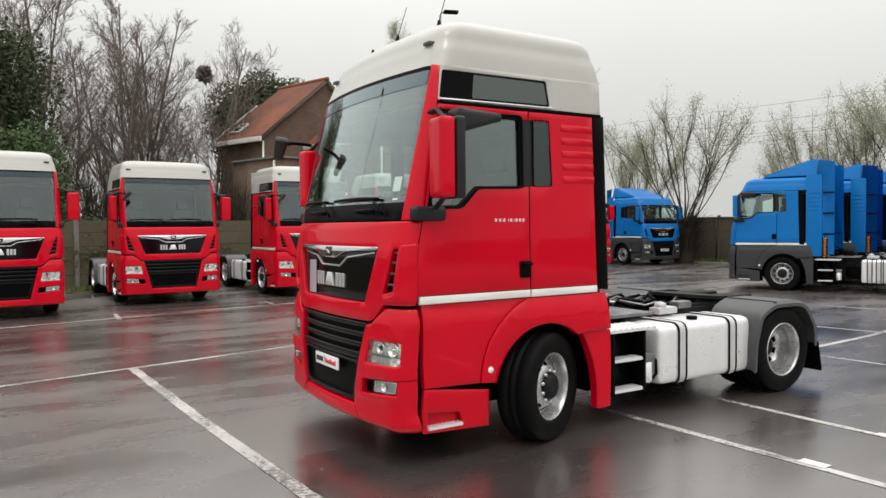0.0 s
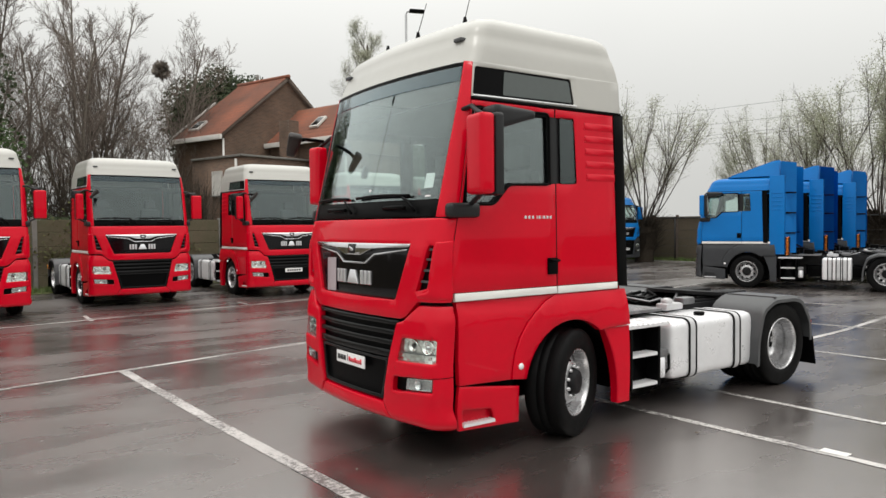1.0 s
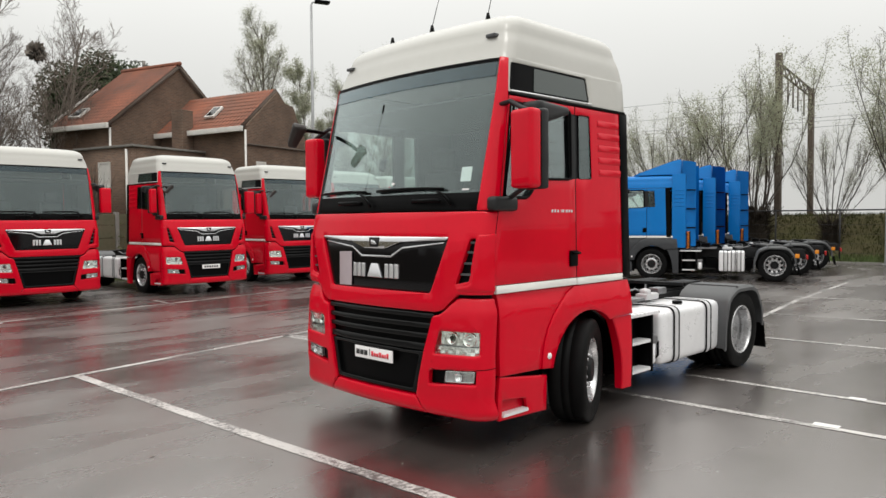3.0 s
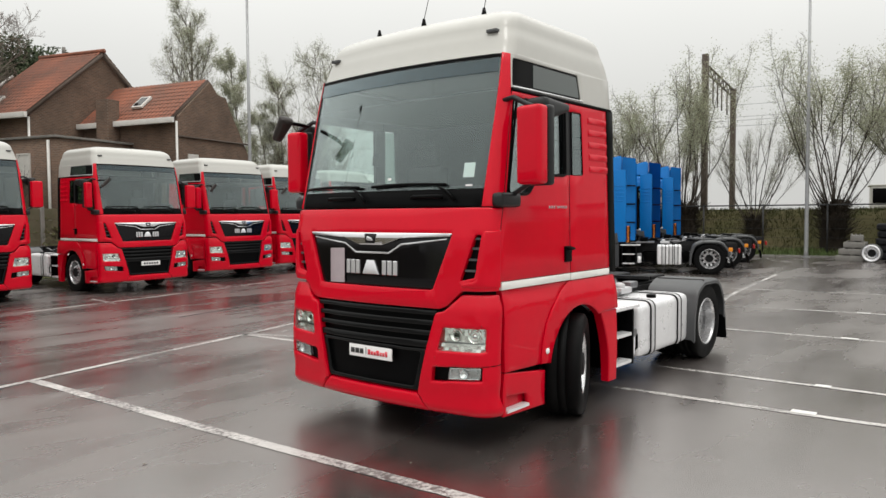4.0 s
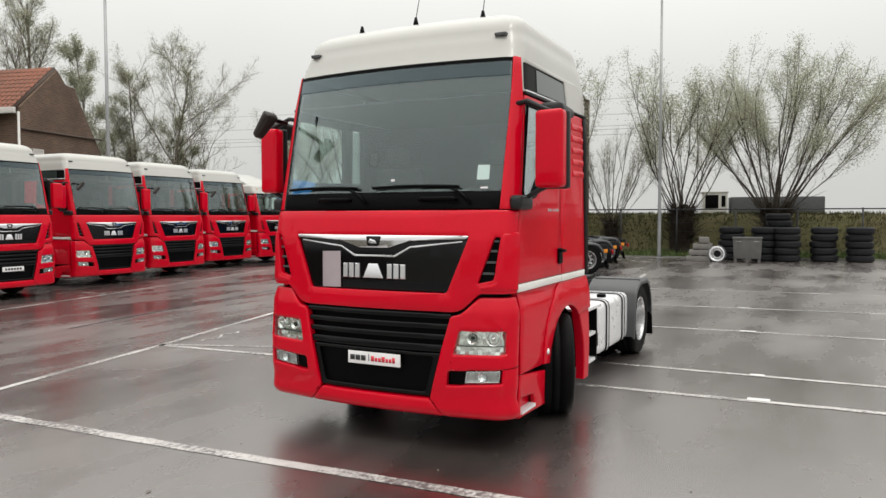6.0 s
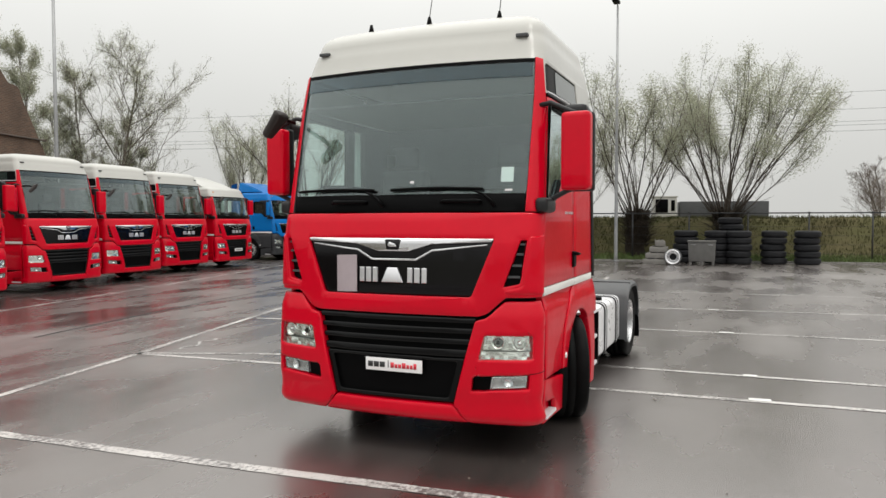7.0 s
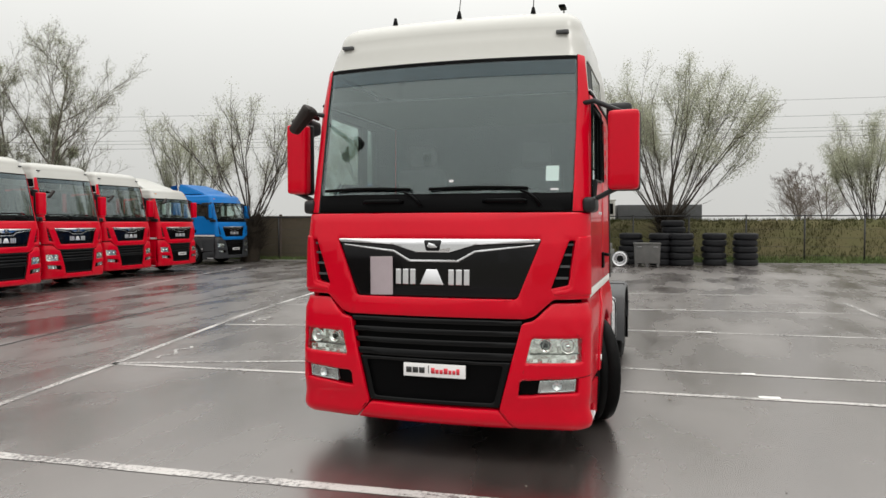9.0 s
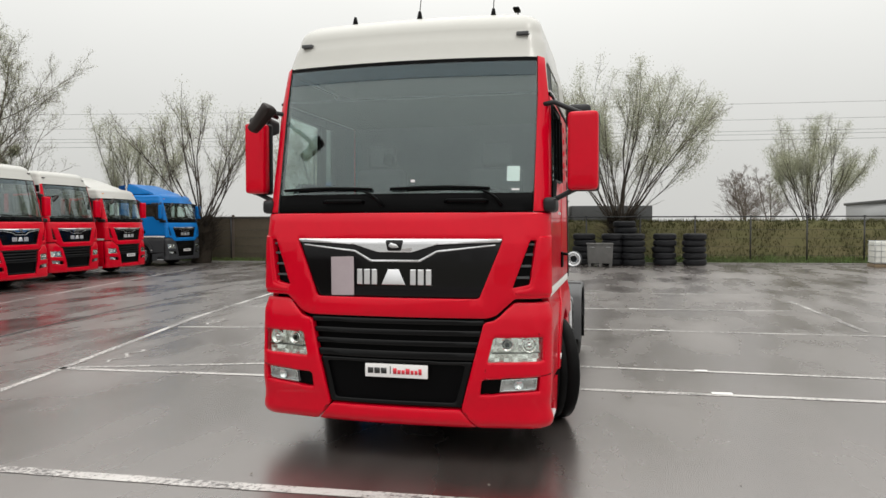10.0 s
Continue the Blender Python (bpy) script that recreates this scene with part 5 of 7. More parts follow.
        box(bm, 2.20, 2.32, -1.212, -1.206, 1.02, 1.18)
        part("sticker", bm, YELLOW, T, "yellow notice sticker")
    return T


# ---------------------------------------------------------------- ground and markings
def ground_sheet():
    bm = bmesh.new()
    bmesh.ops.create_grid(bm, x_segments=60, y_segments=60, size=600)
    ob = finish("ground", bm, GRASS)
    ob.location.z = -0.035
    tagged(ob, "flat rough grassland reaching the horizon", "ground", kind="structure")


def quad_sheet(name, pts, z, mat, label, cat, kind="structure"):
    bm = bmesh.new()
    f = bm.faces.new([bm.verts.new((x, y, z)) for x, y in pts])
    out = bmesh.ops.extrude_face_region(bm, geom=[f])["geom"]
    for v in [g for g in out if isinstance(g, bmesh.types.BMVert)]:
        v.co.z -= 0.03
    bmesh.ops.recalc_face_normals(bm, faces=bm.faces[:])
    return tagged(finish(name, bm, mat), label, cat, kind=kind)


def fence_x(y):
    return 32.3 - 0.13 * (y - 7)


ground_sheet()
quad_sheet("pavement", [(-40, -40), (fence_x(-40) - 0.65, -40), (fence_x(33) - 0.65, 33), (28.3, 31.9), (-40, 16.86)], 0.0, ASPHALT, "rain-wet dark asphalt of the truck yard", "asphalt")


def marking(pts, width, label="worn white bay line on wet asphalt"):
    """A painted line through points, its edges slightly ragged."""
    bm = bmesh.new()
    rng = random.Random(len(pts) + int(pts[0][0] * 10))
    a, b = [], []
    dense = []
    for (x0, y0), (x1, y1) in zip(pts, pts[1:]):
        n = max(2, int(math.hypot(x1 - x0, y1 - y0) / 0.15))
        dense += [(x0 + (x1 - x0) * i / n, y0 + (y1 - y0) * i / n) for i in range(n)]
    dense.append(pts[-1])
    for i, (x, y) in enumerate(dense):
        u, v = dense[max(0, i - 1)], dense[min(len(dense) - 1, i + 1)]
        d = Vector((v[0] - u[0], v[1] - u[1])).normalized()
        w = width / 2
        j, k = w + rng.uniform(-0.006, 0.006), w + rng.uniform(-0.006, 0.006)
        a.append(bm.verts.new((x - d.y * j, y + d.x * j, 0.004)))
        b.append(bm.verts.new((x + d.y * k, y - d.x * k, 0.004)))
    for i in range(len(a) - 1):
        bm.faces.new((a[i], b[i], b[i + 1], a[i + 1]))
    for f in bm.faces:
        f.normal_update()
        if f.normal.z < 0:
            f.normal_flip()
    return tagged(finish("road_marking", bm, PAINT), label, "marking", "bay lines", "structure")


marking([(1.24, 12.25), (1.38, 9.0), (1.56, 5.9), (1.75, 2.5), (2.0, -3.0)], 0.125)
marking([(-6.0, 10.7), (1.05, 12.27), (4.72, 13.06), (9.85, 14.32), (14.04, 15.05), (21.0, 16.3)], 0.10)
marking([(-10, 16.4), (-0.29, 18.2), (3.83, 18.95), (7.11, 19.5), (12.32, 20.6), (24.5, 23.7)], 0.10)
marking([(4.75, 13.1), (4.96, 10.27), (5.05, 6.7), (5.16, 4.2), (5.35, -3.0)], 0.10)
marking([(4.80, 13.1), (5.67, 10.64)], 0.08)
marking([(6.40, 6.9), (6.46, 3.2), (6.5, -3.0)], 0.09)
marking([(8.52, 13.84), (8.86, 12.28), (9.80, 7.8), (9.97, 5.4), (10.11, 2.2), (10.3, -3.0)], 0.09)
marking([(11.76, 14.79), (11.88, 13.84), (13.16, 6.43), (13.61, 1.97)], 0.09)
marking([(16.0, 12.0), (16.88, 6.5), (17.27, 2.0)], 0.09)
marking([(10.6, 1.82), (11.49, 1.85), (15.9, 1.98)], 0.10)
marking([(10.2, 8.05), (12.29, 8.22), (15.63, 8.72), (21.4, 9.3)], 0.10)
for x, y, ln in ((5.185, 4.88, 0.22), (6.455, 4.97, 0.16), (10.0, 5.33, 0.24), (13.24, 5.66, 0.22)):
    dash = marking([(x, y + ln / 2), (x + 0.01, y - ln / 2)], 0.11, "fresh white dash over a worn bay line")
    dash.location.z = 0.004
    dash.data.materials[0] = FRESHPAINT
joint = marking([(5.2, 15.75), (7.7, 16.25), (10.4, 16.72), (12.9, 16.98), (17.0, 17.6)], 0.05, "dark tar joint across the asphalt")
joint.data.materials[0] = TAR
joint["category"], joint["group"] = "joint", "tar joints"
for k, (x, y) in enumerate(((5.25, 12.75), (5.75, 12.85), (8.95, 13.5), (9.3, 13.6))):
    marking([(x, y), (x + 0.18, y + 0.12), (x + 0.36, y - 0.02), (x + 0.5, y + 0.08)], 0.05, "faded painted bay figure on asphalt")
for x, y in ((1.9, 18.35), (5.6, 19.1), (9.3, 19.9), (13.0, 20.7)):
    marking([(x, y), (x + 0.05, y + 1.1)], 0.09)

# ---------------------------------------------------------------- trucks
hero = tractor_unit("clean red tractor unit with cream high roof on wet asphalt", RED, RED, WHITE, True, 22.0, True)
hero.matrix_basis = pose(2.225, 7.733, 0)
ROW = [(-0.25, 19.61, 90.5), (3.57, 21.0, 92.0), (7.5, 20.9, 91.6), (11.31, 22.13, 91.5), (14.6, 23.0, 93.0), (18.2, 24.1, 92.0)]
first = tractor_unit("parked red tractor unit with white high roof", RED, RED, WHITE, True, 0.0, False, "red trucks in a row", True, None)
first.matrix_basis = pose(ROW[0][0], ROW[0][1], 0, 0, 0, ROW[0][2])
for x, y, a in ROW[1:2] + ROW[3:]:
    copy_thing(first, pose(x, y, 0, 0, 0, a))
plated = tractor_unit("parked red tractor unit with white high roof and white plate", RED, RED, WHITE, True, 0.0, False, "red trucks in a row", True, "plain")
plated.matrix_basis = pose(ROW[2][0], ROW[2][1], 0, 0, 0, ROW[2][2])
low = tractor_unit("parked red tractor unit with low white roof and deflector", RED, RED, WHITE, False, 0.0, False, "red trucks in a row", True, "plain")
low.matrix_basis = pose(21.2, 24.3, 0, 0, 0, 94)
blue = tractor_unit("blue tractor unit with grey bumper and roof deflector", BLUE, DARKGREY, BLUE, False, 0.0, False, "blue trucks", False, "plain")
blue.matrix_basis = pose(19.37, 16.09, 0, 0, 0, -66.8)
for x, y, a in ((22.40, 16.52, -66.8), (25.42, 16.94, -66.8), (26.78, 25.48, 88.0)):
    copy_thing(blue, pose(x, y, 0, 0, 0, a))


# ---------------------------------------------------------------- plants
def limb(V, F, pts, r0, r1, k=3):
    """A thin tapered tube of k sides appended to vertex and face lists."""
    base = len(V)
    for i, p in enumerate(pts):
        d = (pts[min(i + 1, len(pts) - 1)] - pts[max(i - 1, 0)]).normalized()
        a = d.orthogonal().normalized()
        b = d.cross(a)
        r = r0 + (r1 - r0) * i / (len(pts) - 1)
        for j in range(k):
            c = j * math.tau / k
            V.append(p + (a * math.cos(c) + b * math.sin(c)) * r)
    for i in range(len(pts) - 1):
        for j in range(k):
            u, v = base + i * k, base + (i + 1) * k
            F.append((u + j, u + (j + 1) % k, v + (j + 1) % k, v + j))


def leaf(V, F, p, rng, size, width=0.4):
    d = Vector((rng.gauss(0, 1), rng.gauss(0, 1), rng.gauss(0, 0.8))).normalized()
    s = d.orthogonal().normalized() * size * width
    b = len(V)
    V += [p, p + d * size * 0.5 + s, p + d * size, p + d * size * 0.5 - s]
    F.append((b, b + 1, b + 2, b + 3))


def mesh_part(name, V, F, mat, parent, label=""):
    me = bpy.data.meshes.new(name)
    me.from_pydata([tuple(v) for v in V], [], F)
    me.materials.append(mat)
    me.polygons.foreach_set("use_smooth", [True] * len(F))
    ob = new(name, me)
    ob.parent = parent
    if label:
        ob["label"] = label
    return ob


def curve_pts(p, d, length, n, rng, lift=0.0, wob=0.12):
    pts = [p]
    for i in range(n):
        d = (d + Vector((rng.gauss(0, wob), rng.gauss(0, wob), lift + rng.gauss(0, wob * 0.6)))).normalized()
        pts.append(pts[-1] + d * length / n)
    return pts, d


def pollard_willow(seed, height, shoots, spread, leafy, label, skew=0.0):
    """A pollard: a short thick stem in a skirt of dark brush, with long arching rods that fork and end in loose leafy plumes."""
    rng = random.Random(seed)
    T = thing("willow_tree", label, "tree", "pollard willows along the fence")
    V, F = [], []
    stem = [Vector((rng.gauss(0, 0.05), rng.gauss(0, 0.05), z)) for z in (-0.2, 0.5, 1.0, 1.5, 1.95)]
    limb(V, F, stem[:4], 0.48, 0.44, 12)
    limb(V, F, stem[3:], 0.52, 0.40, 12)
    for k in range(22):
        a = rng.uniform(0, math.tau)
        limb(V, F, [stem[3] + Vector((0, 0, rng.uniform(0, 0.3))), stem[4] + Vector((math.cos(a) * 0.55, math.sin(a) * 0.55, rng.uniform(-0.15, 0.4)))], 0.18, 0.09, 6)
    mesh_part("trunk", V, F, DARKBARK, T, "thick dark pollarded trunk")
    V, F, LV, LF, RV, RF = [], [], [], [], [], []

    def plume(pts, first, n, r):
        """Leaves gathered loosely along the upper part of a rod."""
        m = len(pts) - 1
        for j in range(n):
            t = first + (1.03 - first) * rng.random() ** 0.8
            i = min(m - 1, int(t * m))
            p = pts[i] + (pts[i + 1] - pts[i]) * (t * m - i)
            w = r * (0.35 + 1.0 * math.sin(min(1.0, (t - first) / (1.0 - first)) * math.pi * 0.86))
            leaf(LV, LF, p + Vector((rng.gauss(0, w), rng.gauss(0, w), rng.gauss(0, w * 0.9))), rng, rng.uniform(0.04, 0.078), 0.34)

    def twiggy(pts, first, count, reach):
        m = len(pts) - 1
        for c in range(count):
            t = first + (1 - first) * rng.random()
            i = min(m - 1, int(t * m))
            b = pts[i].lerp(pts[i + 1], t * m - i)
            ax = (pts[i + 1] - pts[i]).normalized()
            q = (ax + Vector((rng.gauss(0, 0.45), rng.gauss(0, 0.45), rng.gauss(0.05, 0.25)))).normalized()
            tw, _ = curve_pts(b, q, reach * rng.uniform(0.4, 1.2) * (1.1 - 0.5 * t), 4, rng, 0.03, 0.16)
            limb(V, F, tw, 0.0075, 0.003, 3)
            for e in (1, 2, 3):
                w, _ = curve_pts(tw[e], (tw[e + 1] - tw[e]).normalized() + Vector((rng.gauss(0, 0.5), rng.gauss(0, 0.5), 0.1)), reach * 0.38, 3, rng, 0.02, 0.22)
                limb(V, F, w, 0.005, 0.0028, 3)

    for k in range(shoots):
        a = (k + rng.uniform(-0.4, 0.4)) * math.tau * 0.382
        u = math.sqrt((k + 0.5) / shoots)
        lean = spread * u * rng.uniform(0.8, 1.15)
        d = Vector((math.cos(a) * math.sin(lean), math.sin(a) * math.sin(lean) - skew * 0.3, math.cos(lean))).normalized()
        start = stem[4] + Vector((math.cos(a) * 0.55 * u, math.sin(a) * 0.55 * u, rng.uniform(-0.2, 0.25)))
        ln = (height - 2.0) * (1.04 - 0.33 * u * u) * rng.uniform(0.74, 1.04)
        pts, _ = curve_pts(start, d, ln, 12, rng, 0.020 + 0.028 * u, 0.075)
        r = rng.uniform(0.026, 0.046) * (1.25 - 0.45 * u)
        limb(RV, RF, pts, r, 0.007, 5)
        twiggy(pts, 0.10, 14, 1.0)
        plume(pts, rng.uniform(0.45, 0.62), int(leafy * rng.uniform(0.4, 1.3)), 0.23)
        for f in range(3):
            i = rng.randint(3, 8)
            q = ((pts[i + 1] - pts[i]).normalized() + Vector((rng.gauss(0, 0.26), rng.gauss(0, 0.26), 0.06))).normalized()
            sub_, _ = curve_pts(pts[i], q, ln * (1 - i / 12) * rng.uniform(0.6, 1.02), 7, rng, 0.03, 0.08)
            limb(RV, RF, sub_, r * 0.5, 0.005, 4)
            twiggy(sub_, 0.12, 7, 0.85)
            plume(sub_, rng.uniform(0.3, 0.6), int(leafy * 0.55 * rng.uniform(0.2, 1.3)), 0.20)
    mesh_part("framework", RV, RF, RODBARK, T, "long dark arching rods")["kind"] = "stuff"
    mesh_part("brushwood", V, F, TWIG, T, "fine grey-brown twigs")["kind"] = "stuff"
    V, F = [], []
    for k in range(560):
        a, lean = rng.uniform(0, math.tau), rng.uniform(0.1, 1.35)
        d = Vector((math.cos(a) * math.sin(lean), math.sin(a) * math.sin(lean), math.cos(lean)))
        z = rng.uniform(0.5, 2.1)
        w, _ = curve_pts(Vector((math.cos(a) * 0.42, math.sin(a) * 0.42, z)), d, rng.uniform(0.3, 1.15), 4, rng, 0.05, 0.2)
        limb(V, F, w, 0.013, 0.004, 3)
    mesh_part("skirt", V, F, DARKBARK, T, "dark brush of short shoots round the trunk")["kind"] = "stuff"
    if LV:
        ob = mesh_part("crown", LV, LF, LEAF, T, "thin grey-green remaining leaves")
        ob["kind"] = "stuff"
    return T


def bare_tree(seed, height, label, mat=None, first=0.22, group="bare trees", wide=0.34, stems=1, leafy=0, levels=4, low=0.45):
    """A forked tree: one or more leaders with upswept boughs that divide into ever finer twigs, with a few leaves where leafy."""
    rng = random.Random(seed)
    T = thing("bare_tree", label, "tree", group)
    V, F, TV, TF, LV, LF = [], [], [], [], [], []
    least = (0.03, 0.016, 0.0095, 0.0070, 0.0055)

    def grow(p, d, length, r, level):
        pts, _ = curve_pts(p, d, length, (9, 6, 5, 4, 3)[level], rng, (0.0, 0.05, 0.04, 0.03, 0.02)[level], (0.05, 0.10, 0.13, 0.16, 0.18)[level])
        limb(TV if level > 1 else V, TF if level > 1 else F, pts, r, max(r * 0.3, 0.004), (8, 6, 4, 3, 3)[level])
        if leafy and level >= 2:
            for j in range(int(leafy * rng.uniform(0, 1.4) * (0.2 + max(0.0, p.z / height - 0.25)))):
                c = pts[rng.randint(1, len(pts) - 1)]
                leaf(LV, LF, c + Vector((rng.gauss(0, 0.13), rng.gauss(0, 0.13), rng.gauss(0, 0.13))), rng, rng.uniform(0.04, 0.08), 0.36)
        if level >= levels:
            return
        n = (15, 9, 6, 4)[level]
        for i in range(n):
            t = first + (0.98 - first) * (i + rng.random()) / n if level == 0 else 0.18 + 0.8 * (i + rng.random()) / n
            j = min(len(pts) - 2, int(t * (len(pts) - 1)))
            q = pts[j].lerp(pts[j + 1], t * (len(pts) - 1) - j)
            axis = (pts[j + 1] - pts[j]).normalized()
            o = Matrix.Rotation((i * 2.4 + rng.uniform(-0.6, 0.6)), 3, axis) @ axis.orthogonal().normalized()
            open_ = rng.uniform(low, low + 0.5) if level == 0 else rng.uniform(0.35, 0.85)
            nd = (axis * math.cos(open_) + o * math.sin(open_) + Vector((0, 0, 0.16))).normalized()
            ln = height * wide * (0.30 + 0.85 * (1 - t) ** 0.75) if level == 0 else length * (0.56 - 0.22 * t)
            grow(q, nd, ln * rng.uniform(0.65, 1.2), max(least[level + 1], r * (0.42 if level == 0 else 0.5) * (1.1 - 0.6 * t)), level + 1)

    for k in range(stems):
        a = rng.uniform(0, math.tau)
        lean = 0.0 if stems == 1 else rng.uniform(0.06, 0.2)
        d = Vector((math.cos(a) * math.sin(lean) + rng.gauss(0, 0.03), math.sin(a) * math.sin(lean), math.cos(lean)))
        grow(Vector((math.cos(a) * 0.25 * (stems > 1), math.sin(a) * 0.25 * (stems > 1), -0.2)), d, height * (1.0 if k == 0 else rng.uniform(0.72, 0.95)), height * 0.0105 * (1 if stems == 1 else 0.75), 0)
    mesh_part("trunk", V, F, BARK, T, "dark bare trunk and boughs")
    mesh_part("brushwood", TV, TF, mat or BROWNTWIG, T, "fine leafless twigs")["kind"] = "stuff"
    if LV:
        mesh_part("crown", LV, LF, LEAF, T, "thin grey-green remaining leaves")["kind"] = "stuff"
    return T


def bush(name, seed, rx, ry, rz, n, mat, size, label, cat, at, lumps=9, base=0.0, clump=1.0):
    """Evergreen foliage: stems and many leaves gathered in uneven lumps."""
    rng = random.Random(seed)
    T = thing(name, label, cat, at=at)
    V, F, SV, SF = [], [], [], []
    cs = []
    for k in range(lumps):
        a, u = rng.uniform(0, math.tau), rng.uniform(-0.55, 0.75)
        rad = math.sqrt(max(0, 1 - u * u)) * rng.uniform(0.25, 0.75)
        cs.append((Vector((math.cos(a) * rad * rx, math.sin(a) * rad * ry, base + rz + u * rz * 0.8)), rng.uniform(0.4, 0.62) * clump))
    cs.append((Vector((0, 0, base + rz)), 0.75 * clump))
    for c, f in cs:
        limb(SV, SF, [Vector((0, 0, -0.2)), Vector((c.x * 0.3, c.y * 0.3, c.z * 0.5)), c], 0.14, 0.03, 5)
        for i in range(n // len(cs)):
            g = Vector((rng.gauss(0, 1), rng.gauss(0, 1), rng.gauss(0, 1))).normalized() * (rng.random() ** 0.35)
            p = c + Vector((g.x * rx * f, g.y * ry * f, g.z * rz * f))
            if p.z > 0.02:
                leaf(V, F, p, rng, size * rng.uniform(0.6, 1.3), 0.45)
    mesh_part("stem", SV, SF, BARK, T, "dark stems")
    ob = mesh_part("crown", V, F, mat, T)
    ob["kind"] = "stuff"
    return T


# ---------------------------------------------------------------- boundary: fence, bank, wall
def wall_y(x):
    return 27.4 + 0.22 * (x - 2)


def strip(name, edges, mat, label, cat, kind="structure"):
    """A sheet between successive polylines, given as lists of points of equal length."""
    bm = bmesh.new()
    rows = [[bm.verts.new(p) for p in e] for e in edges]
    for u, v in zip(rows, rows[1:]):
        for i in range(len(u) - 1):
            bm.faces.new((u[i], u[i + 1], v[i + 1], v[i]))
    bmesh.ops.recalc_face_normals(bm, faces=bm.faces[:])
    for f in bm.faces:
        if f.normal.z < 0:
            f.normal_flip()
    return tagged(finish(name, bm, mat), label, cat, kind=kind)


ys = [60 - i * 1.0 for i in range(121)]
rb = random.Random(5)
edges = []
for off, z, j in ((-0.55, 0.03, 0.0), (0.2, 0.08, 0.05), (0.9, 0.35, 0.12), (1.8, 0.95, 0.2), (2.7, 1.65, 0.2), (3.6, 1.98, 0.12), (6.0, 2.04, 0.1), (30, 1.8, 0.0), (400, 1.0, 0.0)):
    edges.append([(fence_x(y) + off + rb.uniform(-j, j), y, z + rb.uniform(-j, j) * 0.5) for y in ys])
strip("bank", edges, BANK, "weedy grass bank rising behind the fence", "bank")
strip("verge", [[(x, wall_y(x) - 1.3, 0.01) for x in range(-60, 31, 2)], [(x, wall_y(x) - 0.6, 0.06) for x in range(-60, 31, 2)], [(x, wall_y(x) + 40, 0.08) for x in range(-60, 31, 2)]], GRASS, "strip of grass along the rear wall", "grass")

kerb = thing("kerb", "low concrete kerb between asphalt and grass", "kerb", kind="structure")
bm = bmesh.new()
box(bm, -0.06, 0.06, -0.5, 0.5, -0.02, 0.075, 0.012, seg=1)
kerb_mesh = part("kerb_stone", bm, CONCRETE, kerb).data
ang = math.degrees(math.atan2(-0.13, 1.0))
kerb.children[0].matrix_basis = pose(fence_x(-20) - 0.62, -20, 0, 0, 0, -ang)
for i in range(1, 52):
    o = new("kerb_stone", kerb_mesh)
    o.parent = kerb
    o.matrix_basis = pose(fence_x(-20 + i * 1.01) - 0.62, -20 + i * 1.01, 0, 0, 0, -ang)

fence = thing("fence", "tall dark wire fence with slim posts", "fence", kind="structure")
bm = bmesh.new()
tube(bm, [(0, 0, 0), (0, 0, 2.14)], 0.035, 8)
box(bm, -0.045, 0.045, -0.045, 0.045, 2.13, 2.16)
pm = part("post", bm, WIRE, fence).data
fence.children[0].matrix_basis = pose(fence_x(-25), -25, 0.1)
for i in range(1, 24):
    o = new("post", pm)
    o.parent = fence
    o.matrix_basis = pose(fence_x(-25 + i * 2.5), -25 + i * 2.5, 0.1)
for z, r in ((2.21, 0.03), (1.6, 0.006), (1.2, 0.006), (0.8, 0.006), (0.4, 0.006)):
    bm = bmesh.new()
    tube(bm, [(fence_x(-28), -28, z), (fence_x(34), 34, z)], r, 6)
    part("rail" if r > 0.01 else "wire", bm, WIRE, fence)

rear = thing("wall_rear", "weathered brown concrete panel wall", "wall", kind="structure")
bm = bmesh.new()
box(bm, -1.0, 1.0, -0.03, 0.03, 0.0, 0.44, 0.008, seg=1)
box(bm, -1.0, 1.0, -0.03, 0.03, 0.45, 0.89, 0.008, seg=1)
box(bm, -1.0, 1.0, -0.03, 0.03, 0.90, 1.34, 0.008, seg=1)
box(bm, -1.0, 1.0, -0.03, 0.03, 1.35, 1.79, 0.008, seg=1)
box(bm, -1.0, 1.0, -0.03, 0.03, 1.80, 2.18, 0.008, seg=1)
panel_mesh = part("panel", bm, FENCEDARK, rear).data
bm = bmesh.new()
box(bm, -0.07, 0.07, -0.07, 0.07, 0, 2.25, 0.012, seg=1)
post_mesh = part("post", bm, CONCRETE, rear).data
wa = math.degrees(math.atan(0.22))
rear.children[0].matrix_basis = pose(-24, wall_y(-24), 0.02, 0, 0, wa)
rear.children[1].matrix_basis = pose(-25.03, wall_y(-25.03), 0.02, 0, 0, wa)
for i in range(1, 27):
    x = -24 + i * 2.07
    o = new("panel", panel_mesh)
    o.parent = rear
    o.matrix_basis = pose(x, wall_y(x), 0.02, 0, 0, wa)
    o = new("post", post_mesh)
    o.parent = rear
    o.matrix_basis = pose(x - 1.035, wall_y(x - 1.035), 0.02, 0, 0, wa)

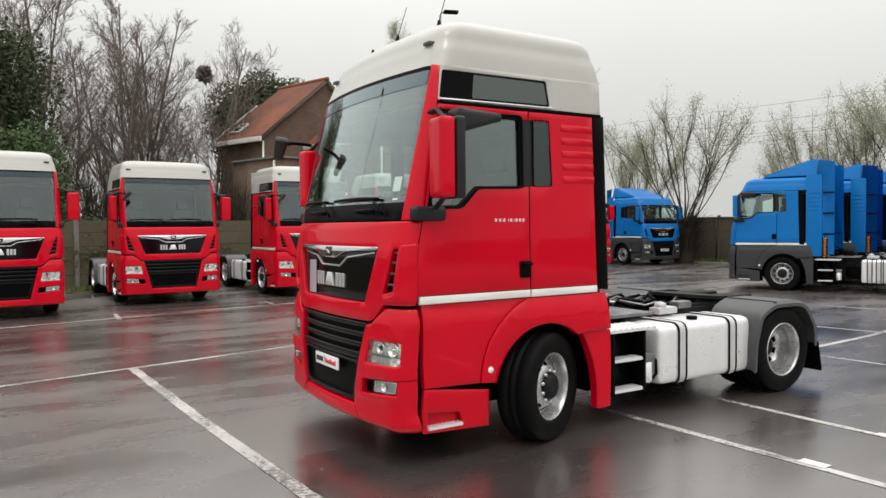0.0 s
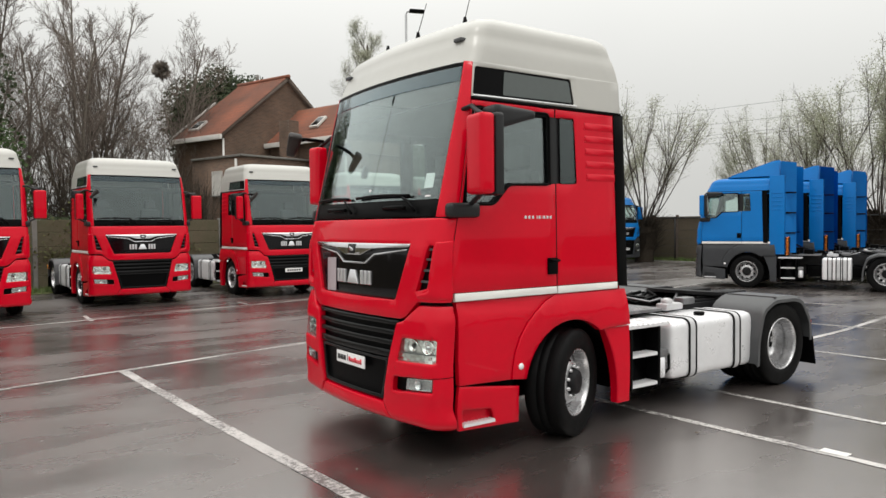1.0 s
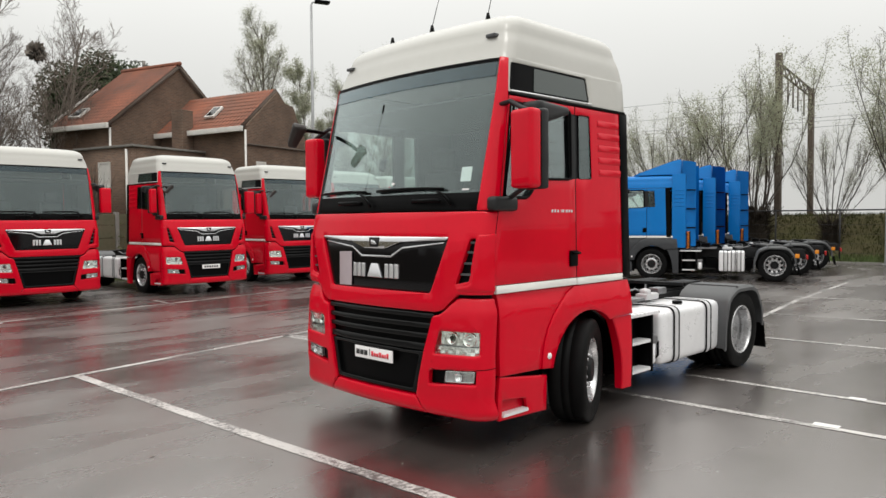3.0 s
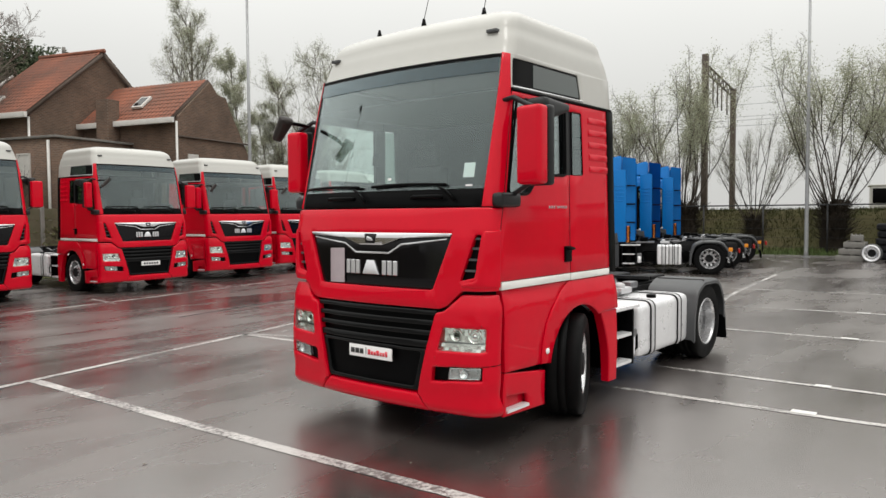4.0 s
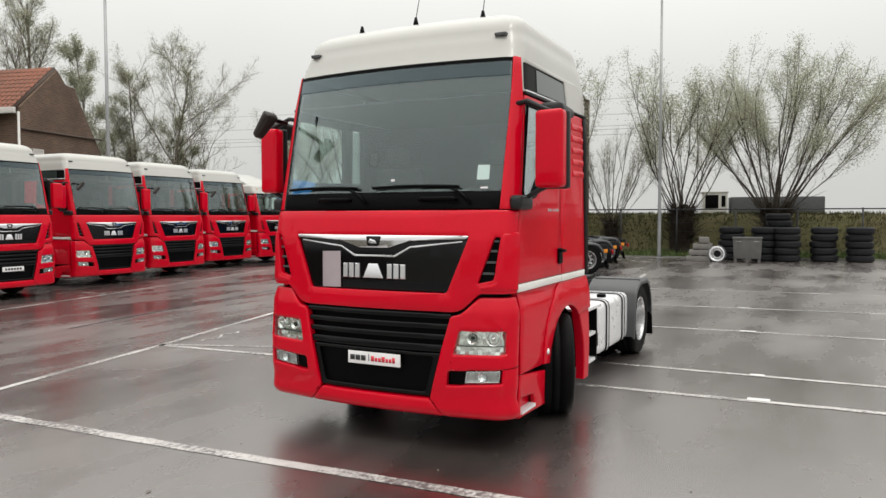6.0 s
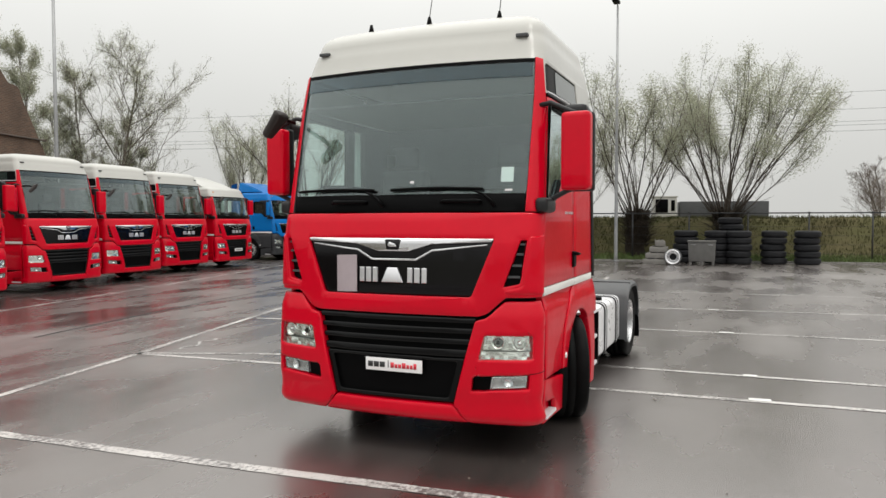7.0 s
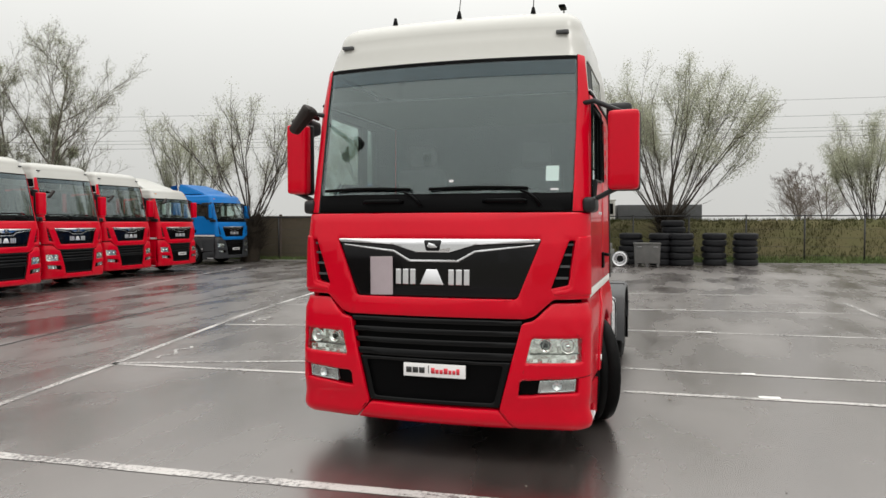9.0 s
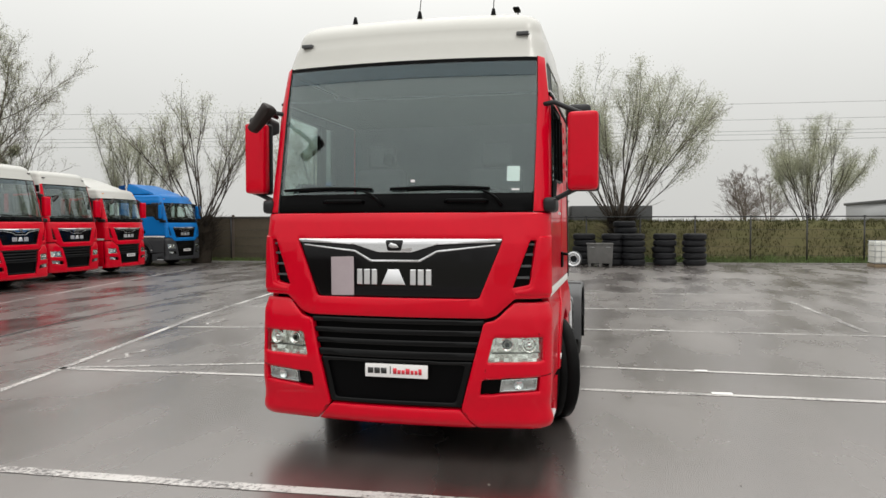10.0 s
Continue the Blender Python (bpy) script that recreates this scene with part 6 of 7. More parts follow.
screen = thing("wall_side", "solid brown screen wall behind the parked blue truck", "wall", kind="structure")
bm = bmesh.new()
box(bm, -0.03, 0.03, -1.22, 1.22, 0.05, 2.28, 0.01, seg=1)
screen_mesh = part("panel", bm, SCREEN, screen).data
screen.children[0].matrix_basis = pose(fence_x(21.2) + 0.12, 21.2, 0, 0, 0, -ang)
bm = bmesh.new()
box(bm, -0.06, 0.06, -0.06, 0.06, 0, 2.36, 0.01, seg=1)
spost = part("post", bm, RUST, screen).data
screen.children[1].matrix_basis = pose(fence_x(19.95) + 0.12, 19.95, 0, 0, 0, -ang)
for i in range(1, 6):
    for nm, me, yy in (("panel", screen_mesh, 21.2 + 2.5 * i), ("post", spost, 19.95 + 2.5 * i)):
        o = new(nm, me)
        o.parent = screen
        o.matrix_basis = pose(fence_x(yy) + 0.12, yy, 0, 0, 0, -ang)

# rough grass and weeds
def tufts(name, seed, count, place, hgt, mat, label):
    rng = random.Random(seed)
    V, F = [], []
    for i in range(count):
        x, y, z = place(rng)
        for k in range(3):
            a = rng.uniform(0, math.tau)
            h = hgt * rng.uniform(0.4, 1.3)
            d = Vector((math.cos(a) * 0.35 * h, math.sin(a) * 0.35 * h, h))
            s = Vector((-math.sin(a), math.cos(a), 0)) * 0.02
            p = Vector((x + rng.gauss(0, 0.06), y + rng.gauss(0, 0.06), z - 0.02))
            b = len(V)
            V += [p - s, p + s, p + d]
            F.append((b, b + 1, b + 2))
    me = bpy.data.meshes.new(name)
    me.from_pydata([tuple(v) for v in V], [], F)
    me.materials.append(mat)
    tagged(new(name, me), label, "grass", kind="stuff")


BANKZ = ((-0.55, 0.03), (0.2, 0.08), (0.9, 0.35), (1.8, 0.95), (2.7, 1.65), (3.6, 1.98), (6.0, 2.04))


def on_bank(rng):
    y, o = rng.uniform(-14, 34), rng.uniform(-0.4, 4.5)
    return fence_x(y) + o, y, interp(BANKZ, o)


def on_verge(rng):
    y, o = rng.uniform(-14, 30), rng.uniform(-0.5, 0.6)
    return fence_x(y) + o, y, interp(BANKZ, o)


def rear_verge(rng):
    x, o = rng.uniform(-10, 27), rng.uniform(-1.25, -0.1)
    return x, wall_y(x) + o, 0.03


WEED = material("dry_weeds", (0.088, 0.080, 0.041), 0.9, second=(0.060, 0.068, 0.027), scale=0.4, spec=0.08)
FRESH = material("fresh_grass", (0.07, 0.13, 0.025), 0.85, second=(0.10, 0.12, 0.04), scale=0.8)
tufts("weeds", 11, 14000, on_bank, 0.17, WEED, "dry brown-green weeds on the bank")
tufts("grass", 12, 9000, on_verge, 0.19, FRESH, "fresh green grass along the fence foot")
tufts("grass", 13, 3500, rear_verge, 0.18, FRESH, "rough grass along the rear wall")

# ---------------------------------------------------------------- trees
w1 = pollard_willow(31, 10.5, 28, 0.84, 900, "broad pollard willow with arching rods and leafy plumes", 0.10)
w1.matrix_basis = pose(33.1, 5.9, 0.1)
w2 = pollard_willow(22, 9.9, 17, 0.78, 650, "pollard willow with thinning autumn leaves")
w2.matrix_basis = pose(32.7, 9.9, 0.1, 0, 0, 40)
w3 = pollard_willow(23, 9.6, 16, 0.86, 230, "nearly leafless pollard willow with arching rods")
w3.matrix_basis = pose(28.7, 25.85, 0.0, 0, 0, 100)


def again(src, x, y, z, a, s, narrow=1.0):
    o = copy_thing(src, pose(x, y, z, 0, 0, a))
    o.scale = (s * narrow, s * narrow, s)
    return o


again(w2, 31.8, 16.05, 0.1, 200, 1.0)
again(w3, 33.0, 13.3, 0.1, 310, 0.72, 0.8)
again(w3, 32.6, 18.6, 0.1, 20, 0.88)
again(w2, 32.2, 20.9, 0.1, 130, 0.80)
again(w2, 31.6, 31.6, 0.1, 60, 0.84)
w4 = pollard_willow(34, 10.0, 24, 0.72, 1000, "leafy pollard willow on the far bank")
w4.matrix_basis = pose(54.0, -7.6, -0.5, 0, 0, 30)
c1 = bare_tree(51, 10.1, "forked tree with dark boughs and thin autumn leaves", TWIG, 0.10, "half-bare trees", 0.60, 1, 10, low=0.62)
c1.matrix_basis = pose(26.6, 36.0, 0)
c2 = bare_tree(52, 9.8, "slender half-bare tree with grey-green leaves", TWIG, 0.2, "half-bare trees", 0.27, 2, 11)
c2.matrix_basis = pose(25.0, 37.6, 0)
again(c2, 22.0, 36.8, 0.0, 70, 1.05, 0.8)
c3 = bare_tree(53, 13.2, "tall half-bare tree with pale leaves behind the house", TWIG, 0.3, "half-bare trees", 0.34, 1, 12)
c3.matrix_basis = pose(22.3, 41.2, 0)
again(c2, 28.0, 38.0, 0.0, 200, 0.75)
t1 = bare_tree(31, 12.6, "tall leafless tree with dense upswept twigs", None, 0.16, wide=0.36, stems=2)
t1.matrix_basis = pose(9.4, 41.8, 0)
t2 = bare_tree(32, 14.2, "tall leafless tree with several leaders", None, 0.14, wide=0.30, stems=3)
t2.matrix_basis = pose(5.0, 41.0, 0, 0, 0, 50)
for src, x, y, a, s in ((t1, 7.4, 42.5, 120, 1.08), (t2, 2.8, 40.5, 200, 1.0), (t1, 0.8, 41.5, 290, 1.08), (t1, -3.0, 40.0, 20, 1.1), (t2, 6.2, 45.0, 300, 0.97), (t2, 30.2, 65.0, 0, 0.9), (t1, 24.0, 60.0, 60, 0.95), (t1, 62.0, -4.8, 70, 0.42), (t1, 63.5, -6.6, 10, 0.45), (t1, 72.0, -6.0, 140, 0.5)):
    again(src, x, y, 0.0 if x < 50 else 0.6, a, s, 1.0 if x < 50 else 1.6)
bush("birds_nest", 3, 0.17, 0.17, 0.16, 500, TWIG, 0.4, "dark round bird's nest of twigs", "nest", pose(9.47, 41.66, 10.0))
bush("ivy_tree", 41, 3.5, 2.8, 4.7, 60000, IVY, 0.20, "dense dark ivy-clad tree beside the house", "tree", pose(14.3, 46.6, 0), 16, 2.2)
bush("conifer", 42, 2.9, 2.6, 6.6, 12000, IVY, 0.17, "tall dark evergreen tree with gaps in its crown", "tree", pose(-0.6, 36.0, 0), 30, 0.0, 0.52)
bush("shrub", 43, 2.6, 1.6, 2.9, 15000, HEDGE, 0.14, "dark green shrub behind the wall", "shrub", pose(-0.3, 30.2, 0), 10)
bush("shrub", 44, 2.2, 1.3, 1.2, 9000, IVY, 0.12, "low dark green shrub behind the wall", "shrub", pose(3.4, 31.0, 0), 10)


def bare_hedge(x0, y0, h0, x1, y1, h1, label):
    """A tall unclipped hedge of leafless brown shoots with an almost level top."""
    rng = random.Random(61)
    H = thing("hedge", label, "hedge")
    V, F = [], []
    for k in range(1500):
        t = rng.random()
        p = Vector((x0 + (x1 - x0) * t, y0 + (y1 - y0) * t + rng.gauss(0, 0.45), rng.uniform(-0.1, 1.4)))
        top = (h0 + (h1 - h0) * t) * rng.uniform(0.90, 1.02)
        pts, _ = curve_pts(p, Vector((rng.gauss(0, 0.12), rng.gauss(0, 0.12), 1)).normalized(), (top - p.z) * rng.uniform(0.6, 1.0), 5, rng, 0.02, 0.08)
        limb(V, F, pts, 0.022, 0.006, 3)
        for e in (1, 2, 3, 4):
            w, _ = curve_pts(pts[e], Vector((rng.gauss(0, 0.6), rng.gauss(0, 0.6), 0.8)).normalized(), rng.uniform(0.3, 0.8), 3, rng, 0.05, 0.15)
            if w[-1].z < top * 1.02:
                limb(V, F, w, 0.010, 0.004, 3)
    mesh_part("brushwood", V, F, RODBARK, H, "dense dark brown shoots")["kind"] = "stuff"
    return H


bare_hedge(-3.5, 36.0, 5.5, 9.6, 35.2, 4.8, "tall dark brown leafless hedge behind the yard wall")

# weeds and creepers hanging over the yard wall
rc = random.Random(62)
V, F = [], []
for k in range(90):
    cx, cz, w = rc.uniform(-8, 27), rc.uniform(0.3, 2.15), rc.uniform(0.2, 0.8)
    for j in range(int(120 * w)):
        x = cx + rc.gauss(0, w * 0.7)
        leaf(V, F, Vector((x, wall_y(x) - 0.06 - abs(rc.gauss(0, 0.05)), max(0.05, cz + rc.gauss(0, w * 0.45)))), rc, rc.uniform(0.05, 0.12), 0.4)
creeper = bpy.data.meshes.new("creeper")
creeper.from_pydata([tuple(v) for v in V], [], F)
creeper.materials.append(WEED)
tagged(new("creeper", creeper), "dry brown-green creeper clinging to the yard wall", "creeper", kind="stuff")

# ---------------------------------------------------------------- houses
BRICKS = bpy.data.materials.new("brown_brickwork")
BRICKS.use_nodes = True
bn, bl_ = BRICKS.node_tree.nodes, BRICKS.node_tree.links
btc, bsep, badd, bcomb, btex = (bn.new("ShaderNode" + k) for k in ("TexCoord", "SeparateXYZ", "Math", "CombineXYZ", "TexBrick"))
bl_.new(btc.outputs["Object"], bsep.inputs[0])
bl_.new(bsep.outputs["X"], badd.inputs[0])
bl_.new(bsep.outputs["Y"], badd.inputs[1])
bl_.new(badd.outputs[0], bcomb.inputs["X"])
bl_.new(bsep.outputs["Z"], bcomb.inputs["Y"])
bl_.new(bcomb.outputs[0], btex.inputs["Vector"])
btex.inputs["Scale"].default_value = 1.0
btex.inputs["Brick Width"].default_value, btex.inputs["Row Height"].default_value, btex.inputs["Mortar Size"].default_value = 0.22, 0.072, 0.008
btex.inputs["Color1"].default_value, btex.inputs["Color2"].default_value, btex.inputs["Mortar"].default_value = (0.140, 0.080, 0.052, 1), (0.092, 0.054, 0.038, 1), (0.16, 0.13, 0.10, 1)
bnz = bn.new("ShaderNodeTexNoise")
bnz.inputs["Scale"].default_value, bnz.inputs["Detail"].default_value = 0.7, 6.0
bl_.new(btc.outputs["Object"], bnz.inputs["Vector"])
bmx = bn.new("ShaderNodeMix")
bmx.data_type, bmx.blend_type = "RGBA", "MULTIPLY"
bmx.inputs[0].default_value = 0.7
brp = bn.new("ShaderNodeMapRange")
brp.inputs["From Min"].default_value, brp.inputs["From Max"].default_value, brp.inputs["To Min"].default_value, brp.inputs["To Max"].default_value = 0.3, 0.7, 0.55, 1.25
bl_.new(bnz.outputs["Fac"], brp.inputs[0])
bl_.new(btex.outputs["Color"], bmx.inputs[6])
bl_.new(brp.outputs[0], bmx.inputs[7])
bl_.new(bmx.outputs[2], bn["Principled BSDF"].inputs["Base Color"])
bn["Principled BSDF"].inputs["Roughness"].default_value = 0.9
bbp = bn.new("ShaderNodeBump")
bbp.inputs["Strength"].default_value, bbp.inputs["Distance"].default_value = 0.5, 0.02
bl_.new(btex.outputs["Fac"], bbp.inputs["Height"])
bbp.invert = True
bl_.new(bbp.outputs[0], bn["Principled BSDF"].inputs["Normal"])


def tiled_slope(name, parent, eave0, eave1, ridge1, ridge0, label):
    """A roof slope with overlapping courses of wavy pantiles, in real relief."""
    e0, e1, r1, r0 = (Vector(p) for p in (eave0, eave1, ridge1, ridge0))
    wide, high = (e1 - e0).length, (r0 - e0).length
    cols, courses = max(4, int(wide / 0.06)), max(3, int(high / 0.30))
    n = (e1 - e0).cross(r0 - e0).normalized()
    if n.z < 0:
        n = -n
    V, F = [], []
    for c in range(courses):
        for t, lift in ((c / courses, 0.034), ((c + 1.02) / courses, 0.012)):
            a, b = e0.lerp(r0, min(1, t)), e1.lerp(r1, min(1, t))
            for i in range(cols + 1):
                V.append(a.lerp(b, i / cols) + n * (lift + 0.022 * math.cos(i / cols * wide / 0.24 * math.tau)))
        base = c * 2 * (cols + 1)
        for i in range(cols):
            F.append((base + i, base + i + 1, base + cols + 2 + i, base + cols + 1 + i))
    ob = mesh_part(name, V, F, TILE, parent, label)
    ob["kind"] = "stuff"
    bm = bmesh.new()
    vs = [bm.verts.new(p + n * k) for k in (-0.15, 0.005) for p in (e0, e1, r1, r0)]
    for q in ((0, 1, 2, 3), (7, 6, 5, 4), (0, 4, 5, 1), (1, 5, 6, 2), (2, 6, 7, 3), (3, 7, 4, 0)):
        bm.faces.new([vs[i] for i in q])
    part("roof_deck", bm, BRICKWALL, parent)
    return ob


def gabled_wall(parent, pts, y0, y1, name="wall"):
    """A prism with outline (x, z) between two y planes."""
    bm = bmesh.new()
    a = [bm.verts.new((x, y0, z)) for x, z in pts]
    b = [bm.verts.new((x, y1, z)) for x, z in pts]
    for i in range(len(pts)):
        j = (i + 1) % len(pts)
        bm.faces.new((a[i], a[j], b[j], b[i]))
    bm.faces.new(a)
    bm.faces.new(b[::-1])
    bmesh.ops.recalc_face_normals(bm, faces=bm.faces[:])
    return part(name, bm, BRICKS, parent, "brown brick walls")


def house_window(parent, c, w, h, axis, shutter=True):
    """A small window let into a wall: frame, sill and pane."""
    m = Matrix.Translation(c) @ (Matrix() if axis == "y" else pose(0, 0, 0, 0, 0, -90))
    bm = bmesh.new()
    for x0, x1, z0, z1 in ((-w / 2, -w / 2 + 0.07, 0, h), (w / 2 - 0.07, w / 2, 0, h), (-w / 2 + 0.07, w / 2 - 0.07, 0, 0.07), (-w / 2 + 0.07, w / 2 - 0.07, h - 0.07, h)):
        box(bm, x0, x1, -0.05, 0.02, z0, z1, m=m)
    fr = part("window", bm, TRIM, parent, "pale framed window")
    bm = bmesh.new()
    box(bm, -w / 2 + 0.07, w / 2 - 0.07, -0.03, 0.01, 0.07, h - 0.07, m=m)
    part("pane", bm, TRIM if shutter else SIDEGLASS, fr, "closed pale blind" if shutter else "dark pane")
    bm = bmesh.new()
    box(bm, -w / 2 - 0.06, w / 2 + 0.06, -0.12, 0.0, -0.07, -0.01, 0.01, m=m)
    part("sill", bm, CONCRETE, fr)


def skylight(parent, p0, u, v, n, w, h):
    """A small roof light lying in a slope."""
    m = Matrix.Translation(p0) @ Matrix((u, v, n)).transposed().to_4x4()
    bm = bmesh.new()
    box(bm, -w / 2, w / 2, -h / 2, h / 2, 0.02, 0.14, 0.01, m=m)
    r = part("skylight", bm, TRIM, parent, "pale roof light")
    bm = bmesh.new()
    box(bm, -w / 2 + 0.07, w / 2 - 0.07, -h / 2 + 0.07, h / 2 - 0.07, 0.13, 0.148, m=m)
    part("pane", bm, PIANO, r)


h1 = thing("house", "brown brick gabled house with orange tile roof", "house", "brick houses", at=pose(15.41, 39.0, 0, 0, 0, 18))
gabled_wall(h1, [(-4.1, -0.2), (4.1, -0.2), (4.1, 6.62), (0, 9.9), (-4.1, 6.62)], 0.15, 4.1)
tiled_slope("roof", h1, (-4.42, 0, 6.5), (-4.42, 4.2, 6.5), (0, 4.2, 10.02), (0, 0, 10.02), "orange pantile roof slope")
tiled_slope("roof", h1, (4.42, 0, 6.5), (4.42, 4.2, 6.5), (0, 4.2, 10.02), (0, 0, 10.02), "orange pantile roof slope")
bm = bmesh.new()
tube(bm, [(0, -0.05, 10.06), (0, 4.25, 10.06)], 0.11, 10)
part("ridge", bm, TILE, h1, "ridge tiles")
bm = bmesh.new()
box(bm, -4.54, -4.40, -0.05, 4.25, 6.30, 6.54, 0.02)
part("gutter", bm, TRIM, h1, "off-white eaves board")
bm = bmesh.new()
tube(bm, [(-4.22, 0.1, 6.35), (-4.22, 0.1, 0.1)], 0.05, 8)
part("downpipe", bm, TRIM, h1)
d = Vector((4.42, 0, 3.52)).normalized()
bm = bmesh.new()
tube(bm, [(-4.42, 4.24, 6.62), (-1.6, 4.24, 8.87)], 0.06, 8)
part("verge_board", bm, TRIM, h1, "pale far verge")
bm = bmesh.new()
box(bm, 0.35, 0.62, 3.0, 3.3, 9.2, 10.25, 0.02)
part("chimney", bm, BRICKS, h1, "small chimney behind the ridge")
bm = bmesh.new()
tube(bm, [(0.48, 3.15, 10.2), (0.48, 3.15, 10.62)], 0.09, 10)
part("chimney_pot", bm, CONCRETE, h1, "grey chimney pot")
skylight(h1, (-3.5, 3.1, 7.22), Vector((0, 1, 0)), d, Vector((-0.623, 0, 0.782)), 0.8, 0.8)

h2 = thing("house", "lower brown brick house with orange tile roof", "house", "brick houses", at=pose(17.74, 33.5, 0, 0, 0, 14.5))
gabled_wall(h2, [(-2.1, -0.2), (2.66, -0.2), (2.66, 4.9), (1.32, 7.05), (1.06, 7.6), (0.48, 7.68), (0, 8.2), (-2.1, 6.36)], 0.0, 8.0)
tiled_slope("roof", h2, (-2.4, 0.12, 6.25), (-2.4, 8.0, 6.25), (0, 8.0, 8.34), (0, 0.12, 8.34), "orange pantile roof slope")
bm = bmesh.new()
box(bm, -2.52, -2.38, -0.05, 8.0, 6.06, 6.30, 0.02)
part("gutter", bm, TRIM, h2, "off-white eaves board")
bm = bmesh.new()
tube(bm, [(-2.2, 0.0, 6.15), (-2.2, 0.0, 0.1)], 0.05, 8)
part("downpipe", bm, TRIM, h2)
bm = bmesh.new()
box(bm, -2.80, -2.12, 3.55, 4.30, -0.1, 7.30, 0.03)
part("chimney", bm, BRICKS, h2, "outside brick chimney stack")
bm = bmesh.new()
box(bm, -2.15, 2.7, -0.08, 0.0, 5.45, 5.53)
part("string_course", bm, BRICKWALL, h2)
house_window(h2, (-1.25, -0.01, 4.05), 0.62, 0.68, "y")
skylight(h2, (-1.35, 2.9, 7.20), Vector((0, 1, 0)), Vector((2.4, 0, 2.09)).normalized(), Vector((-0.657, 0, 0.754)), 0.62, 0.85)

an = thing("annex", "flat-roofed brown brick annex with a white window", "building", "brick houses", at=pose(11.12, 34.6, 0, 0, 0, 16))
bm = bmesh.new()
box(bm, -0.0, 6.2, 0.0, 4.0, -0.2, 5.2)
part("wall", bm, BRICKS, an, "brown brick walls")
bm = bmesh.new()
box(bm, -0.1, 6.2, -0.1, 4.0, 5.2, 5.30, 0.02)
part("coping", bm, CONCRETE, an)
bm = bmesh.new()
tube(bm, [(-0.07, 0.35, 5.1), (-0.07, 0.35, 0.5)], 0.06, 8)
part("downpipe", bm, TRIM, an, "pale downpipe")
house_window(an, (-0.01, 1.9, 3.45), 0.8, 1.15, "x")

# ---------------------------------------------------------------- masts, wires, far things
def street_lamp(x, y, h, a):
    L = thing("street_lamp", "tall galvanised lamp post with a dark head", "street lamp", "yard lamps", at=pose(x, y, 0, 0, 0, a))
    bm = bmesh.new()
    tube(bm, [(0, 0, 0), (0, 0, 0.25), (0, 0, h * 0.5), (0, 0, h - 0.15)], 0.10, 12, 0.05)
    part("pole", bm, GALV, L, "galvanised tapered pole")
    bm = bmesh.new()
    tube(bm, [(0, 0, 0), (0, 0, 0.03)], 0.18, 14)
    part("base_plate", bm, GALV, L)
    bm = bmesh.new()
    tube(bm, [(0, 0, h - 0.2), (0.05, 0, h - 0.05), (0.25, 0, h)], 0.035, 8)
    part("arm", bm, GALV, L)
    bm = bmesh.new()
    box(bm, 0.15, 0.80, -0.15, 0.15, h - 0.06, h + 0.07, 0.05, seg=3)
    part("lamp_head", bm, BLACK, L, "dark lamp housing")
    return L


street_lamp(31.2, 10.65, 11.8, 180)
street_lamp(16.3, 28.6, 11.2, -20)
street_lamp(-7.9, 25.9, 11.8, -60)

ga = thing("railway_gantry", "brown steel railway gantry with a lattice beam", "gantry")
for x, y in ((35.0, 16.3), (42.3, 17.2)):
    bm = bmesh.new()
    box(bm, x - 0.14, x + 0.14, y - 0.14, y + 0.14, 0.5, 9.9 if x < 40 else 9.2, 0.02)
    part("mast", bm, RUST, ga, "brown steel mast")
bm = bmesh.new()
for dz in (0.0, 0.45):
    tube(bm, [(35.0, 16.3, 9.0 + dz), (42.3, 17.2, 8.7 + dz)], 0.06, 6)
for i in range(14):
    a, b = Vector((35.0, 16.3, 9.0)).lerp(Vector((42.3, 17.2, 8.7)), i / 14), Vector((35.0, 16.3, 9.45)).lerp(Vector((42.3, 17.2, 9.15)), (i + 1) / 14)
    tube(bm, [a, b] if i % 2 else [a + Vector((0, 0, 0.45)), b - Vector((0, 0, 0.45))], 0.035, 5)
part("lattice_beam", bm, RUST, ga, "lattice cross beam")
for t in (0.25, 0.4, 0.55, 0.75):
    bm = bmesh.new()
    p = Vector((35.0, 16.3, 9.0)).lerp(Vector((42.3, 17.2, 8.7)), t)
    tube(bm, [p, p - Vector((0, 0, 1.3))], 0.04, 6)
    part("drop_post", bm, RUST, ga)
for dx, z in ((4.5, 6.24), (5.0, 6.58), (8.0, 7.12), (8.6, 7.85), (9.0, 8.83)):
    bm = bmesh.new()
    tube(bm, [(fence_x(y) + dx, y, z + 0.0005 * (y - 10) ** 2 * 0.3) for y in range(-60, 90, 10)], 0.009, 4)
    tagged(finish("overhead_wire", bm, WIRE), "thin dark overhead railway wire", "wire", "railway wires")

CABWHITE = material("dull_white_cab_paint", (0.46, 0.45, 0.42), 0.45, vary=0.2, scale=2.0)
van = thing("parked_lorry", "white lorry cab behind the bank", "truck", at=pose(49.5, 10.4, 0.55, 0, 0, -80))
bm = bmesh.new()
box(bm, -0.75, 0.8, -1.1, 1.1, 0.9, 2.92, 0.15, seg=3)
box(bm, -0.85, 0.85, -1.14, 1.14, 2.88, 2.98, 0.04)
part("cab", bm, CABWHITE, van, "dull white cab")
bm = bmesh.new()
box(bm, -0.62, 0.22, -1.13, 1.13, 1.85, 2.76, 0.05)
box(bm, 0.40, 0.66, -1.13, 1.13, 1.95, 2.70, 0.04)
part("side_window", bm, BLACK, van, "dark cab window")
bm = bmesh.new()
box(bm, 1.0, 6.6, -1.1, 1.1, 0.8, 2.6, 0.05)
part("cargo_bed", bm, GREY, van, "dark flat cargo bed")
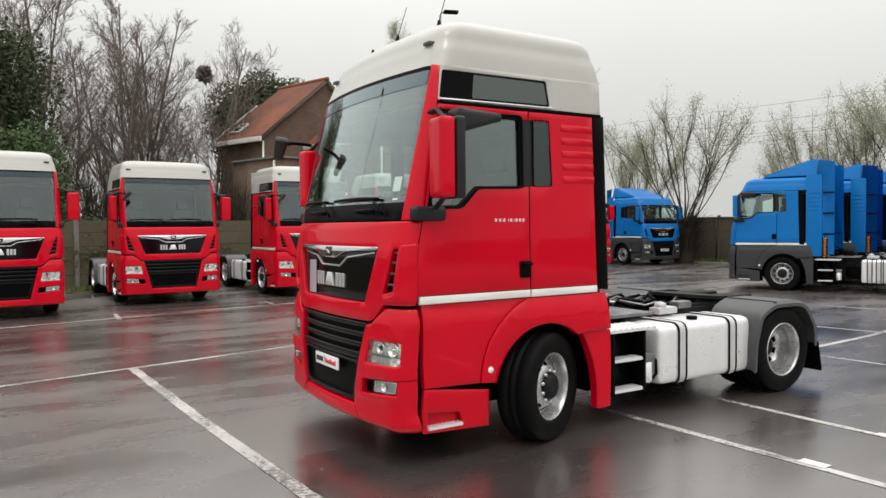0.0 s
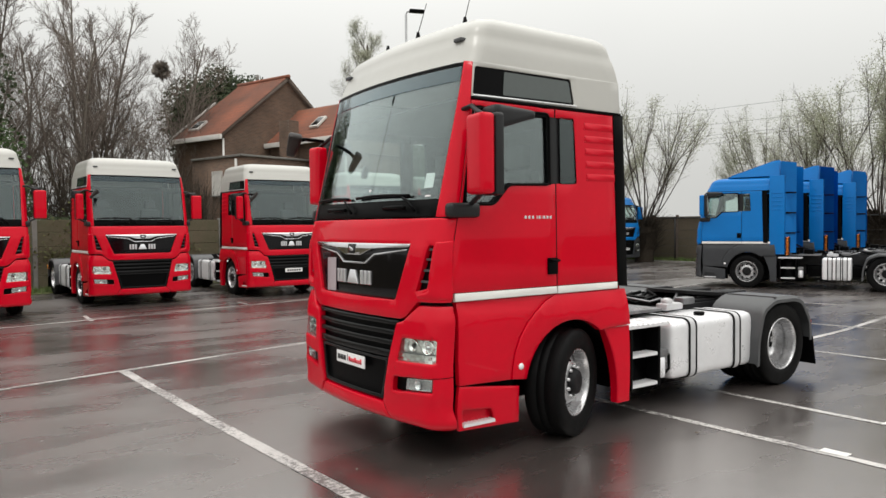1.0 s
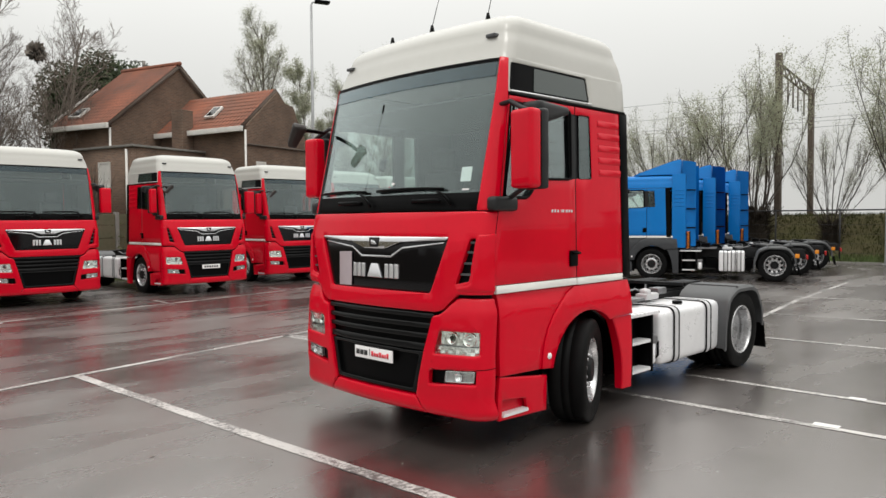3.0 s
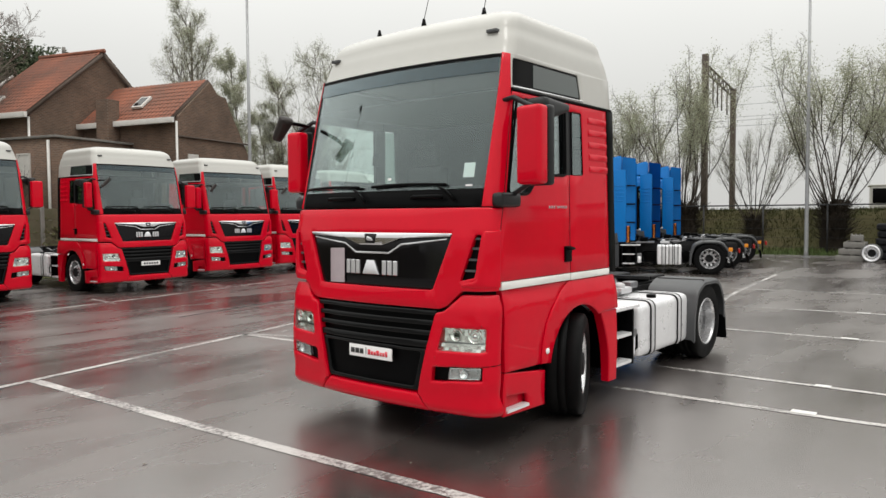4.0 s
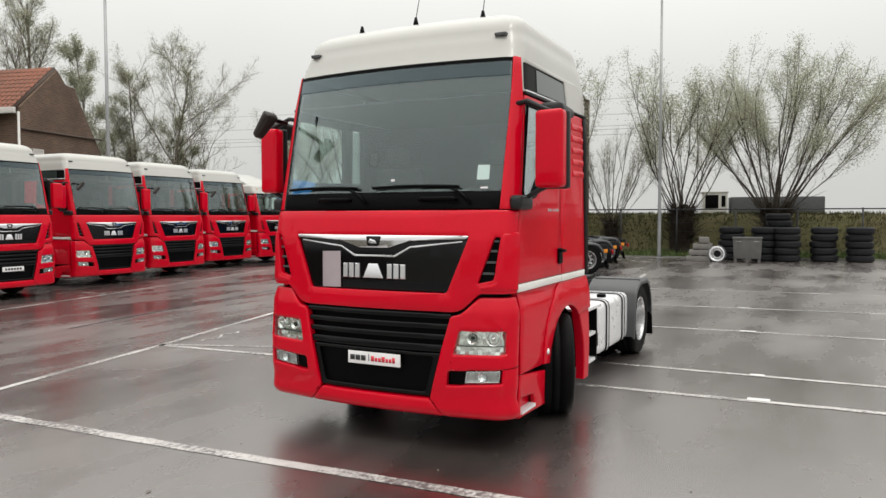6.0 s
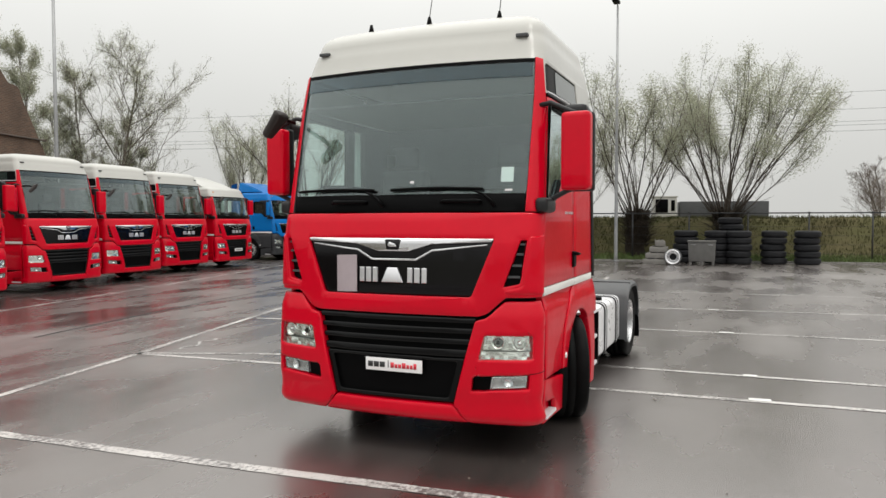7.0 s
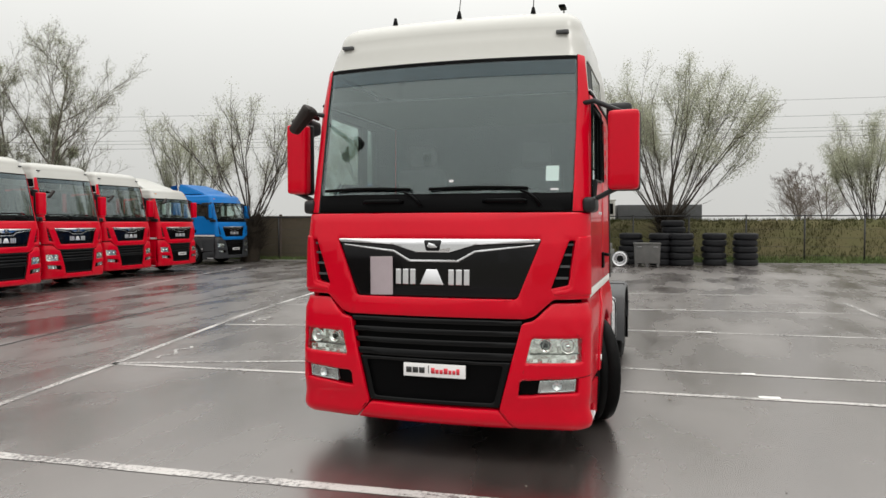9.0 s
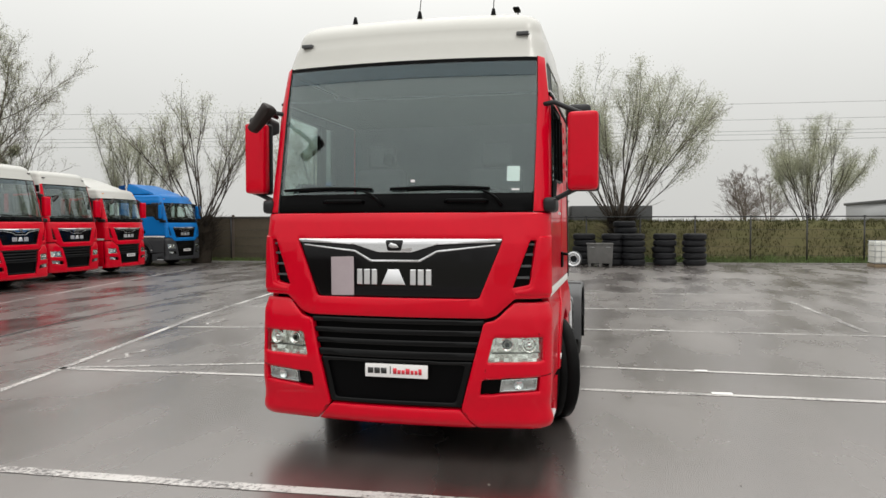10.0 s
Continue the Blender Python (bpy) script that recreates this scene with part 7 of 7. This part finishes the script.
for x in (-0.2, 4.2, 5.5):
    bm = bmesh.new()
    lathe(bm, [(0.0, -1.1), (0.45, -1.1), (0.5, -1.0), (0.5, 1.0), (0.45, 1.1), (0.0, 1.1)], 20, Matrix.Translation((x, 0, 0.5)))
    part("wheel_pair", bm, RUBBER, van)
shed = thing("warehouse", "low grey warehouse in the distance", "building", at=pose(104, -41, 0.5))
bm = bmesh.new()
box(bm, 0, 20, -16, 12, 0, 4.2)
part("wall", bm, GALV, shed, "pale grey cladding")
bm = bmesh.new()
box(bm, -0.3, 20.3, -16.3, 12.3, 4.2, 4.6, 0.1)
part("roof_edge", bm, GREY, shed, "dark roof edge")

# ---------------------------------------------------------------- yard clutter by the fence
def truck_tyre(w=0.283):
    """One bare truck tyre lying flat."""
    bm = bmesh.new()
    prof = [(0.285, -w / 2 + 0.03), (0.31, -w / 2), (0.42, -w / 2 - 0.005), (0.49, -w / 2 + 0.03), (0.515, -w / 2 + 0.06)]
    for g in (-0.06, 0.0, 0.06):
        prof += [(0.52, g - 0.008), (0.505, g - 0.004), (0.505, g + 0.004), (0.52, g + 0.008)]
    prof += [(0.515, w / 2 - 0.06), (0.49, w / 2 - 0.03), (0.42, w / 2 + 0.005), (0.31, w / 2), (0.285, w / 2 - 0.03)]
    lathe(bm, prof, 30, pose(0, 0, 0, 90))
    return tagged(finish("tyre", bm, DUSTY), "black used truck tyre lying in a stack", "tyre", "stacked tyres")


ty = truck_tyre()
ty.matrix_basis = pose(30.9, 6.25, 0.147)
rt = random.Random(8)
STACKS = ((30.9, 6.25, 5), (31.2, 7.55, 5), (30.7, 5.35, 5), (31.6, 5.72, 7), (31.3, 3.98, 5), (31.4, 2.68, 5))
for k, (x, y, n) in enumerate(STACKS):
    for i in range(n):
        if k == 0 and i == 0:
            continue
        copy_thing(ty, pose(x + rt.uniform(-0.04, 0.04), y + rt.uniform(-0.04, 0.04), 0.147 + i * 0.286, 0, 0, rt.uniform(0, 360)))
sp = thing("spare_wheel", "pale grey steel wheel standing on edge", "wheel", at=pose(29.0, 7.9, 0.345, 0, 0, 82))
bm = bmesh.new()
lathe(bm, [(0.29, -0.1), (0.31, -0.12), (0.345, -0.10), (0.345, 0.08), (0.325, 0.10), (0.29, 0.1), (0.29, -0.1)], 36)
part("tyre", bm, GREY, sp, "worn grey tyre")
bm = bmesh.new()
lathe(bm, [(0.318, 0.095), (0.31, 0.12), (0.27, 0.118), (0.25, 0.07)], 36)
part("rim_edge", bm, ALU, sp, "bright rim edge")
bm = bmesh.new()
lathe(bm, [(0.252, 0.07), (0.24, 0.03), (0.20, 0.05), (0.15, 0.06), (0.145, 0.0)], 30)
part("rim", bm, RIM, sp, "pale steel rim")
bm = bmesh.new()
lathe(bm, [(0.155, 0.0), (0.12, -0.02), (0.0, -0.02)], 24)
part("wheel_centre", bm, STEEL, sp, "dark wheel centre")
# Ridged blocks stand in for a grey stack of rails.
for i, (z, w) in enumerate(((0.0, 1.0), (0.26, 0.92), (0.52, 0.74), (0.78, 0.42))):
    bm = bmesh.new()
    box(bm, -0.45, 0.45, -w / 2, w / 2, 0, 0.22, 0.03)
    for k in range(3):
        box(bm, -0.4, 0.4, -w / 2 + 0.1 + k * w * 0.33, -w / 2 + 0.14 + k * w * 0.33, 0.22, 0.26)
    o = tagged(finish("concrete_block", bm, CONCRETE), "grey ridged block standing in for stacked rails", "block", "pile of blocks")
    o.matrix_basis = pose(29.6 + 0.05 * i, 8.64 - 0.04 * i, z, 0, 0, 4 * i - 5)
cr = thing("waste_tub", "grey metal tub with a lid rim on three feet", "tub", at=pose(29.6, 6.8, 0, 0, 0, 4))
bm = bmesh.new()
box(bm, -0.40, 0.40, -0.55, 0.55, 0.15, 0.97, 0.03)
for v in bm.verts:
    k = 0.95 + 0.05 * (v.co.z - 0.15) / 0.82
    v.co.x *= k
    v.co.y *= k
part("body", bm, CRATE, cr, "tapered grey sheet-metal body")
bm = bmesh.new()
box(bm, -0.43, 0.43, -0.575, 0.575, 0.965, 1.03, 0.015)
part("rim", bm, CRATE, cr)
for y in (-0.45, 0.0, 0.45):
    bm = bmesh.new()
    box(bm, -0.36, 0.36, y - 0.055, y + 0.055, 0.0, 0.155, 0.01)
    part("foot", bm, CRATE, cr)
for y in (-0.34, 0.34):
    bm = bmesh.new()
    tube(bm, [(-0.40, y - 0.09, 0.86), (-0.45, y - 0.07, 0.86), (-0.45, y + 0.07, 0.86), (-0.40, y + 0.09, 0.86)], 0.012, 6)
    part("grip", bm, GALV, cr)

tote = thing("liquid_tote", "white plastic liquid tote in a metal cage", "container", at=pose(31.6, -5.2, 0))
bm = bmesh.new()
box(bm, -0.48, 0.48, -0.58, 0.58, 0.16, 1.12, 0.07, seg=3)
part("tank", bm, TOTE, tote, "milky plastic tank")
bm = bmesh.new()
box(bm, -0.5, 0.5, -0.6, 0.6, 0.0, 0.14, 0.01)
part("pallet", bm, WOOD, tote, "pallet base")
for z in (0.2, 0.45, 0.7, 0.95, 1.13):
    bm = bmesh.new()
    tube(bm, [(-0.5, -0.6, z), (0.5, -0.6, z), (0.5, 0.6, z), (-0.5, 0.6, z), (-0.5, -0.6, z)], 0.012, 6)
    part("cage_hoop", bm, GALV, tote)
for i in range(6):
    bm = bmesh.new()
    y = -0.6 + i * 0.24
    tube(bm, [(-0.505, y, 0.14), (-0.505, y, 1.14)], 0.012, 6)
    part("cage_bar", bm, GALV, tote)


# scraps of wet leaf and grit on the asphalt
rl = random.Random(77)
V, F = [], []
for i in range(260):
    x, y = rl.uniform(-5, 24), rl.uniform(-1, 18)
    r, a = rl.uniform(0.008, 0.03), rl.uniform(0, math.tau)
    b = len(V)
    for k in range(5):
        q = a + k * math.tau / 5
        V.append((x + r * math.cos(q) * rl.uniform(0.6, 1.2), y + r * math.sin(q) * rl.uniform(0.4, 1.0), 0.006 + rl.uniform(0, 0.006)))
    F.append((b, b + 1, b + 2, b + 3, b + 4))
me = bpy.data.meshes.new("leaf_litter")
me.from_pydata(V, [], F)
me.materials.append(BARK)
tagged(new("leaf_litter", me), "dark wet leaf scraps scattered on the asphalt", "litter", kind="stuff")
